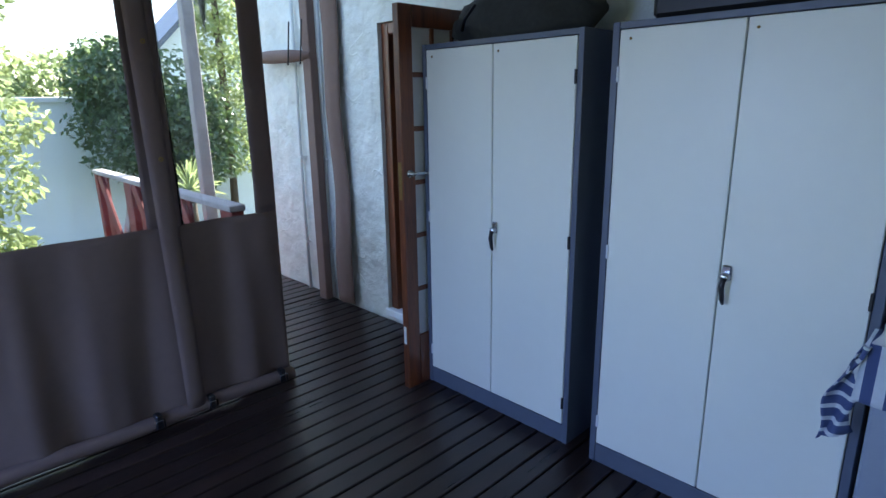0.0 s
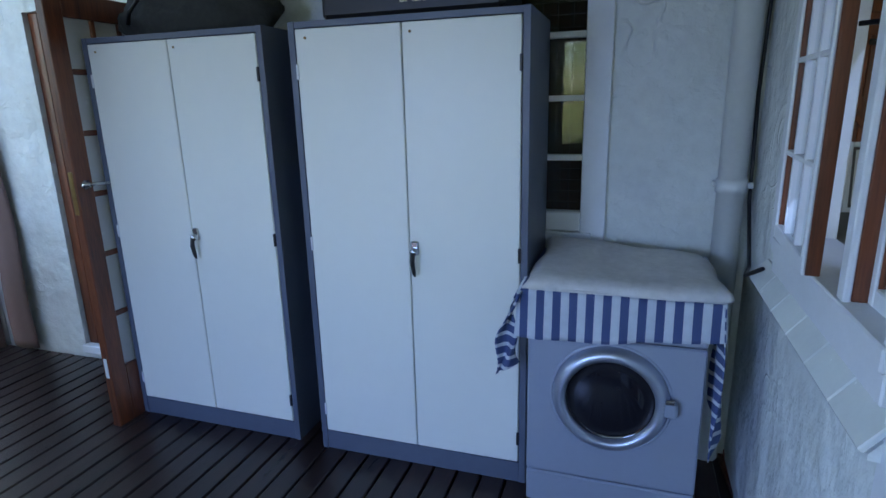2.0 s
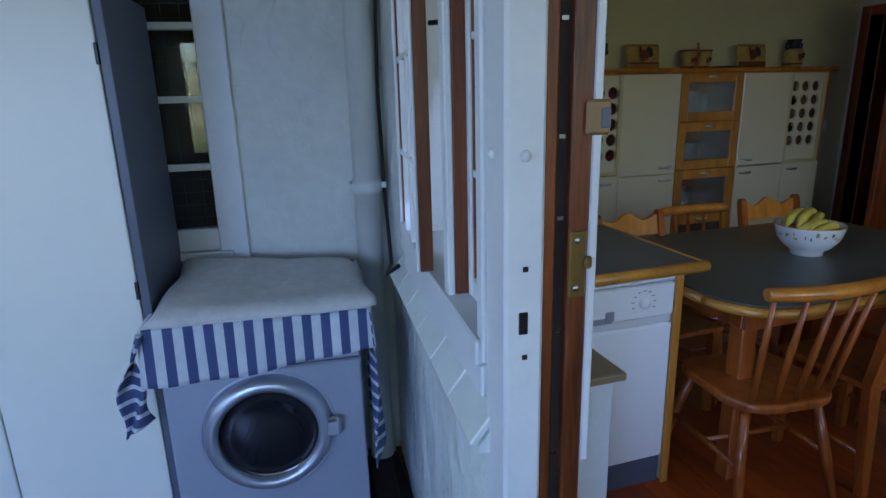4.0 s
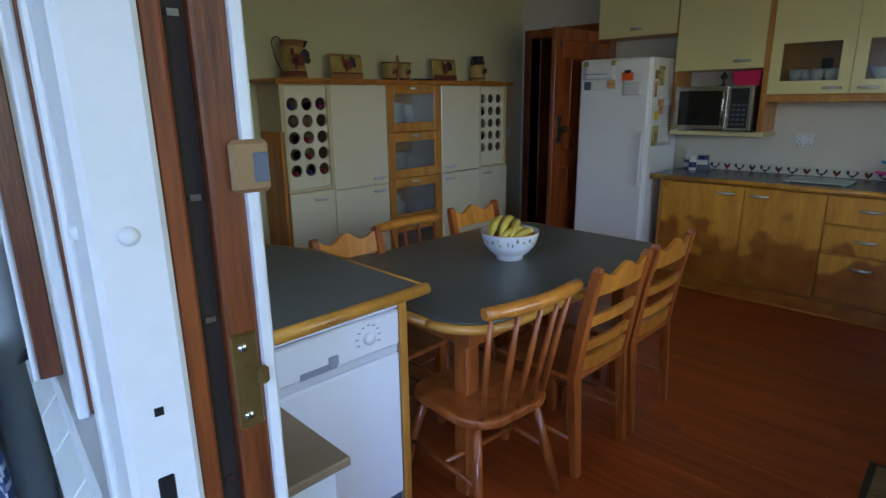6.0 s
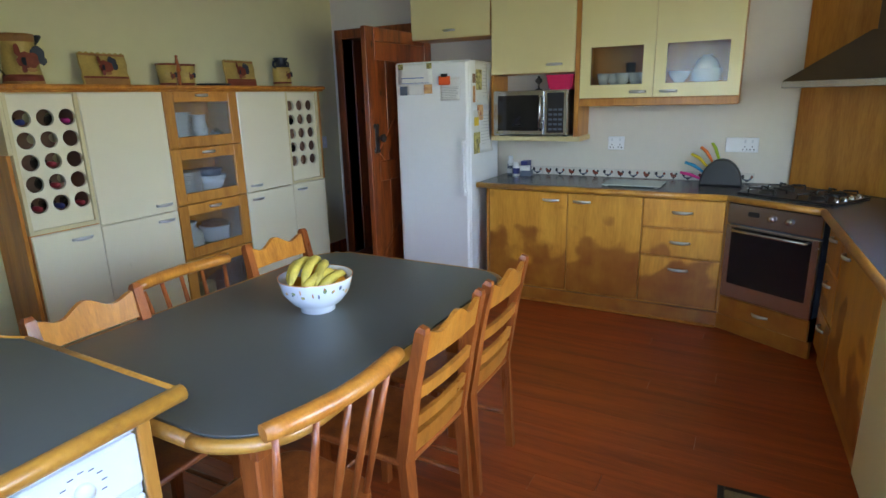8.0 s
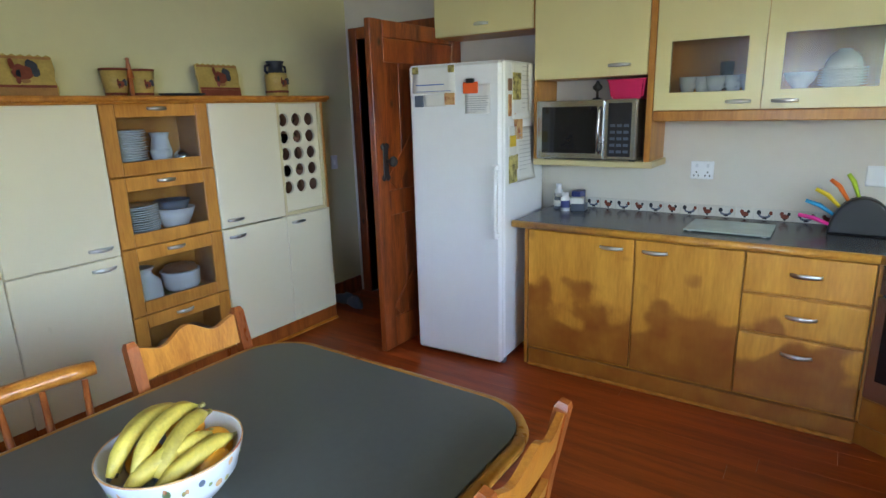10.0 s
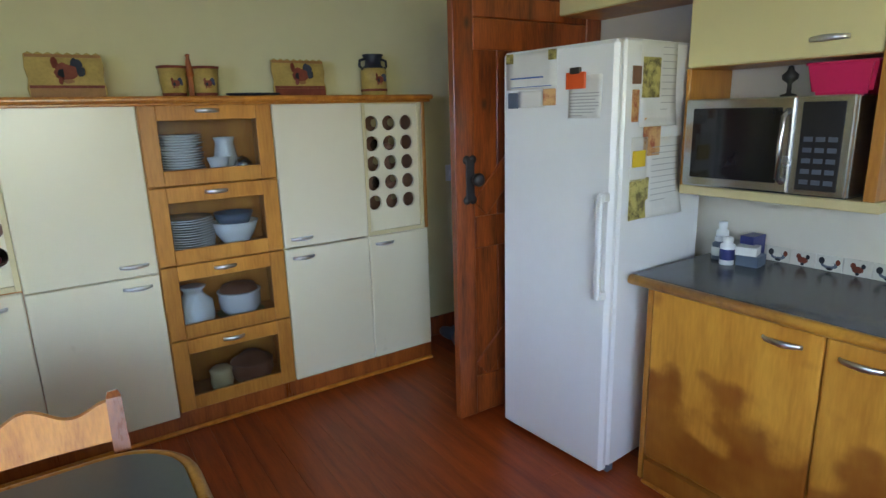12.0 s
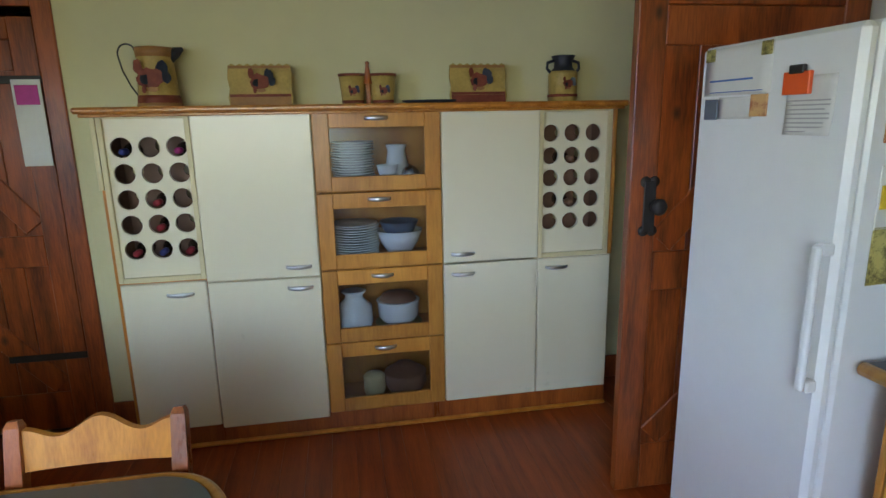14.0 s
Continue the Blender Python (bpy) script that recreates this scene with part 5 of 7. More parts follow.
part("wire_handle", tube(bmesh.new(), [(-0.088, 0, 0.05), (-0.118, 0, 0.10), (-0.146, 0, 0.17)] + [(-0.118 + 0.040 * math.cos(w), 0, 0.240 + 0.045 * math.sin(w)) for w in [3.3 - 0.26 * i for i in range(11)]] + [(-0.078, 0, 0.235)], 0.0038, 8), M_IRON, jg)
motif(jg, Matrix.Translation((-0.005, -0.094, 0.130)) @ pose(0, 0, 0, -4), 2.0)


def deco_plaque(x, label, lower):
    p = thing("plaque", label, "ornament", x, 4.84, SZ, 0, "plaques on the shelf")
    t = bmesh.new()
    pts = [(-0.145, 0), (0.145, 0), (0.15, 0.04), (0.142, 0.08), (0.15, 0.13), (0.145, 0.185)]
    pts += [(0.145 - 0.29 * i / 16, 0.188 + 0.010 * (i % 2)) for i in range(17)]
    pts += [(-0.15, 0.13), (-0.142, 0.08), (-0.15, 0.04)]
    slab(t, pts, -0.008, 0.008, 0.003)
    part("panel", merge(bmesh.new(), t, pose(0, 0, 0.002, 82)), M_DECO, p)
    for z0, z1, m in ((0.003, 0.040, M_DECO_RED if lower else M_DECO_TAN), (0.041, 0.054, M_DECO_RED), (0.174, 0.187, M_DECO_TAN)):
        t = bmesh.new()
        box(t, -0.141, 0.141, z0, z1, 0.0085, 0.0105)
        part("band", merge(bmesh.new(), t, pose(0, 0, 0.002, 82)), m, p)
    motif(p, pose(0, 0.002, 0.112, -8) @ Matrix.Translation((0, -0.013, 0)), 1.6)
    part("easel_foot", box(bmesh.new(), -0.06, 0.06, 0.0, 0.06, 0.0, 0.012, 0.003), M_IRON, p)


deco_plaque(3.96, "mustard plaque with a scalloped rim and painted bird-like patch", False)
deco_plaque(5.03, "mustard plaque with a wide red foot band", True)
bk = thing("twin_caddy", "pair of small painted buckets with a wooden handle", "ornament", 4.47, 4.86, SZ)
for s in (-1, 1):
    b = part("bucket", lathe(bmesh.new(), [(0, 0), (0.052, 0), (0.067, 0.145), (0.063, 0.145), (0.05, 0.01), (0, 0.008)], pose(s * 0.074, 0, 0), 24), M_DECO, bk)
    part("rim", lathe(bmesh.new(), [(0.066, 0.136), (0.068, 0.136), (0.0705, 0.148), (0.066, 0.148)], pose(s * 0.074, 0, 0), 24), M_DECO_RED, b)
    part("foot_band", lathe(bmesh.new(), [(0.0535, 0.008), (0.0555, 0.022), (0.053, 0.022)], pose(s * 0.074, 0, 0), 24), M_DECO_RED, b)
    motif(bk, Matrix.Translation((s * 0.074, -0.062, 0.065)) @ pose(0, 0, 0, 6), 0.7)
part("grip", lathe(bmesh.new(), [(0, 0.10), (0.024, 0.10), (0.012, 0.165), (0.008, 0.19), (0.012, 0.20), (0, 0.208)], pose(0, -0.02, 0), 12), M_CHAIR, bk, "turned wooden grip")
part("upright", box(bmesh.new(), -0.012, 0.012, -0.03, -0.012, 0.0, 0.11, 0.003), M_CHAIR, bk)
dh = thing("black_dish", "flat black oval dish on the shelf", "dish", 4.78, 4.86, SZ)
t = lathe(bmesh.new(), [(0, 0), (0.10, 0), (0.14, 0.014), (0.142, 0.020), (0.135, 0.020), (0.10, 0.008), (0, 0.008)], Matrix.Diagonal((1, 0.6, 1, 1)), 32)
part("dish", t, M_DECO_BLUE, dh)
pt = thing("milk_churn", "small painted churn with a dark blue neck", "ornament", 5.49, 4.86, SZ)
part("body", lathe(bmesh.new(), [(0, 0), (0.074, 0), (0.076, 0.14), (0.070, 0.155), (0.050, 0.16)], None, 28), M_DECO, pt)
part("neck", lathe(bmesh.new(), [(0.071, 0.150), (0.048, 0.175), (0.046, 0.205), (0.062, 0.232), (0.060, 0.234), (0.040, 0.205), (0, 0.19)], None, 28), M_DECO_BLUE, pt)
part("foot_band", lathe(bmesh.new(), [(0.075, 0.026), (0.0775, 0.026), (0.0777, 0.040), (0.075, 0.040)], None, 28), M_DECO_RED, pt)
for s in (-1, 1):
    part("ear", tube(bmesh.new(), [(s * 0.05, 0, 0.21), (s * 0.085, 0, 0.20), (s * 0.088, 0, 0.17), (s * 0.068, 0, 0.15)], 0.008, 8), M_DECO_BLUE, pt)
motif(pt, Matrix.Translation((0.0, -0.079, 0.09)), 0.9)

# fridge with notes and magnets
FX, FY, FR = 5.572, 3.462, 3.5
fg = thing("fridge", "tall white upright fridge with papers on it", "fridge", FX, FY, 0, FR)
boxpart("body", (0.055, 0.66, -0.295, 0.302, 0.03, 1.805), M_WHITE, fg, b=0.010)
fd = boxpart("door", (0.0, 0.050, -0.297, 0.304, 0.022, 1.800), M_WHITE, fg, "", 0.016)
boxpart("kick_plate", (0.06, 0.10, -0.29, 0.295, 0.0, 0.05), M_STEEL_GREY, fg)
bm = bmesh.new()
box(bm, -0.054, -0.034, -0.290, -0.264, 0.815, 1.235, 0.009, 3), box(bm, -0.036, 0.002, -0.292, -0.258, 1.206, 1.240, 0.007, 2), box(bm, -0.036, 0.002, -0.292, -0.258, 0.810, 0.846, 0.007, 2)
part("door_handle", bm, M_WHITE, fd, "white plastic grip handle")
M_PAPER = material("white_paper", (0.72, 0.72, 0.70), 0.8, vary=0.05, scale=10)
M_INK = material("grey_print", (0.42, 0.42, 0.43), 0.8, vary=0.1, scale=10)
M_BLUE_INK = material("blue_print", (0.05, 0.14, 0.42), 0.8, vary=0.1, scale=10)
M_ORANGE = material("orange_plastic", (0.80, 0.11, 0.02), 0.45, vary=0.06, scale=10)
M_YELLOW = material("yellow_card", (0.75, 0.52, 0.03), 0.6, vary=0.08, scale=10)
M_OLIVE = material("olive_printed_card", (0.46, 0.40, 0.13), 0.6, vary=0.3, scale=26, dark=(0.12, 0.10, 0.03), spread=(0.40, 0.56))
M_TAN = material("tan_printed_card", (0.56, 0.34, 0.15), 0.6, vary=0.3, scale=26, dark=(0.34, 0.07, 0.03), spread=(0.38, 0.54))


def note(name, label, dims, mat, face, curl=0.0, lines=(), lmat=None):
    """A flat sheet on the fridge; face 'f' front (y, z) or 's' side (x, z); dims from the fridge's base."""
    a0, a1, z0, z1 = dims
    nt = thing(name, label, "paper", FX, FY, 0, FR, "notes on the fridge")

    def place(a, z, d):
        return (-0.0012 - d, a, z) if face == "f" else (a, -0.2962 - d, z)
    bm = sheet(bmesh.new(), lambda u, v: place(a0 + (a1 - a0) * u, z1 + (z0 - z1) * v, curl * (v ** 3) * (0.4 + 0.6 * u)), 6, 8, 0.0006)
    part("sheet", bm, mat, nt)
    for (la, lb, lz, h) in lines:
        q = [place(a0 + (a1 - a0) * la, lz, 0.0022 + curl * 0.3), place(a0 + (a1 - a0) * lb, lz - h, 0.0022 + curl * 0.3)]
        lo, hi = [min(q[0][i], q[1][i]) for i in range(3)], [max(q[0][i], q[1][i]) for i in range(3)]
        k = 0 if face == "f" else 1
        hi[k] += 0.0004
        part("print_line", box(bmesh.new(), lo[0], hi[0], lo[1], hi[1], lo[2], hi[2]), lmat or M_INK, nt)
    return nt


note("letter", "white letter with a blue line held by magnets", (0.274, -0.015, 1.640, 1.790), M_PAPER, "f", 0.0, ((0.09, 0.75, 1.690, 0.006), (0.1, 0.9, 1.652, 0.003)), M_BLUE_INK)
note("business_card", "small white card below the letter", (0.20, 0.05, 1.565, 1.634), M_PAPER, "f")
note("shopping_list", "printed white list clipped to the fridge", (-0.078, -0.236, 1.519, 1.680), M_PAPER, "f", 0.008, tuple((0.06, 0.94 - 0.1 * (i % 3 == 2), 1.615 - 0.012 * i, 0.004) for i in range(8)))


def magnet(name, label, dims, mat, face, th=0.006):
    a0, a1, z0, z1 = dims
    m = thing(name, label, "magnet", FX, FY, 0, FR, "magnets on the fridge")
    d = (-th - 0.002, -0.002, min(a0, a1), max(a0, a1), z0, z1) if face == "f" else (min(a0, a1), max(a0, a1), -0.298 - th, -0.298, z0, z1)
    boxpart("plate", d, mat, m, b=0.002)
    return m


for y in (0.250, 0.008):
    magnet("square_magnet", "small olive square magnet", (y - 0.021, y + 0.021, 1.750, 1.790), M_OLIVE, "f")
magnet("photo_magnet", "small blue-grey photo magnet", (0.198, 0.260, 1.563, 1.629), M_POT_BLUE, "f")
magnet("photo_magnet", "small reddish photo magnet", (-0.013, 0.055, 1.572, 1.638), M_TAN, "f")
cp = magnet("bag_clip", "orange clip magnet holding the list", (-0.162, -0.072, 1.630, 1.692), M_ORANGE, "f", 0.014)
boxpart("jaw", (-0.020, -0.004, -0.142, -0.092, 1.686, 1.710), M_BLACK, cp, b=0.003)
note("printed_sheet", "large printed sheet on the fridge side", (0.150, 0.395, 1.48, 1.800), M_PAPER, "s", 0.015, tuple((0.55, 0.95, 1.78 - 0.026 * i, 0.003) for i in range(11)))
note("printed_sheet", "curling printed letter on the fridge side", (0.215, 0.455, 1.115, 1.435), M_PAPER, "s", 0.03, tuple((0.1, 0.9, 1.40 - 0.024 * i, 0.003) for i in range(10)))
for nm, lb, dd, mt in (("picture_magnet", "dark bottle-shaped fridge magnet", (0.093, 0.150, 1.640, 1.706), M_BROWN_POT), ("picture_magnet", "olive picture card magnet", (0.160, 0.276, 1.590, 1.740), M_OLIVE),
                       ("picture_magnet", "narrow tan ruler magnet", (0.098, 0.142, 1.50, 1.62), M_TAN), ("picture_magnet", "tan picture card magnet", (0.181, 0.300, 1.365, 1.515), M_TAN),
                       ("card_magnet", "yellow card on a magnet", (0.114, 0.200, 1.326, 1.390), M_YELLOW), ("card_magnet", "white card on a magnet", (0.106, 0.215, 1.270, 1.442), M_PAPER),
                       ("picture_magnet", "olive and tan picture magnet", (0.107, 0.235, 1.116, 1.280), M_OLIVE)):
    magnet(nm, lb, dd, mt, "s", 0.004 if mt is not M_YELLOW else 0.007)

# knotty pine stable door, folded back beside the fridge, and its dark frame
pd = plank_door("stable_door", "open knotty red-brown pine stable door", 0, 0.94, 2.07, M_KNOTTY)
pd.matrix_basis = pose(KE - 0.01, 3.905, 0.0, 0, 0, 178.6)
lk = part("lock_plate", box(bmesh.new(), 0.835, 0.885, 0.022, 0.030, 1.14, 1.34, 0.006), M_IRON, pd, "ornate dark iron lock plate")
part("knob", lathe(bmesh.new(), [(0.012, 0), (0.012, 0.03), (0.030, 0.04), (0.032, 0.055), (0.02, 0.068), (0, 0.07)], pose(0.85, 0.030, 1.245, -90), 18), M_IRON, lk)
for sx, z in ((-1, 1.335), (1, 1.335), (-1, 1.145), (1, 1.145)):
    part("scroll", lathe(bmesh.new(), [(0, 0), (0.022, 0), (0.020, 0.005), (0, 0.007)], pose(0.86 + sx * 0.018, 0.022, z, -90), 10), M_IRON, lk)
bm = bmesh.new()
box(bm, KE - 0.015, KE + 0.15, EDY1, EDY1 + 0.085, 0, EDH + 0.085, 0.004), box(bm, KE - 0.015, KE + 0.15, EDY0, EDY1, EDH, EDH + 0.085, 0.004), box(bm, KE - 0.008, KE + 0.15, EDY0 - 0.05, EDY0, 0, EDH + 0.085, 0.004)
# Passage wall added behind the frame to fill the black opening with brown.
box(bm, KE + 0.151, KE + 1.40, EDY1 - 0.012, EDY1 + 0.06, 0, EDH + 0.08, 0.004)
structure("door_frame_3", bm, M_KNOTTY, "dark red-brown timber frame of the passage door", "door frame")
# Added enclosures behind both kitchen doors keep outdoor light from showing through.
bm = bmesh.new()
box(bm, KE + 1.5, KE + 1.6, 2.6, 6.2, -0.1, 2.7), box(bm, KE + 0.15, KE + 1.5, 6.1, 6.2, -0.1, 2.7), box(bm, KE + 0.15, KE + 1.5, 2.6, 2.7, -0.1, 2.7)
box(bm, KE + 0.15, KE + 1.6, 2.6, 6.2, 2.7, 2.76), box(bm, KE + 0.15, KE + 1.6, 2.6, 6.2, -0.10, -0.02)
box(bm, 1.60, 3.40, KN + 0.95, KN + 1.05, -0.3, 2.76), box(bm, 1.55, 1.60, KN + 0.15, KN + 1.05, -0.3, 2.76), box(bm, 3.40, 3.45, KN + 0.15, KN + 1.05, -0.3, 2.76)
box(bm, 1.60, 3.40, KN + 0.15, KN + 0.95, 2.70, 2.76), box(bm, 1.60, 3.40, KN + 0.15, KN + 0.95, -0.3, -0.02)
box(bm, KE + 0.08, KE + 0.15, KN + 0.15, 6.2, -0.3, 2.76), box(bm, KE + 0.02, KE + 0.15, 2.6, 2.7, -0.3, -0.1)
structure("passage_walls", bm, M_DOOR_WOOD, "red-brown enclosures added behind the kitchen doors against daylight", "wall")
lsw = thing("light_switch", "white light switch on the cream wall", "switch", 6.10, KN - 0.012, 1.15)
boxpart("plate", (-0.035, 0.035, 0, 0.012, -0.055, 0.055), M_WHITE_PAINT, lsw)
boxpart("rocker", (-0.012, 0.012, -0.004, 0.002, -0.02, 0.02), M_WHITE, lsw)
bgs = thing("blue_shoes", "pair of blue-grey shoes on the floorboards", "shoes", 5.98, 4.80, 0.0)
for k in range(2):
    t = bmesh.new()
    bmesh.ops.create_uvsphere(t, u_segments=16, v_segments=10, radius=1)
    for v in t.verts:
        v.co.z = max(-0.35, v.co.z * (1.0 if v.co.x < 0 else 0.7))
        v.co = Vector((v.co.x * 0.13, v.co.y * 0.045, (v.co.z + 0.35) * 0.07))
    part("shoe", merge(bmesh.new(), t, pose(0.02 * k, -0.06 + 0.12 * k, 0, 0, 0, 70 + 25 * k)), M_POT_BLUE, bgs, smooth=True)

# plank door in the north wall
nd = plank_door("plank_door", "closed red-brown ledged plank door", 0, NDX1 - NDX0 - 0.02, 2.08, M_KNOTTY)
nd.matrix_basis = pose(NDX0 + 0.01, KN + 0.03, 0.0)
for z in (0.42, 1.80):
    part("strap_hinge", box(bmesh.new(), 0.45, NDX1 - NDX0 - 0.01, -0.030, -0.021, z - 0.018, z + 0.018, 0.003), M_IRON, nd)
bm = bmesh.new()
box(bm, NDX1, NDX1 + 0.085, KN - 0.015, KN + 0.15, 0, NDH + 0.08, 0.004), box(bm, NDX0 - 0.085, NDX0, KN - 0.015, KN + 0.15, 0, NDH + 0.08, 0.004), box(bm, NDX0, NDX1, KN - 0.015, KN + 0.15, NDH, NDH + 0.08, 0.004)
structure("door_frame_4", bm, M_KNOTTY, "red-brown timber frame of the plank door", "door frame")
cal = thing("wall_calendar", "narrow white hanging calendar on the plank door", "calendar", 2.895, KN - 0.018, 1.40)
boxpart("sheet", (-0.062, 0.062, 0, 0.005, 0.0, 0.40), M_PAPER, cal, b=0.001)
boxpart("picture", (-0.050, 0.050, -0.002, 0.0, 0.285, 0.375), M_FOIL_P, cal, "dark magenta picture", 0.001)
bm = bmesh.new()
box(bm, NDX1 + 0.085, UX[0] - 0.022, KN - 0.018, KN, 0, 0.14, 0.004), box(bm, UX[5] + 0.01, KE - 0.016, KN - 0.018, KN, 0, 0.14, 0.004)
structure("baseboard", bm, M_KNOTTY, "red-brown timber skirting board", "skirting board")

# ---- kitchen: east counter ----
CX = 5.735   # cabinet fronts
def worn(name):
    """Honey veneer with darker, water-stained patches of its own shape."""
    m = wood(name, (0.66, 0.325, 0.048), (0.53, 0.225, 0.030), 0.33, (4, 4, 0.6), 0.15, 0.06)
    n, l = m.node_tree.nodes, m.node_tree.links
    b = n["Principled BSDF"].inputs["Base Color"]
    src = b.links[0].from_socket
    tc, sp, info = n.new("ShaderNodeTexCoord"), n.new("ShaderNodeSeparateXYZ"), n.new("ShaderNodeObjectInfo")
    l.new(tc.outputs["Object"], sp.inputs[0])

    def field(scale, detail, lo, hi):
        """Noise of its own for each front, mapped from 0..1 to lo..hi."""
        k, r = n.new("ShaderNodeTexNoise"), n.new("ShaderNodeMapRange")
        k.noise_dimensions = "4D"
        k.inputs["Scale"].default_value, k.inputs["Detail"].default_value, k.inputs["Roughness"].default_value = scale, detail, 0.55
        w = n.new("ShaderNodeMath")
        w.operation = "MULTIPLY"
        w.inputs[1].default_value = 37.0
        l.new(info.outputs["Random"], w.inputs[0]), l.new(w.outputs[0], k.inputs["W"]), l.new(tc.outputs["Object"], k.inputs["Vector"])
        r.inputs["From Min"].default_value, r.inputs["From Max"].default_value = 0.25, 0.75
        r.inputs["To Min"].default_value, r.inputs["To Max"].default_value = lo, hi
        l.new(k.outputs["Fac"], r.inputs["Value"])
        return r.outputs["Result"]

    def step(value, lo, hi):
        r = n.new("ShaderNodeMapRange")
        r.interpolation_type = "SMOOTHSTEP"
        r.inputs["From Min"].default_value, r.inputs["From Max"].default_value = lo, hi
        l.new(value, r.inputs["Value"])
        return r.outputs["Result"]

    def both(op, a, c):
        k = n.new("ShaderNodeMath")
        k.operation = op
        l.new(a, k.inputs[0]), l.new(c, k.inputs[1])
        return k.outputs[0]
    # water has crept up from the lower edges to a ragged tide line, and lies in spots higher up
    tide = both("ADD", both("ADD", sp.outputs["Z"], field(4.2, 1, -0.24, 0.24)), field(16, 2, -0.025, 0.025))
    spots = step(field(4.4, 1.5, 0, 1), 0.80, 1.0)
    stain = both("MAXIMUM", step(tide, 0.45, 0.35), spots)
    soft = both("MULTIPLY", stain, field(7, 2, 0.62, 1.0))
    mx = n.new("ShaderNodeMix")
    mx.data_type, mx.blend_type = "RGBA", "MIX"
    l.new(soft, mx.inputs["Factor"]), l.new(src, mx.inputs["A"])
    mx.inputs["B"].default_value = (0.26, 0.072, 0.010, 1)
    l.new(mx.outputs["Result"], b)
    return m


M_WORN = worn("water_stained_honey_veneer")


def east_unit(name, label, y0, y1):
    c = thing(name, label, "cabinet", CX, 0, 0, 0, "kitchen base cabinets")
    bm = bmesh.new()
    box(bm, 0.021, KE - CX - 0.004, y0 + 0.001, y1 - 0.001, 0.10, 0.858)
    part("body", bm, M_CABWOOD, c)
    return c


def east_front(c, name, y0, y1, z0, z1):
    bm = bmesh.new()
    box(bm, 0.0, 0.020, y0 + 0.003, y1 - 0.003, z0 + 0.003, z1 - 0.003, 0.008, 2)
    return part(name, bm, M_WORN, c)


c = east_unit("base_cabinet", "honey veneer base cabinet with water stains", 2.442, 3.062)
d = east_front(c, "door", 2.442, 3.062, 0.115, 0.855)
bar_handle(d, 0.0, 2.565, 0.795, 0.125, "x", (-1, 0))
c = east_unit("base_cabinet", "honey veneer base cabinet with dark worn patches", 1.918, 2.442)
d = east_front(c, "door", 1.918, 2.442, 0.115, 0.855)
bar_handle(d, 0.0, 2.335, 0.795, 0.125, "x", (-1, 0))
c = east_unit("drawer_unit", "honey veneer unit of three drawers", 1.405, 1.918)
for z0, z1, hz in ((0.655, 0.855, 0.765), (0.455, 0.650, 0.56), (0.115, 0.450, 0.37)):
    d = east_front(c, "drawer", 1.405, 1.918, z0, z1)
    bar_handle(d, 0.0, 1.662, hz, 0.125, "x", (-1, 0))
es = thing("side_panel", "honey timber side panel at the fridge end", "panel", CX, 3.066, 0)
boxpart("board", (0.0, KE - CX - 0.004, -0.003, 0.018, 0.0, 0.858), M_CABWOOD, es, b=0.002)
fs = thing("filler_strip", "honey veneer strip between the drawers and the oven", "panel", CX, 1.404, 0)
boxpart("board", (0.006, 0.024, -0.030, -0.001, 0.106, 0.855), M_CABWOOD, fs, b=0.002)
pl = thing("plinth", "worn timber plinth of the east cabinets", "plinth", CX, 0, 0)
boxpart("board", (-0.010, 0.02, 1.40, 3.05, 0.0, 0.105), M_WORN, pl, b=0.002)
boxpart("quadrant", (-0.030, -0.011, 1.40, 3.05, 0.0, 0.02), M_PINE, pl, b=0.008)

# the diagonal corner and the south run
P0, P1 = Vector((5.722, 1.40)), Vector((5.425, 0.905))       # the oven's front edge
SD = Vector((-1, -0.052)).normalized()                        # way along the south front
P2 = P1 + SD * 3.0
wt = thing("worktop", "slate grey laminate worktop with a golden timber edge", "worktop", 0, 0, 0.86)
outline = [(5.72, 3.15), (KE - 0.004, 3.15), (KE - 0.004, KS + 0.01), (P2.x, KS + 0.01), (P2.x, P2.y), (P1.x, P1.y), (P0.x, P0.y)]
part("surface", slab(bmesh.new(), outline[::-1], 0.0, 0.040, 0.002), M_WORKTOP, wt)
edge = [(5.714, 3.152, 0.02), (P0.x - 0.006, P0.y, 0.02), (P1.x - 0.005, P1.y + 0.006, 0.02), (P2.x, P2.y + 0.007, 0.02)]
for a, b in zip(edge, edge[1:]):
    part("edging", tube(bmesh.new(), [a, b], 0.0205, 10, flat=1.0), M_EDGE, wt, "worn golden timber edge")
ang = math.degrees(math.atan2(P0.y - P1.y, P0.x - P1.x))
WO = (P0 - P1).length
ov = thing("oven", "built-in stainless steel oven with a black glass door", "oven", P0.x, P0.y, 0, ang + 180)
# local x runs along the diagonal front, local y into the corner
boxpart("body", (0.005, WO - 0.005, 0.03, 0.52, 0.24, 0.855), M_STEEL_GREY, ov)
boxpart("control_panel", (0.004, WO - 0.004, 0.008, 0.03, 0.725, 0.855), M_CHROME, ov, "brushed steel control panel", 0.004)
od = boxpart("door", (0.004, WO - 0.004, 0.0, 0.03, 0.24, 0.718), M_CHROME, ov, "", 0.005)
boxpart("window", (0.045, WO - 0.045, -0.003, 0.002, 0.335, 0.705), M_DARK_GLASS, od, "black oven glass", 0.004)
part("door_handle", tube(bmesh.new(), [(0.06, 0, 0.69), (0.07, -0.035, 0.69), (WO / 2, -0.042, 0.69), (WO - 0.07, -0.035, 0.69), (WO - 0.06, 0, 0.69)], 0.009, 8), M_CHROME, od)
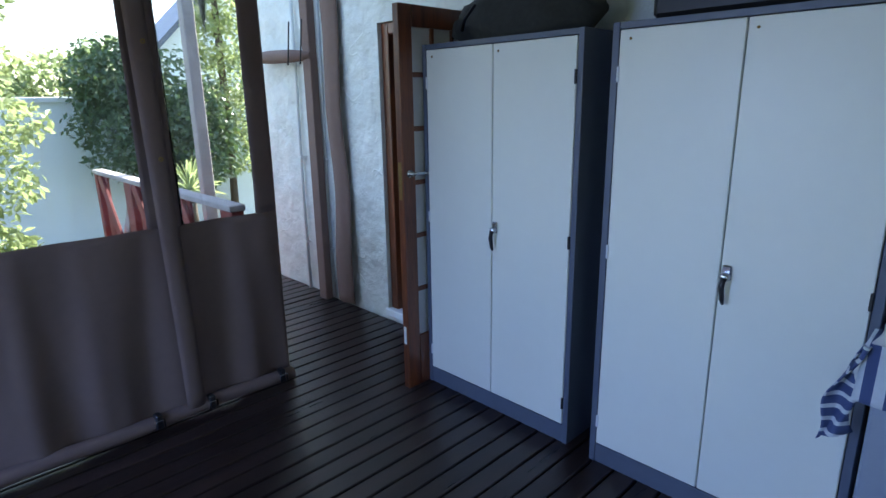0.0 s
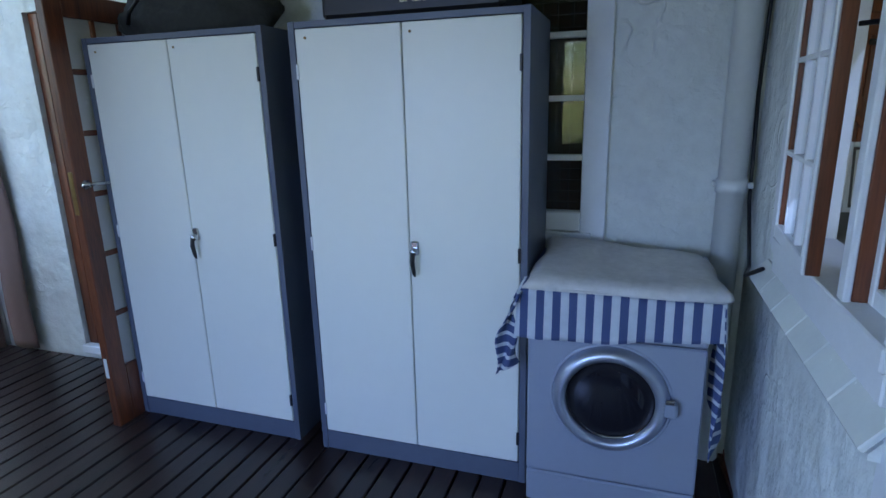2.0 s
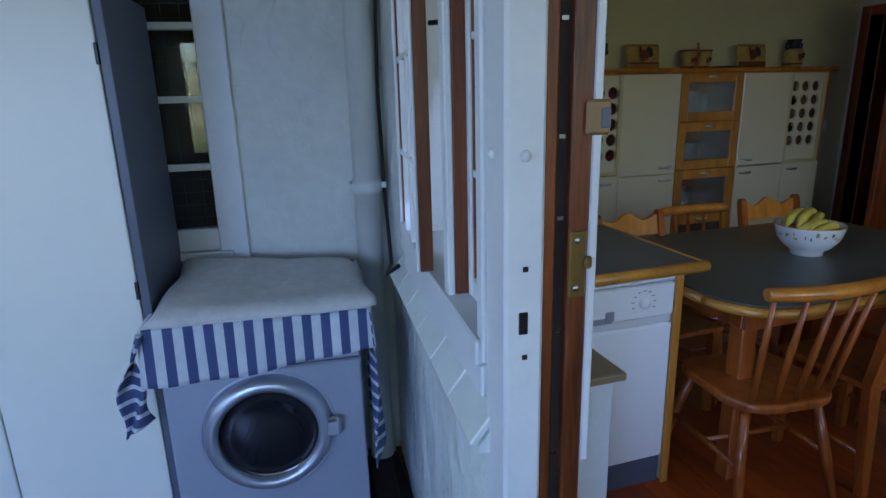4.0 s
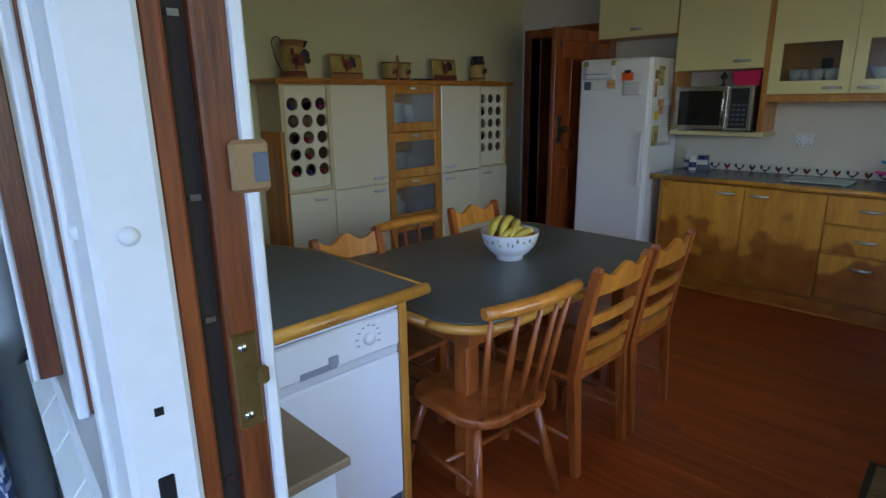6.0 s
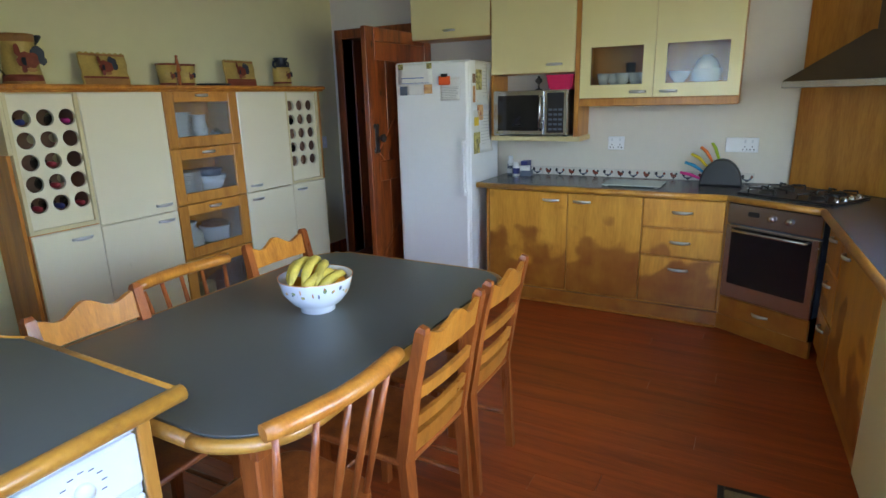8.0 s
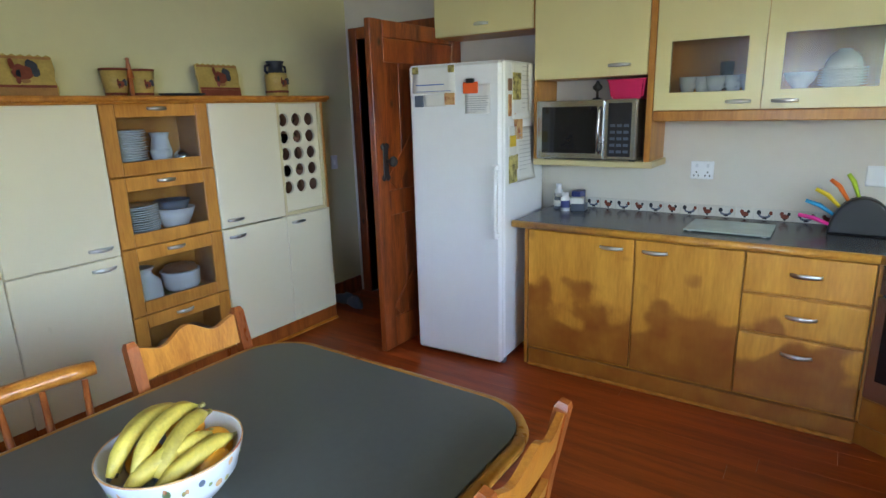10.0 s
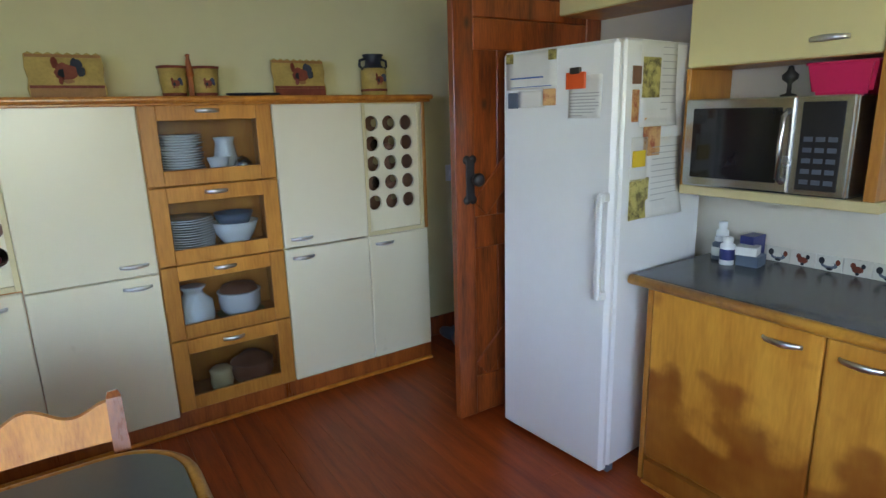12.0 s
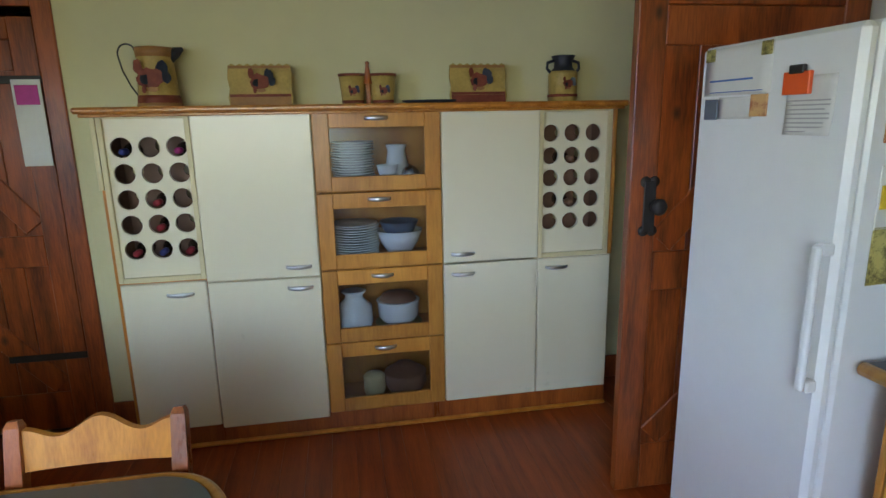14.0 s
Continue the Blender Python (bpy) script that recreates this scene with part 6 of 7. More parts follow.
for k in (0.50, 0.68):
    part("knob", lathe(bmesh.new(), [(0, 0), (0.020, 0), (0.018, 0.022), (0, 0.024)], pose(WO * k, 0.008, 0.79, 90), 14), M_CHROME, ov)
boxpart("clock", (WO * 0.24, WO * 0.36, 0.005, 0.009, 0.785, 0.815), M_BLACK, ov, "small black clock display", 0.001)
ob = ov
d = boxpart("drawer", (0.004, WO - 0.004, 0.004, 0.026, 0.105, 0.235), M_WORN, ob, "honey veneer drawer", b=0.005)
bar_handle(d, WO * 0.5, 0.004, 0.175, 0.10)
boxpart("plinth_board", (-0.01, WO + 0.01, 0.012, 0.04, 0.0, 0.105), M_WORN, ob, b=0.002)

sang = math.degrees(math.atan2(-SD.y, -SD.x))


def south_unit(name, label, s0, s1, mat, fronts, hx):
    """A base unit s0..s1 metres from the oven's corner along the south run."""
    o = P1 + SD * s1
    c = thing(name, label, "cabinet", o.x, o.y - 0.03, 0, sang, "sink run cabinets")
    w = s1 - s0
    boxpart("body", (0.001, w - 0.001, -0.52, -0.021, 0.10, 0.858), M_SIDE, c, b=0)
    boxpart("plinth_board", (0.001, w - 0.001, -0.06, -0.03, 0.0, 0.10), M_CABWOOD, c, b=0)
    for z0, z1 in fronts:
        d = boxpart("door" if len(fronts) == 1 else "drawer", (0.003, w - 0.003, -0.020, 0.0, z0 + 0.002, z1 - 0.002), mat, c, b=0.005)
        bar_handle(d, w * hx if len(fronts) == 1 else w / 2, 0.0, z1 - 0.075, 0.11, "z" if mat is M_YELLOW_DOOR and len(fronts) == 1 else "x", (0, 1))
    return c


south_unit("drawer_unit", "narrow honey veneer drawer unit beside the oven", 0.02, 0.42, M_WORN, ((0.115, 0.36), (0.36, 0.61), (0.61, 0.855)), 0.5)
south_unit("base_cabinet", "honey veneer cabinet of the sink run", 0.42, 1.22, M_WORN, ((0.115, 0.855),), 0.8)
south_unit("base_cabinet", "pale yellow lacquered cabinet of the sink run", 1.22, 1.66, M_YELLOW_DOOR, ((0.06, 0.855),), 0.16)
south_unit("base_cabinet", "pale yellow lacquered cabinet under the sink", 1.66, 2.12, M_YELLOW_DOOR, ((0.06, 0.855),), 0.84)
south_unit("base_cabinet", "pale yellow lacquered end cabinet of the sink run", 2.12, 2.96, M_YELLOW_DOOR, ((0.06, 0.855),), 0.84)
so = P1 + SD * 1.45
sk = thing("sink", "stainless steel inset sink", "sink", so.x, so.y - 0.10, 0.9005, sang)
bm = bmesh.new()
box(bm, -0.45, 0.25, -0.40, -0.33, 0.0, 0.006, 0.002), box(bm, -0.45, 0.25, -0.03, 0.0, 0.0, 0.006, 0.002), box(bm, -0.45, -0.40, -0.33, -0.03, 0.0, 0.006), box(bm, 0.20, 0.25, -0.33, -0.03, 0.0, 0.006)
box(bm, -0.40, 0.20, -0.33, -0.03, -0.003, 0.001)
part("rim", bm, M_CHROME, sk)

# hob, hood, board splashback
hc = (P0 + P1) / 2 + Vector((0.26, -0.155))
hb = thing("gas_hob", "black gas hob with iron pan supports", "hob", hc.x, hc.y, 0.9005, ang)
boxpart("plate", (-0.29, 0.29, -0.19, 0.22, 0.0, 0.012), M_BLACK, hb, "black glass hob plate", 0.004)
for x in (-0.15, 0.15):
    for y in (-0.09, 0.12):
        bn = part("burner", lathe(bmesh.new(), [(0.05, 0.012), (0.05, 0.022), (0.035, 0.026), (0.035, 0.032), (0, 0.034)], pose(x, y, 0), 18), M_IRON, hb)
        for a in range(4):
            c_, s_ = math.cos(a * math.pi / 2 + 0.785), math.sin(a * math.pi / 2 + 0.785)
            part("pan_support", tube(bmesh.new(), [(x + c_ * 0.115, y + s_ * 0.10, 0.012), (x + c_ * 0.11, y + s_ * 0.095, 0.042), (x + c_ * 0.03, y + s_ * 0.03, 0.044)], 0.006, 6), M_BLACK, bn)
for k in range(4):
    part("knob", lathe(bmesh.new(), [(0.018, 0.012), (0.016, 0.034), (0, 0.036)], pose(-0.26 + 0.0 * k, -0.12 + 0.085 * k, 0), 12), M_CHROME, hb)
sr = thing("spoon_rest", "white spoon rest beside the hob", "spoon rest", 6.05, 1.235, 0.9005, -32)
t = lathe(bmesh.new(), [(0, 0.003), (0.03, 0.0), (0.05, 0.012), (0.046, 0.014), (0.03, 0.006), (0, 0.006)], Matrix.Diagonal((2.4, 0.8, 1, 1)), 24)
part("dish", t, M_PORCELAIN, sr)

sb = thing("board_splashback", "honey veneer panels clad across the kitchen corner", "panel", KE, KS, 0.9)
# panel on the east wall beyond the tiles, then across the corner
q0, q1 = Vector((KE - 0.02, 1.052)), Vector((5.29, KS + 0.03))
pa = math.degrees(math.atan2(q0.y - q1.y, q0.x - q1.x))
pn = boxpart("corner_panel", (0, (q0 - q1).length, -0.01, 0.01, 0.0, 1.75), M_CABWOOD, sb, b=0.002)
pn.matrix_basis = Matrix.Translation((q1.x - KE, q1.y - KS, 0.002)) @ pose(0, 0, 0, 0, 0, pa)

hm = Vector((5.885, 0.515))
nv = Vector((-(q0 - q1).y, (q0 - q1).x)).normalized()
hd = thing("cooker_hood", "stainless steel chimney cooker hood in the corner", "cooker hood", hm.x, hm.y, 1.545, pa)
t = bmesh.new()
lo = [(-0.45, -0.078), (0.45, -0.078), (0.45, 0.50), (-0.45, 0.50)]
hi = [(-0.13, -0.078), (0.13, -0.078), (0.13, 0.26), (-0.13, 0.26)]
va = [t.verts.new((x, y, 0.04)) for x, y in lo]
vb = [t.verts.new((x, y, 0.30)) for x, y in hi]
for i in range(4):
    t.faces.new((va[i], va[(i + 1) % 4], vb[(i + 1) % 4], vb[i]))
t.faces.new(va[::-1]), t.faces.new(vb)
bmesh.ops.recalc_face_normals(t, faces=t.faces[:])
part("canopy", merge(bmesh.new(), t), M_HOOD, hd, "brushed steel canopy")
boxpart("rim", (-0.452, 0.452, -0.078, 0.502, 0.0, 0.039), M_CHROME, hd, b=0.003)
boxpart("chimney", (-0.12, 0.12, -0.078, 0.24, 0.30, 1.15), M_HOOD, hd, b=0.003)

# wall units
UCX = 6.03


def wall_unit(name, label, y0, y1, z0, z1, mat, door_z0=None):
    c = thing(name, label, "cabinet", UCX, 0, 0, 0, "kitchen wall cabinets")
    bm = bmesh.new()
    d = KE - UCX - 0.004
    box(bm, 0.021, d, y0, y0 + 0.017, z0, z1), box(bm, 0.021, d, y1 - 0.017, y1, z0, z1)
    box(bm, 0.021, d, y0 + 0.017, y1 - 0.017, z0, z0 + 0.017), box(bm, 0.021, d, y0 + 0.017, y1 - 0.017, z1 - 0.017, z1)
    box(bm, d - 0.010, d, y0 + 0.017, y1 - 0.017, z0 + 0.017, z1 - 0.017)
    part("body", bm, mat, c)
    return c


c = wall_unit("wall_cabinet", "pale yellow wall cabinet above the fridge", 3.185, 3.90, 2.00, 2.62, M_CABWOOD)
d = boxpart("door", (0, 0.019, 3.187, 3.898, 2.002, 2.618), M_YELLOW_DOOR, c, b=0.005)
bar_handle(d, 0, 3.54, 2.06, 0.10, "x", (-1, 0))
c = wall_unit("wall_cabinet", "tall pale yellow wall cabinet over the microwave", 2.505, 3.175, 1.70, 2.62, M_CABWOOD)
d = boxpart("door", (0, 0.019, 2.507, 3.173, 1.702, 2.618), M_YELLOW_DOOR, c, b=0.005)
bar_handle(d, 0, 2.66, 1.76, 0.12, "x", (-1, 0))
mc = thing("microwave_shelf", "open honey timber box shelf for the microwave", "shelf", UCX, 0, 0)
D_ = KE - UCX - 0.004
boxpart("base_board", (0.0, D_, 2.452, 3.175, 1.195, 1.232), M_SIDE, mc, b=0.003)
boxpart("side", (0.002, D_, 3.157, 3.175, 1.232, 1.699), M_CABWOOD, mc, b=0.002)
boxpart("side", (-0.002, D_, 2.468, 2.503, 1.232, 2.62), M_CABWOOD, mc, b=0.003)
mw = thing("microwave", "stainless steel microwave oven with a dark glass door", "microwave", UCX - 0.05, 0, 1.2325)
boxpart("body", (0.012, 0.335, 2.535, 3.125, 0.008, 0.345), M_CHROME, mw, "", 0.005)
md = boxpart("door", (-0.012, 0.011, 2.715, 3.125, 0.010, 0.345), M_CHROME, mw, "", 0.006)
boxpart("window", (-0.015, -0.010, 2.755, 3.09, 0.045, 0.31), M_DARK_GLASS, md, "dark mirror glass", 0.003)
part("door_handle", tube(bmesh.new(), [(-0.012, 2.735, 0.05), (-0.045, 2.735, 0.07), (-0.05, 2.735, 0.18), (-0.045, 2.735, 0.28), (-0.012, 2.735, 0.30)], 0.010, 8), M_CHROME, md)
mp_ = boxpart("control_panel", (-0.012, 0.011, 2.535, 2.712, 0.010, 0.345), M_CHROME, mw, "", 0.004)
boxpart("display", (-0.014, -0.010, 2.56, 2.69, 0.03, 0.325), M_BLACK, mp_, "black keypad", 0.002)
for i in range(5):
    for j in range(3):
        boxpart("key", (-0.0155, -0.0135, 2.572 + j * 0.038, 2.600 + j * 0.038, 0.05 + i * 0.036, 0.066 + i * 0.036), M_STEEL_GREY, mp_, b=0)
for y in (2.57, 3.09):
    boxpart("foot", (0.06, 0.30, y - 0.015, y + 0.015, -0.0005, 0.009), M_BLACK, mw, b=0)
pb = thing("pink_tub", "bright pink plastic tub on the microwave", "tub", UCX + 0.10, 2.62, 1.578)
t = bmesh.new()
va = [t.verts.new(p) for p in ((-0.08, -0.09, 0), (0.08, -0.09, 0), (0.08, 0.09, 0), (-0.08, 0.09, 0))]
vb = [t.verts.new(p) for p in ((-0.095, -0.105, 0.10), (0.095, -0.105, 0.10), (0.095, 0.105, 0.10), (-0.095, 0.105, 0.10))]
for i in range(4):
    t.faces.new((va[i], va[(i + 1) % 4], vb[(i + 1) % 4], vb[i]))
t.faces.new(va[::-1])
bmesh.ops.recalc_face_normals(t, faces=t.faces[:])
bmesh.ops.bevel(t, geom=t.edges[:], offset=0.012, segments=2, affect="EDGES")
bmesh.ops.solidify(t, geom=t.faces[:], thickness=0.003)
M_PINK = material("bright_pink_plastic", (0.62, 0.02, 0.11), 0.35, vary=0.08, scale=6)
part("tub", merge(bmesh.new(), t), M_PINK, pb)
boxpart("lid", (-0.098, 0.098, -0.108, 0.108, 0.098, 0.108), M_PINK, pb, b=0.004)
io = thing("iron_ornament", "small black iron ornament beside the pink tub", "ornament", UCX + 0.06, 2.80, 1.578)
part("figure", lathe(bmesh.new(), [(0, 0), (0.028, 0), (0.028, 0.006), (0.008, 0.012), (0.007, 0.045), (0.026, 0.06), (0.028, 0.075), (0.012, 0.09), (0.008, 0.105), (0, 0.108)], None, 14), M_IRON, io)

# glazed wall cabinet with cups and plates
c = wall_unit("glazed_wall_cabinet", "pale yellow wall cabinet with two small glass panes", 1.412, 2.466, 1.508, 2.62, M_CABWOOD)
for y0, y1 in ((1.952, 2.464), (1.414, 1.948)):
    gy0, gy1, gz0, gz1 = y0 + 0.075, y1 - 0.075, 1.60, 1.86
    bm = bmesh.new()
    d = part("door", box(bm, 0, 0.019, y0, y1, gz1, 2.618), M_YELLOW_DOOR, c)
    part("stile", box(bmesh.new(), 0.0, 0.0187, y0, gy0, 1.510, gz1), M_YELLOW_DOOR, d)
    part("stile", box(bmesh.new(), 0.0, 0.0187, gy1, y1, 1.510, gz1), M_YELLOW_DOOR, d)
    part("bottom_rail", box(bmesh.new(), 0.0, 0.0186, gy0, gy1, 1.510, gz0), M_YELLOW_DOOR, d)
    p = part("pane", box(bmesh.new(), 0.008, 0.011, gy0, gy1, gz0, gz1), M_FROST, d, "clear glass")
    p.visible_shadow = False
    bar_handle(d, 0, y0 + 0.10 if y0 > 1.6 else y1 - 0.10, 1.548, 0.11, "x", (-1, 0))
part("inner_shelf", box(bmesh.new(), 0.024, KE - UCX - 0.016, 1.430, 2.420, 1.588, 1.602), M_SIDE, c)
lt_ = thing("light_rail", "honey timber rail under the glazed cabinet", "rail", UCX, 0, 0)
boxpart("board", (0.005, KE - UCX - 0.004, 1.412, 2.466, 1.452, 1.507), M_CABWOOD, lt_, b=0.004)
CUP = [(0, 0), (0.030, 0), (0.042, 0.035), (0.047, 0.078), (0.044, 0.078), (0.038, 0.035), (0, 0.006)]
cx = UCX + 0.12
first = None
for y in (2.32, 2.25, 2.18, 2.10, 2.02):
    if first is None:
        first = thing("teacup", "small white porcelain cup in the wall cabinet", "cup", cx, y, 1.6025, 0, "cups in the wall cabinet")
        part("bowl", lathe(bmesh.new(), CUP, None, 20), M_PORCELAIN, first)
        part("ear", tube(bmesh.new(), [(-0.02, -0.034, 0.05), (-0.03, -0.055, 0.045), (-0.03, -0.055, 0.025), (-0.02, -0.030, 0.018)], 0.004, 6), M_PORCELAIN, first)
    else:
        copy_thing(first, pose(cx + 0.03 * math.sin(y * 40), y, 1.6025, 0, 0, 30 * math.sin(y * 50)))
first = thing("glass_tumbler", "clear glass tumbler in the wall cabinet", "glass", cx + 0.05, 2.14, 1.6025)
part("glass", lathe(bmesh.new(), [(0, 0.004), (0.03, 0.004), (0.036, 0.15), (0.034, 0.15), (0.028, 0.008), (0, 0.008)], None, 18), M_FROST, first)
cb2 = thing("white_bowl", "white bowl in the wall cabinet", "bowl", cx, 1.80, 1.6025)
part("bowl", lathe(bmesh.new(), BOWL(0.075, 0.075), None, 24), M_PORCELAIN, cb2)
ps = thing("plate_stack", "stack of white plates in the wall cabinet", "plates", cx, 1.63, 1.6025, 0, "plates in the wall cabinet")
for i in range(7):
    part("plate", lathe(bmesh.new(), [(0, 0), (0.06, 0), (0.10, 0.012), (0.10, 0.015), (0, 0.005)], pose(0, 0, i * 0.012), 28), M_PORCELAIN, ps)
tp = thing("serving_bowl", "white bowl turned over on the stacked plates", "bowl", cx, 1.63, 1.6025 + 0.089)
part("bowl", lathe(bmesh.new(), [(0.078, 0), (0.080, 0.003), (0.070, 0.04), (0.045, 0.070), (0.03, 0.075), (0.03, 0.085), (0, 0.085)], None, 24), M_PORCELAIN, tp)

# border tiles with a plain painted motif
bt = thing("border_tiles", "row of small white border tiles with dark red motifs", "tiles", KE, 0, 0.9005)
M_TILE = material("white_border_tile", (0.66, 0.64, 0.58), 0.25, vary=0.05, scale=8, per_object=0.05)
k, y = 0, 3.13
while y > 1.30:
    w = 0.098
    t = part("tile", box(bmesh.new(), -0.010, -0.002, y - w + 0.002, y, 0.0, 0.064, 0.002), M_TILE, bt)
    if y < 2.98:
        wide = ((0.050, 0.024, 0.030, 0.014, M_STEEL_GREY), (0.048, 0.030, 0.020, 0.009, M_TILE), (0.022, 0.040, 0.011, 0.014, M_DECO_BLUE), (0.080, 0.040, 0.009, 0.012, M_DECO_RED), (0.052, 0.010, 0.012, 0.006, M_DECO_BLUE))
        slim = ((0.050, 0.026, 0.020, 0.014, M_DECO_RED), (0.034, 0.040, 0.010, 0.012, M_DECO_RED), (0.068, 0.042, 0.008, 0.010, M_DECO_BLUE), (0.050, 0.010, 0.007, 0.006, M_DECO_BLUE))
        for e, (dy, dz, a, b_, mt) in enumerate(slim if k % 2 else wide):
            q = bmesh.new()
            bmesh.ops.create_circle(q, cap_ends=True, segments=12, radius=1)
            bmesh.ops.transform(q, matrix=Matrix.Translation((-0.0112 - 0.0003 * e, y - dy, dz)) @ pose(0, 0, 0, 0, -90, 0) @ Matrix.Diagonal((b_, a, 1, 1)), verts=q.verts)
            part("painted_patch", q, mt, t)
    y -= w
    k += 1

# sockets
def socket(y, w, holes):
    s = thing("wall_socket", "white double wall socket above the worktop", "socket", KE, y, 1.165, 0, "wall sockets")
    boxpart("plate", (-0.010, -0.001, -w / 2, w / 2, -0.052, 0.052), M_WHITE, s, b=0.004)
    for hy in holes:
        for dy, dz in ((0, -0.012), (-0.012, -0.032), (0.012, -0.032)):
            boxpart("pin_hole", (-0.0115, -0.0095, hy + dy - 0.003, hy + dy + 0.003, dz - 0.005, dz + 0.005), M_BLACK, s, b=0)
        boxpart("switch", (-0.014, -0.009, hy - 0.007, hy + 0.007, 0.016, 0.036), M_WHITE_PAINT, s, b=0.002)


socket(2.245, 0.125, (-0.030, 0.030))
socket(1.37, 0.21, (-0.065, -0.02))

# things on the worktop
gb = thing("glass_board", "pale green glass cutting board on the worktop", "cutting board", 6.00, 2.03, 0.9005)
boxpart("plate", (-0.155, 0.155, -0.20, 0.20, 0.004, 0.012), material("pale_green_glass", (0.36, 0.45, 0.42), 0.12, vary=0.15, scale=9), gb, b=0.003)
for x in (-0.13, 0.13):
    for y in (-0.17, 0.17):
        boxpart("foot", (x - 0.01, x + 0.01, y - 0.01, y + 0.01, 0.0, 0.004), M_WHITE, gb, b=0)
kb = thing("knife_block", "black half-round knife block with coloured knives", "knife block", 6.13, 1.475, 0.9005, -90)
t = bmesh.new()
pts = [(0.135 * math.cos(a), 0.185 * math.sin(a)) for a in [math.pi * i / 18 for i in range(19)]]
slab(t, pts, -0.045, 0.045, 0.012, 3)
part("block", merge(bmesh.new(), t, pose(0, 0, 0, 90)), M_BLACK, kb)
for i, (a, col) in enumerate(((166, (0.75, 0.03, 0.28)), (150, (0.02, 0.33, 0.62)), (135, (0.80, 0.60, 0.02)), (118, (0.85, 0.17, 0.02)), (100, (0.40, 0.60, 0.03)))):
    r = radians(a)
    m = material("knife_grip_" + ("pink", "blue", "yellow", "orange", "green")[i], col, 0.4, vary=0.05, scale=9)
    k_ = thing("kitchen_knife", "coloured kitchen knife standing in the block", "knife", 6.13, 1.475, 0.9005, -90, "knives in the block")
    c_, s_ = math.cos(r), math.sin(r)
    part("grip", tube(bmesh.new(), [(0.131 * c_, -0.02 + 0.01 * i, 0.181 * s_), (0.182 * c_ - 0.02, -0.02 + 0.01 * i, 0.25 * s_ + 0.01), (0.235 * c_ - 0.035, -0.02 + 0.01 * i, 0.28 * s_ + 0.015)], [0.014, 0.019, 0.016], 8, flat=0.6), m, k_)
    part("blade", tube(bmesh.new(), [(0.05 * c_, -0.02 + 0.01 * i, 0.08 * s_), (0.148 * c_, -0.02 + 0.01 * i, 0.198 * s_)], 0.008, 6, flat=0.2), M_CHROME, k_)


def bottle(x, y, r, h, label, mat, cap, cat="bottle"):
    b = thing("medicine_bottle", label, cat, x, y, 0.9005, 0, "bottles by the fridge")
    part("body", lathe(bmesh.new(), [(0, 0), (r, 0), (r, h * 0.72), (r * 0.6, h * 0.80), (r * 0.6, h * 0.84), (0, h * 0.84)], None, 20), mat, b)
    part("cap", lathe(bmesh.new(), [(r * 0.72, h * 0.83), (r * 0.72, h), (0, h)], None, 16), cap, b)
    part("label_band", lathe(bmesh.new(), [(r + 0.0006, h * 0.18), (r + 0.0012, h * 0.2), (r + 0.0012, h * 0.56), (r + 0.0006, h * 0.58)], None, 20), M_PAPER if mat is not M_WHITE else M_FOIL_B, b)


bottle(6.20, 3.07, 0.030, 0.095, "dark jar with a pale lid by the fridge", M_POT_BLUE, M_WHITE, "jar")
bottle(6.27, 3.10, 0.026, 0.15, "tall white bottle by the fridge", M_WHITE, M_WHITE)
bottle(6.14, 3.00, 0.029, 0.115, "white tablet bottle with a printed band", M_WHITE, M_WHITE)
for i, (x, y, z, w, d_, h, m) in enumerate(((6.26, 2.96, 0, 0.05, 0.045, 0.115, M_FOIL_B), (6.20, 2.93, 0, 0.045, 0.07, 0.045, M_POT_BLUE), (6.19, 2.94, 0.0455, 0.04, 0.065, 0.035, M_PAPER))):
    bx_ = thing("medicine_box", ("purple and white medicine box by the fridge", "flat dark medicine box on the worktop", "white medicine box lying on another")[i], "box", x, y, 0.9005 + z, 8 * i)
    boxpart("carton", (-w, w, -d_ / 1.6, d_ / 1.6, 0, h), m, bx_, b=0.001)
kt = thing("kettle", "dark kettle at the end of the worktop", "kettle", 5.22, 0.42, 0.9005)
part("jug", lathe(bmesh.new(), [(0, 0), (0.085, 0), (0.088, 0.02), (0.075, 0.16), (0.06, 0.20), (0, 0.21)], None, 24), M_BLACK, kt)
part("base_ring", lathe(bmesh.new(), [(0.089, 0.0), (0.092, 0.002), (0.092, 0.018), (0.088, 0.02)], None, 24), M_CHROME, kt)

# ---- peninsula, table, chairs ----
pn = thing("peninsula_worktop", "dark green-grey laminate peninsula top with a golden edge", "worktop", 0, 0, 0.862)
pts = [(1.68, 2.391), (2.464, 2.406), (2.472, 3.065), (2.378, 3.30), (2.378, 3.95), (KW + 0.125, 3.95), (KW + 0.125, 3.02), (1.70, 2.8)]
part("surface", slab(bmesh.new(), pts, 0.0, 0.038, 0.002), M_LAMINATE, pn)
ed = [(1.67, 2.385), (2.492, 2.400)], [(2.475, 2.403), (2.484, 3.065)], [(2.482, 3.066), (2.388, 3.302)], [(2.388, 3.30), (2.388, 3.95)]
for i, (a, b) in enumerate(ed):
    part("edging", tube(bmesh.new(), [(*a, 0.019), (*b, 0.019)], 0.021 if i == 0 else 0.0195, 10, flat=1.0), M_EDGE, pn, "golden timber edge")
dw = thing("dishwasher", "white dishwasher built in under the peninsula", "dishwasher", 2.096, 2.420, 0)
boxpart("body", (-0.285, 0.285, 0.028, 0.57, 0.02, 0.858), M_WHITE, dw, b=0.003)
boxpart("control_panel", (-0.285, 0.285, 0.0, 0.027, 0.705, 0.830), M_WHITE, dw, "white control panel", 0.006)
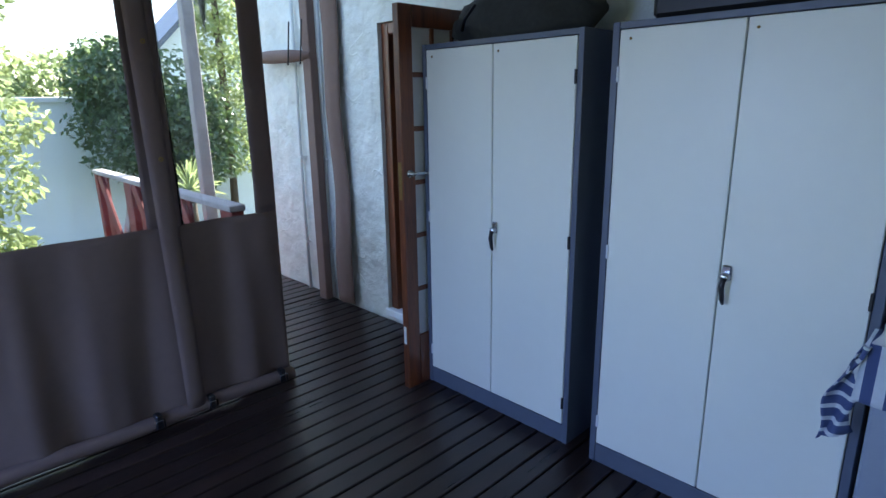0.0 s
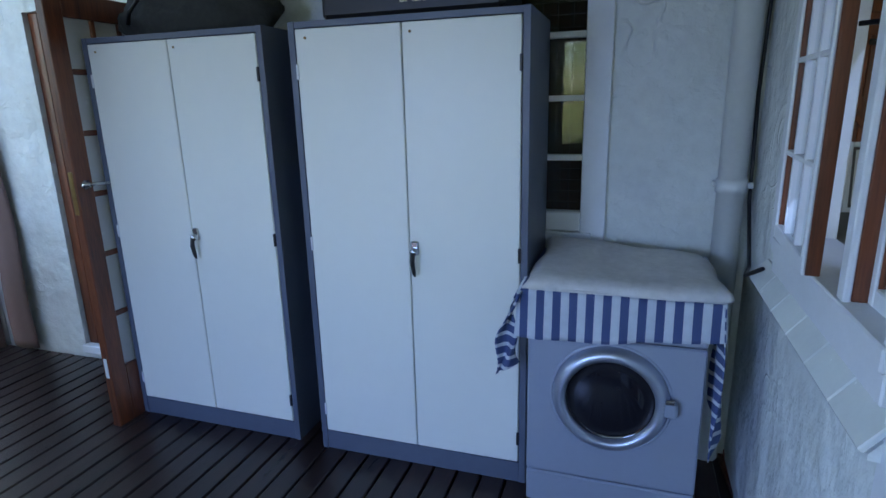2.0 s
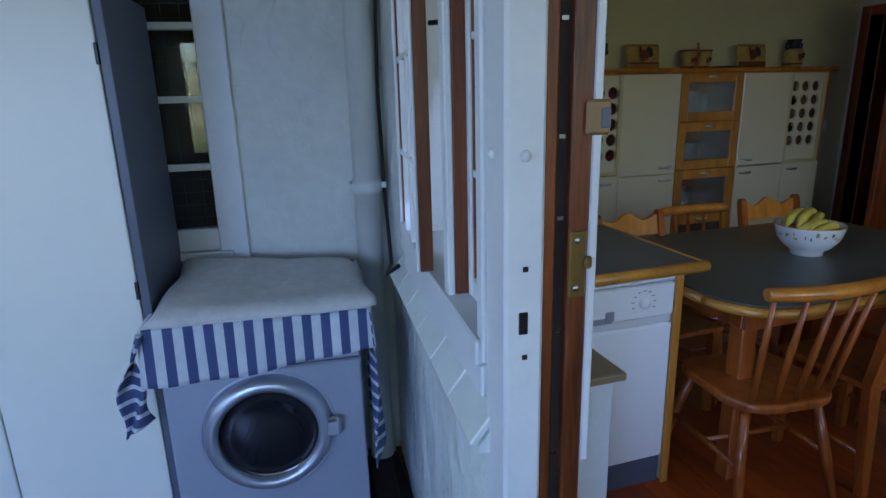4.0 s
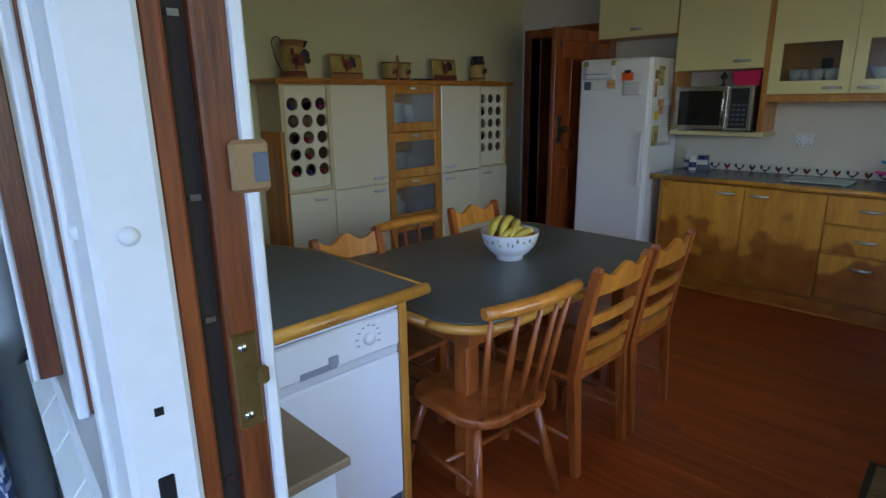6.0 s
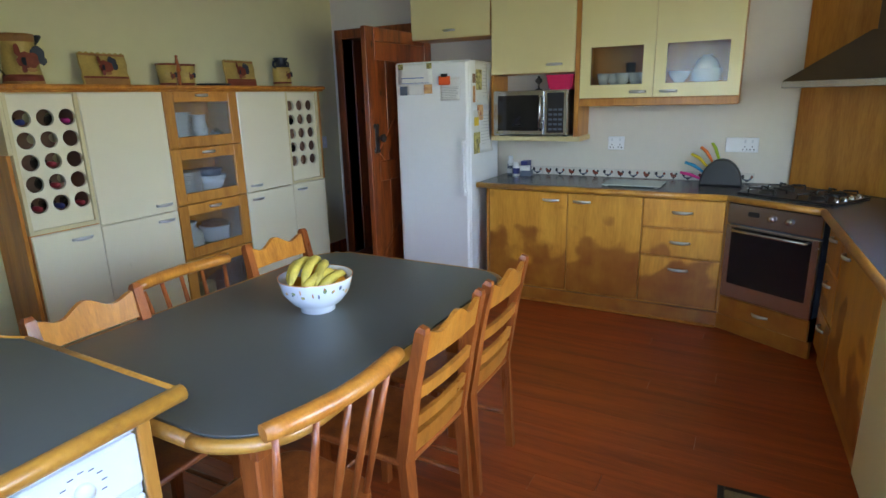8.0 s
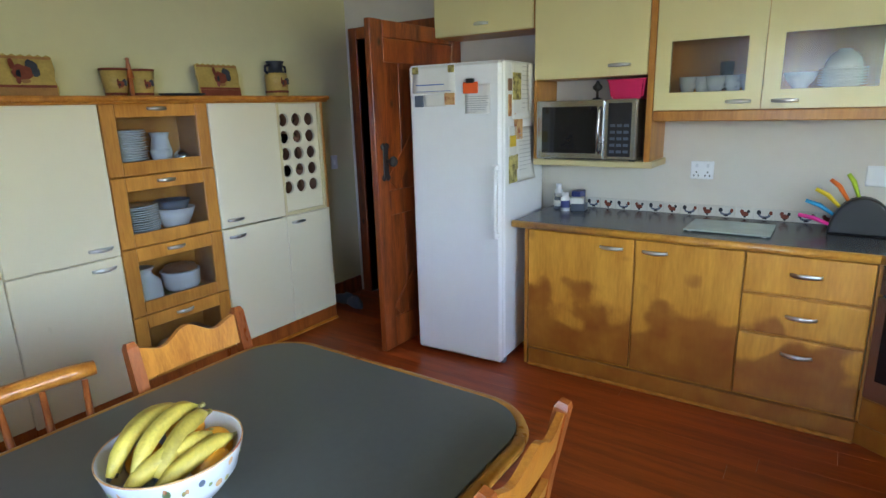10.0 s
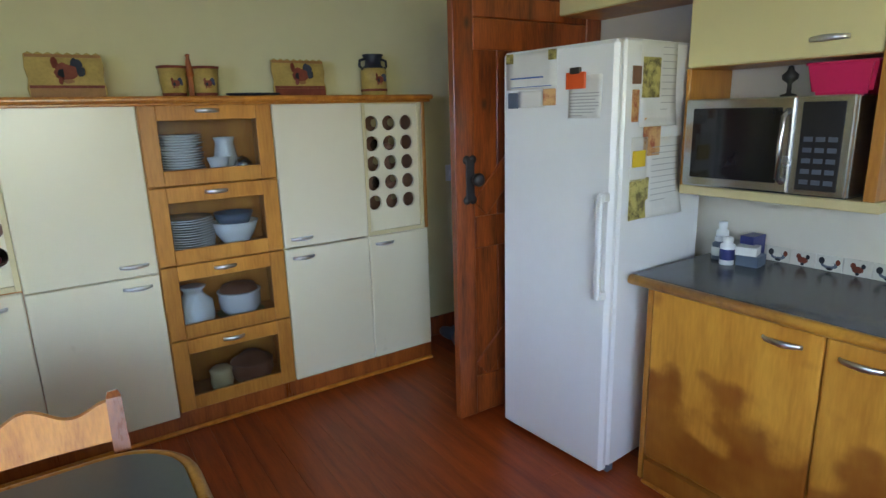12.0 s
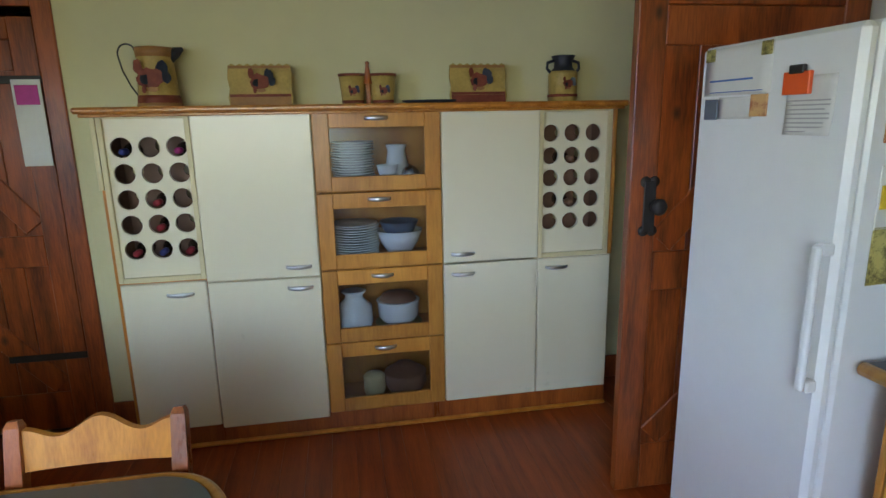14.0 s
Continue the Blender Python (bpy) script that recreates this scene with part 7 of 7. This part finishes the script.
boxpart("top_strip", (-0.285, 0.285, 0.006, 0.027, 0.835, 0.858), M_WHITE, dw, b=0.002)
dd = boxpart("door", (-0.285, 0.285, 0.003, 0.027, 0.12, 0.674), M_WHITE, dw, b=0.006)
boxpart("kick_plate", (-0.285, 0.285, 0.02, 0.028, 0.0, 0.115), M_STEEL_GREY, dw, b=0)
part("dial", lathe(bmesh.new(), [(0.020, 0), (0.019, 0.014), (0, 0.016)], pose(0.155, 0.0, 0.765, 90), 20), M_WHITE, dw)
# Shade on the lip and in the grip recess is put into greyer paints.
boxpart("panel_lip", (-0.283, 0.283, 0.010, 0.028, 0.676, 0.704), M_WHITE_PAINT, dw, "set-back lip under the control panel, greyed for its shade", 0.002)
boxpart("grip_recess", (-0.10, 0.03, -0.0015, 0.003, 0.707, 0.728), M_SILVER, dw, "grey plate for the shaded grip recess", 0)
boxpart("grip_tab", (0.0, 0.035, -0.006, 0.002, 0.715, 0.750), M_SILVER, dw, b=0.003)
for i in range(9):
    a = radians(-110 + 28 * i)
    boxpart("dial_mark", (0.155 + 0.045 * math.sin(a) - 0.006, 0.155 + 0.045 * math.sin(a) + 0.006, -0.001, 0.001, 0.765 + 0.045 * math.cos(a) - 0.0012, 0.765 + 0.045 * math.cos(a) + 0.0012), M_STEEL_GREY, dw, b=0)
ep = thing("end_panel", "pale timber end panel of the peninsula", "panel", 2.390, 2.425, 0)
boxpart("board", (0.0, 0.018, 0.0, 0.64, 0.0, 0.860), M_SIDE, ep, b=0.002)
boxpart("front_strip", (-0.010, 0.022, -0.012, 0.0, 0.0, 0.860), M_CABWOOD, ep, b=0.003)
bc = thing("counter_cabinet", "pale cabinet under the window counter", "cabinet", 0, 0, 0)
boxpart("body", (KW + 0.125, 2.34, 3.10, 3.94, 0.0, 0.860), M_SIDE, bc, b=0.003)
M_BOARD = material("tan_hardboard", (0.24, 0.17, 0.10), 0.6, vary=0.15, scale=8)
sc = thing("slim_cupboard", "slim white cupboard with a tan top board", "cupboard", 1.585, 1.80, 0)
boxpart("body", (0.0, 0.138, 0.02, 0.44, 0.0, 0.862), M_WHITE_PAINT, sc, b=0.004)
boxpart("top_board", (-0.01, 0.158, 0.0, 0.45, 0.863, 0.882), M_BOARD, sc, "tan top board", 0.003)
tpb = thing("kitchen_tap", "black gooseneck tap by the window", "tap", 1.73, 2.60, 0.9005)
part("neck", tube(bmesh.new(), [(0, 0, 0), (0, 0, 0.28), (0.02, 0, 0.36), (0.08, 0, 0.40), (0.15, 0, 0.37), (0.17, 0, 0.30)], 0.011, 8), M_BLACK, tpb)
part("base", lathe(bmesh.new(), [(0.028, 0), (0.024, 0.03), (0, 0.03)], None, 14), M_BLACK, tpb)

pf = thing("framed_picture", "pale framed print standing on the window counter", "picture", 2.265, 3.90, 0.9005)
LEAN = pose(0, 0, 0, -6)
for x0, x1, z0, z1 in ((-0.125, -0.100, 0.0, 0.355), (0.100, 0.125, 0.0, 0.355), (-0.100, 0.100, 0.0, 0.025), (-0.100, 0.100, 0.330, 0.355)):
    part("moulding", merge(bmesh.new(), box(bmesh.new(), x0, x1, -0.009, 0.009, z0, z1, 0.003), LEAN), M_WHITE_PAINT, pf)
part("dark_liner", merge(bmesh.new(), box(bmesh.new(), -0.100, 0.100, -0.002, 0.004, 0.025, 0.330), LEAN), M_IRON, pf, "dark inner liner")
part("print", merge(bmesh.new(), box(bmesh.new(), -0.086, 0.086, -0.0045, -0.0022, 0.040, 0.315), LEAN), M_PAPER, pf, "pale print")

TZ = 0.774
tb = thing("dining_table", "dining table with a green-grey laminate top and timber edge", "table", 0, 0, 0)
ol = rounded(2.500, 3.995, 2.190, 3.200, (0.20, 0.16, 0.16, 0.05), 10)
part("tabletop", slab(bmesh.new(), ol, TZ - 0.036, TZ, 0.002), M_LAMINATE, tb)
oe = rounded(2.486, 4.009, 2.176, 3.214, (0.214, 0.174, 0.174, 0.064), 10)
part("edging", tube(bmesh.new(), [(x, y, TZ - 0.020) for x, y in oe + oe[:1]], 0.0185, 8, flat=1.0), M_EDGE, tb, "golden rounded timber edge")
bm = bmesh.new()
box(bm, 2.60, 3.88, 2.30, 2.325, TZ - 0.125, TZ - 0.037, 0.003), box(bm, 2.60, 3.88, 3.065, 3.09, TZ - 0.125, TZ - 0.037, 0.003)
box(bm, 2.60, 2.625, 2.325, 3.065, TZ - 0.125, TZ - 0.037, 0.003), box(bm, 3.855, 3.88, 2.325, 3.065, TZ - 0.125, TZ - 0.037, 0.003)
part("apron", bm, M_CHAIR, tb)
for x, y in ((2.66, 2.37), (3.82, 2.37), (2.66, 3.02), (3.82, 3.02)):
    part("leg", box(bmesh.new(), x - 0.035, x + 0.035, y - 0.035, y + 0.035, 0, TZ - 0.038, 0.006), M_CHAIR, tb)


def ladder_chair():
    c = thing("ladder_back_chair", "reddish pine chair with a wavy ladder back", "chair", 0, 0, 0, 0, "chairs round the table")
    W = 0.20
    for s in (-1, 1):
        part("back_post", tube(bmesh.new(), [(s * (W - 0.018), -0.02, 0.0), (s * (W - 0.018), 0.01, 0.44), (s * (W - 0.016), -0.03, 0.70), (s * (W - 0.016), -0.072, 0.890), (s * (W - 0.016), -0.076, 0.905)], [0.023, 0.029, 0.027, 0.024, 0.016], 4, phase=math.pi / 4), M_CHAIR, c)
        part("front_leg", tube(bmesh.new(), [(s * (W - 0.02), 0.36, 0.0), (s * (W - 0.02), 0.36, 0.42)], [0.022, 0.028], 4, phase=math.pi / 4), M_CHAIR, c)
        part("side_stretcher", tube(bmesh.new(), [(s * (W - 0.018), 0.0, 0.16), (s * (W - 0.02), 0.36, 0.16)], 0.010, 6), M_CHAIR, c)
    part("seat", box(bmesh.new(), -W, W, -0.005, 0.40, 0.415, 0.44, 0.010, 2), M_CHAIR, c)
    part("front_stretcher", tube(bmesh.new(), [(-W + 0.02, 0.36, 0.22), (W - 0.02, 0.36, 0.22)], 0.010, 6), M_CHAIR, c)

    def slat(z0, z1, wavy):
        t = bmesh.new()
        n = 24
        vs = []
        for i in range(n + 1):
            u = i / n * 2 - 1
            x = u * (W - 0.022)
            top = z1 + (0.018 * math.cos(u * math.pi * 2.0) + 0.016 * (1 - u * u) if wavy else 0)
            yb = lambda z: (0.01 - 0.085 * max(0, (z - 0.44)) / 0.465) - 0.012 * (1 - u * u)
            vs.append([t.verts.new(p) for p in ((x, yb(z0) - 0.009, z0), (x, yb(top) - 0.009, top), (x, yb(top) + 0.009, top), (x, yb(z0) + 0.009, z0))])
        for a, b in zip(vs, vs[1:]):
            for k in range(4):
                t.faces.new((a[k], a[(k + 1) % 4], b[(k + 1) % 4], b[k]))
        t.faces.new(vs[0]), t.faces.new(vs[-1][::-1])
        bmesh.ops.recalc_face_normals(t, faces=t.faces[:])
        return merge(bmesh.new(), t)
    part("top_slat", slat(0.785, 0.865, True), M_PINE, c, "honey pine slat with a wavy top")
    part("back_slat", slat(0.655, 0.700, False), M_PINE, c)
    part("back_slat", slat(0.545, 0.590, False), M_PINE, c)
    part("back_slat", slat(0.450, 0.520, False), M_PINE, c)
    return c


lc = ladder_chair()
lc.matrix_basis = pose(3.680, 2.135, 0, 0, 0, 1)
copy_thing(lc, pose(3.215, 2.125, 0, 0, 0, -1))
copy_thing(lc, pose(3.70, 3.215, 0, 0, 0, 179))
copy_thing(lc, pose(2.745, 3.150, 0, 0, 0, 182))


def spindle_chair():
    c = thing("spindle_chair", "low reddish pine chair with a spindle back", "chair", 0, 0, 0, 0, "chairs round the table")
    part("seat", slab(bmesh.new(), rounded(-0.215, 0.215, -0.02, 0.40, (0.14, 0.14, 0.10, 0.10), 8), 0.405, 0.44, 0.012, 3), M_CHAIR, c)
    for sx, sy in ((-1, 0), (1, 0), (-1, 1), (1, 1)):
        part("leg", tube(bmesh.new(), [(sx * 0.205, -0.03 + 0.46 * sy, 0.0), (sx * 0.18, 0.02 + 0.38 * sy, 0.2), (sx * 0.145, 0.06 + 0.28 * sy, 0.41)], [0.013, 0.020, 0.016], 10), M_CHAIR, c)
    for sx in (-1, 1):
        part("side_stretcher", tube(bmesh.new(), [(sx * 0.185, 0.01, 0.19), (sx * 0.185, 0.40, 0.19)], 0.010, 8), M_CHAIR, c)
    part("cross_stretcher", tube(bmesh.new(), [(-0.185, 0.2, 0.19), (0.185, 0.2, 0.19)], 0.010, 8), M_CHAIR, c)
    for i in range(5):
        u = i / 4 * 2 - 1
        part("spindle", tube(bmesh.new(), [(u * 0.155, 0.025 - 0.02 * (1 - u * u), 0.43), (u * 0.175, -0.015 - 0.03 * (1 - u * u), 0.65), (u * 0.195, -0.055 - 0.035 * (1 - u * u), 0.845)], [0.009, 0.012, 0.008], 8), M_CHAIR, c)
    t = bmesh.new()
    pts = [(0.228 * (i / 8 * 2 - 1), -0.058 - 0.036 * (1 - (i / 8 * 2 - 1) ** 2), 0.868) for i in range(9)]
    part("crest_rail", tube(t, pts, [0.024, 0.027, 0.028, 0.028, 0.028, 0.028, 0.028, 0.027, 0.024], 10, flat=0.85), M_PINE, c, "honey pine crest rail")
    return c


scx = spindle_chair()
scx.matrix_basis = pose(2.695, 2.150, 0, 0, 0, -5)
copy_thing(scx, pose(3.19, 3.235, 0, 0, 0, 181))

# fruit bowl
FB = (3.277, 2.668, TZ + 0.0005)
fb = thing("fruit_bowl", "white porcelain bowl painted with fruit on the table", "bowl", *FB)
fb.scale = (0.98, 0.98, 1.09)
part("bowl", lathe(bmesh.new(), [(0.0, 0.004), (0.062, 0.0), (0.066, 0.002), (0.066, 0.018), (0.095, 0.035), (0.125, 0.07), (0.140, 0.118), (0.1415, 0.124), (0.137, 0.124), (0.12, 0.072), (0.09, 0.04), (0, 0.026)], None, 48), M_PORCELAIN, fb)
part("rim_line", lathe(bmesh.new(), [(0.139, 0.1245), (0.142, 0.1255), (0.142, 0.122)], None, 48), M_TAN, fb)
rnd = random.Random(8)
for i in range(44):
    a = 2 * math.pi * i / 44 + rnd.uniform(-0.1, 0.1)
    h = rnd.uniform(0.076, 0.110)
    rr = 0.1250 + (h - 0.070) * 0.3125 + 0.0016
    q = bmesh.new()
    bmesh.ops.create_circle(q, cap_ends=True, segments=10, radius=1)
    bmesh.ops.transform(q, matrix=pose(rr * math.cos(a), rr * math.sin(a), h, 0, 0, math.degrees(a)) @ pose(0, 0, 0, 0, 107, 0) @ Matrix.Diagonal((rnd.uniform(0.003, 0.010), rnd.uniform(0.003, 0.011), 1, 1)), verts=q.verts)
    part("painted_patch", q, (M_OLIVE, M_TAN, M_POT_BLUE, M_LEAF_LIGHT, M_TAN)[i % 5], fb)
M_BANANA = material("ripe_banana_skin", (0.56, 0.43, 0.07), 0.5, vary=0.35, scale=16, per_object=0.12)
M_ORANGE_FRUIT = material("orange_peel", (0.74, 0.31, 0.015), 0.45, vary=0.12, scale=8, bump=0.15, bump_scale=160)
for x, y, z, yaw, roll_, k in ((-0.035, 0.078, 0.132, 24, -24, 1.0), (-0.045, 0.040, 0.150, 17, -12, 1.06), (-0.020, 0.006, 0.152, 22, 0, 1.0),
                               (0.000, -0.030, 0.136, 28, 14, 0.95), (-0.045, -0.048, 0.116, -2, 22, 1.0), (-0.010, -0.084, 0.104, 2, 34, 0.92)):
    b = thing("banana", "ripe yellow banana lying in the fruit bowl", "banana", group="bananas in the bowl")
    b.matrix_basis = pose(FB[0] + x + 0.018, FB[1] + y + 0.010, FB[2] + z + 0.028, 0, 0, yaw) @ pose(0, 0, 0, roll_, -9, 0)
    pts, rs = [], []
    for j in range(13):
        q = j / 12
        a = radians(-41 + 82 * q)
        pts.append((0.150 * k * math.sin(a), 0, 0.150 * k * math.cos(a) - 0.150 * k))
        rs.append(0.006 + 0.0125 * min(1, math.sin(math.pi * min(0.97, max(0.03, q))) * 1.7))
    skin = part("skin", tube(bmesh.new(), pts, rs, 6, phase=0.3), M_BANANA, b)
    part("stalk", tube(bmesh.new(), [pts[-1], (pts[-1][0] + 0.016, 0, pts[-1][2] - 0.010), (pts[-1][0] + 0.026, 0, pts[-1][2] - 0.012)], [0.007, 0.005, 0.006], 6), M_OLIVE, b, "greenish stalk")
    part("blossom_tip", tube(bmesh.new(), [pts[0], (pts[0][0] - 0.006, 0, pts[0][2] - 0.005)], [0.006, 0.003], 6), M_IRON, b)
for i, (x, y, z) in enumerate(((0.078, -0.022, 0.088), (0.062, 0.052, 0.112), (0.040, -0.066, 0.082), (-0.02, 0.070, 0.075))):
    o = thing("orange", "round orange in the fruit bowl", "orange", FB[0] + x, FB[1] + y, FB[2] + z + 0.012, 0, "oranges in the bowl")
    t = bmesh.new()
    bmesh.ops.create_uvsphere(t, u_segments=24, v_segments=16, radius=0.040)
    for v in t.verts:
        v.co.z *= 0.94
    part("peel", t, M_ORANGE_FRUIT, o, smooth=True)
    part("stem_scar", lathe(bmesh.new(), [(0.005, 0.0372), (0.003, 0.0385), (0, 0.0385)], None, 8), M_OLIVE, o)

# mat before the sink
rg = thing("floor_mat", "mottled green-brown floor mat with a dark border", "mat", 3.99, 0.86, 0.0, 2)
M_MAT = material("mottled_mat_pile", (0.27, 0.21, 0.10), 0.95, vary=0.6, scale=9, bump=0.5, bump_scale=200)
boxpart("woven_field", (-1.10, -0.025, -0.02, 0.385, 0.002, 0.012), M_MAT, rg, b=0.004)
bm = bmesh.new()
box(bm, -1.13, 0.0, 0.385, 0.41, 0.0, 0.009, 0.003), box(bm, -1.13, 0.0, -0.045, -0.02, 0.0, 0.009, 0.003), box(bm, -0.025, 0.0, -0.02, 0.385, 0.0, 0.009, 0.003), box(bm, -1.13, -1.10, -0.02, 0.385, 0.0, 0.009, 0.003)
part("binding", bm, M_BLACK, rg)

# ---- floor pieces: decking boards and floorboards ----
BW = 0.1024
mesh_cache = {}


def board(parent, x, y0, y1, w, top, th, mat, m=None, b=0.004):
    """One floorboard lying along y; alike boards share a mesh."""
    key = (round(y1 - y0, 3), round(w, 4), mat.name)
    if key not in mesh_cache:
        bm = box(bmesh.new(), -w / 2, w / 2, 0, y1 - y0, -th, 0, b)
        me = bpy.data.meshes.new("board")
        bm.to_mesh(me)
        bm.free()
        me.materials.append(mat)
        mesh_cache[key] = me
    ob = new("board", mesh_cache[key])
    ob.parent = parent
    ob.matrix_basis = (m or Matrix()) @ pose(x, y0, top)
    return ob


rnd = random.Random(2)
for i in range(60):
    x = 1.40 - BW * (i + 0.5)
    if x < -4.55:
        break
    gap = 0.010 + (0.012 if i == 43 else 0)
    board(deck, x, -2.1, 3.165 if x > -2.98 else 3.19, BW - gap, rnd.uniform(-0.001, 0.001), 0.03, M_DECK)
KB = 0.118
for i in range(45):
    x = 1.48 + KB * (i + 0.5)
    if x > KE + 0.9:
        break
    cut = rnd.uniform(1.2, 3.6)
    for a, b in ((KS, cut), (cut, KN - 0.001)):
        board(kfloor, x, a, b - 0.0015, KB - 0.0009, 0.0, 0.021, M_PLANK, None, 0.0006)
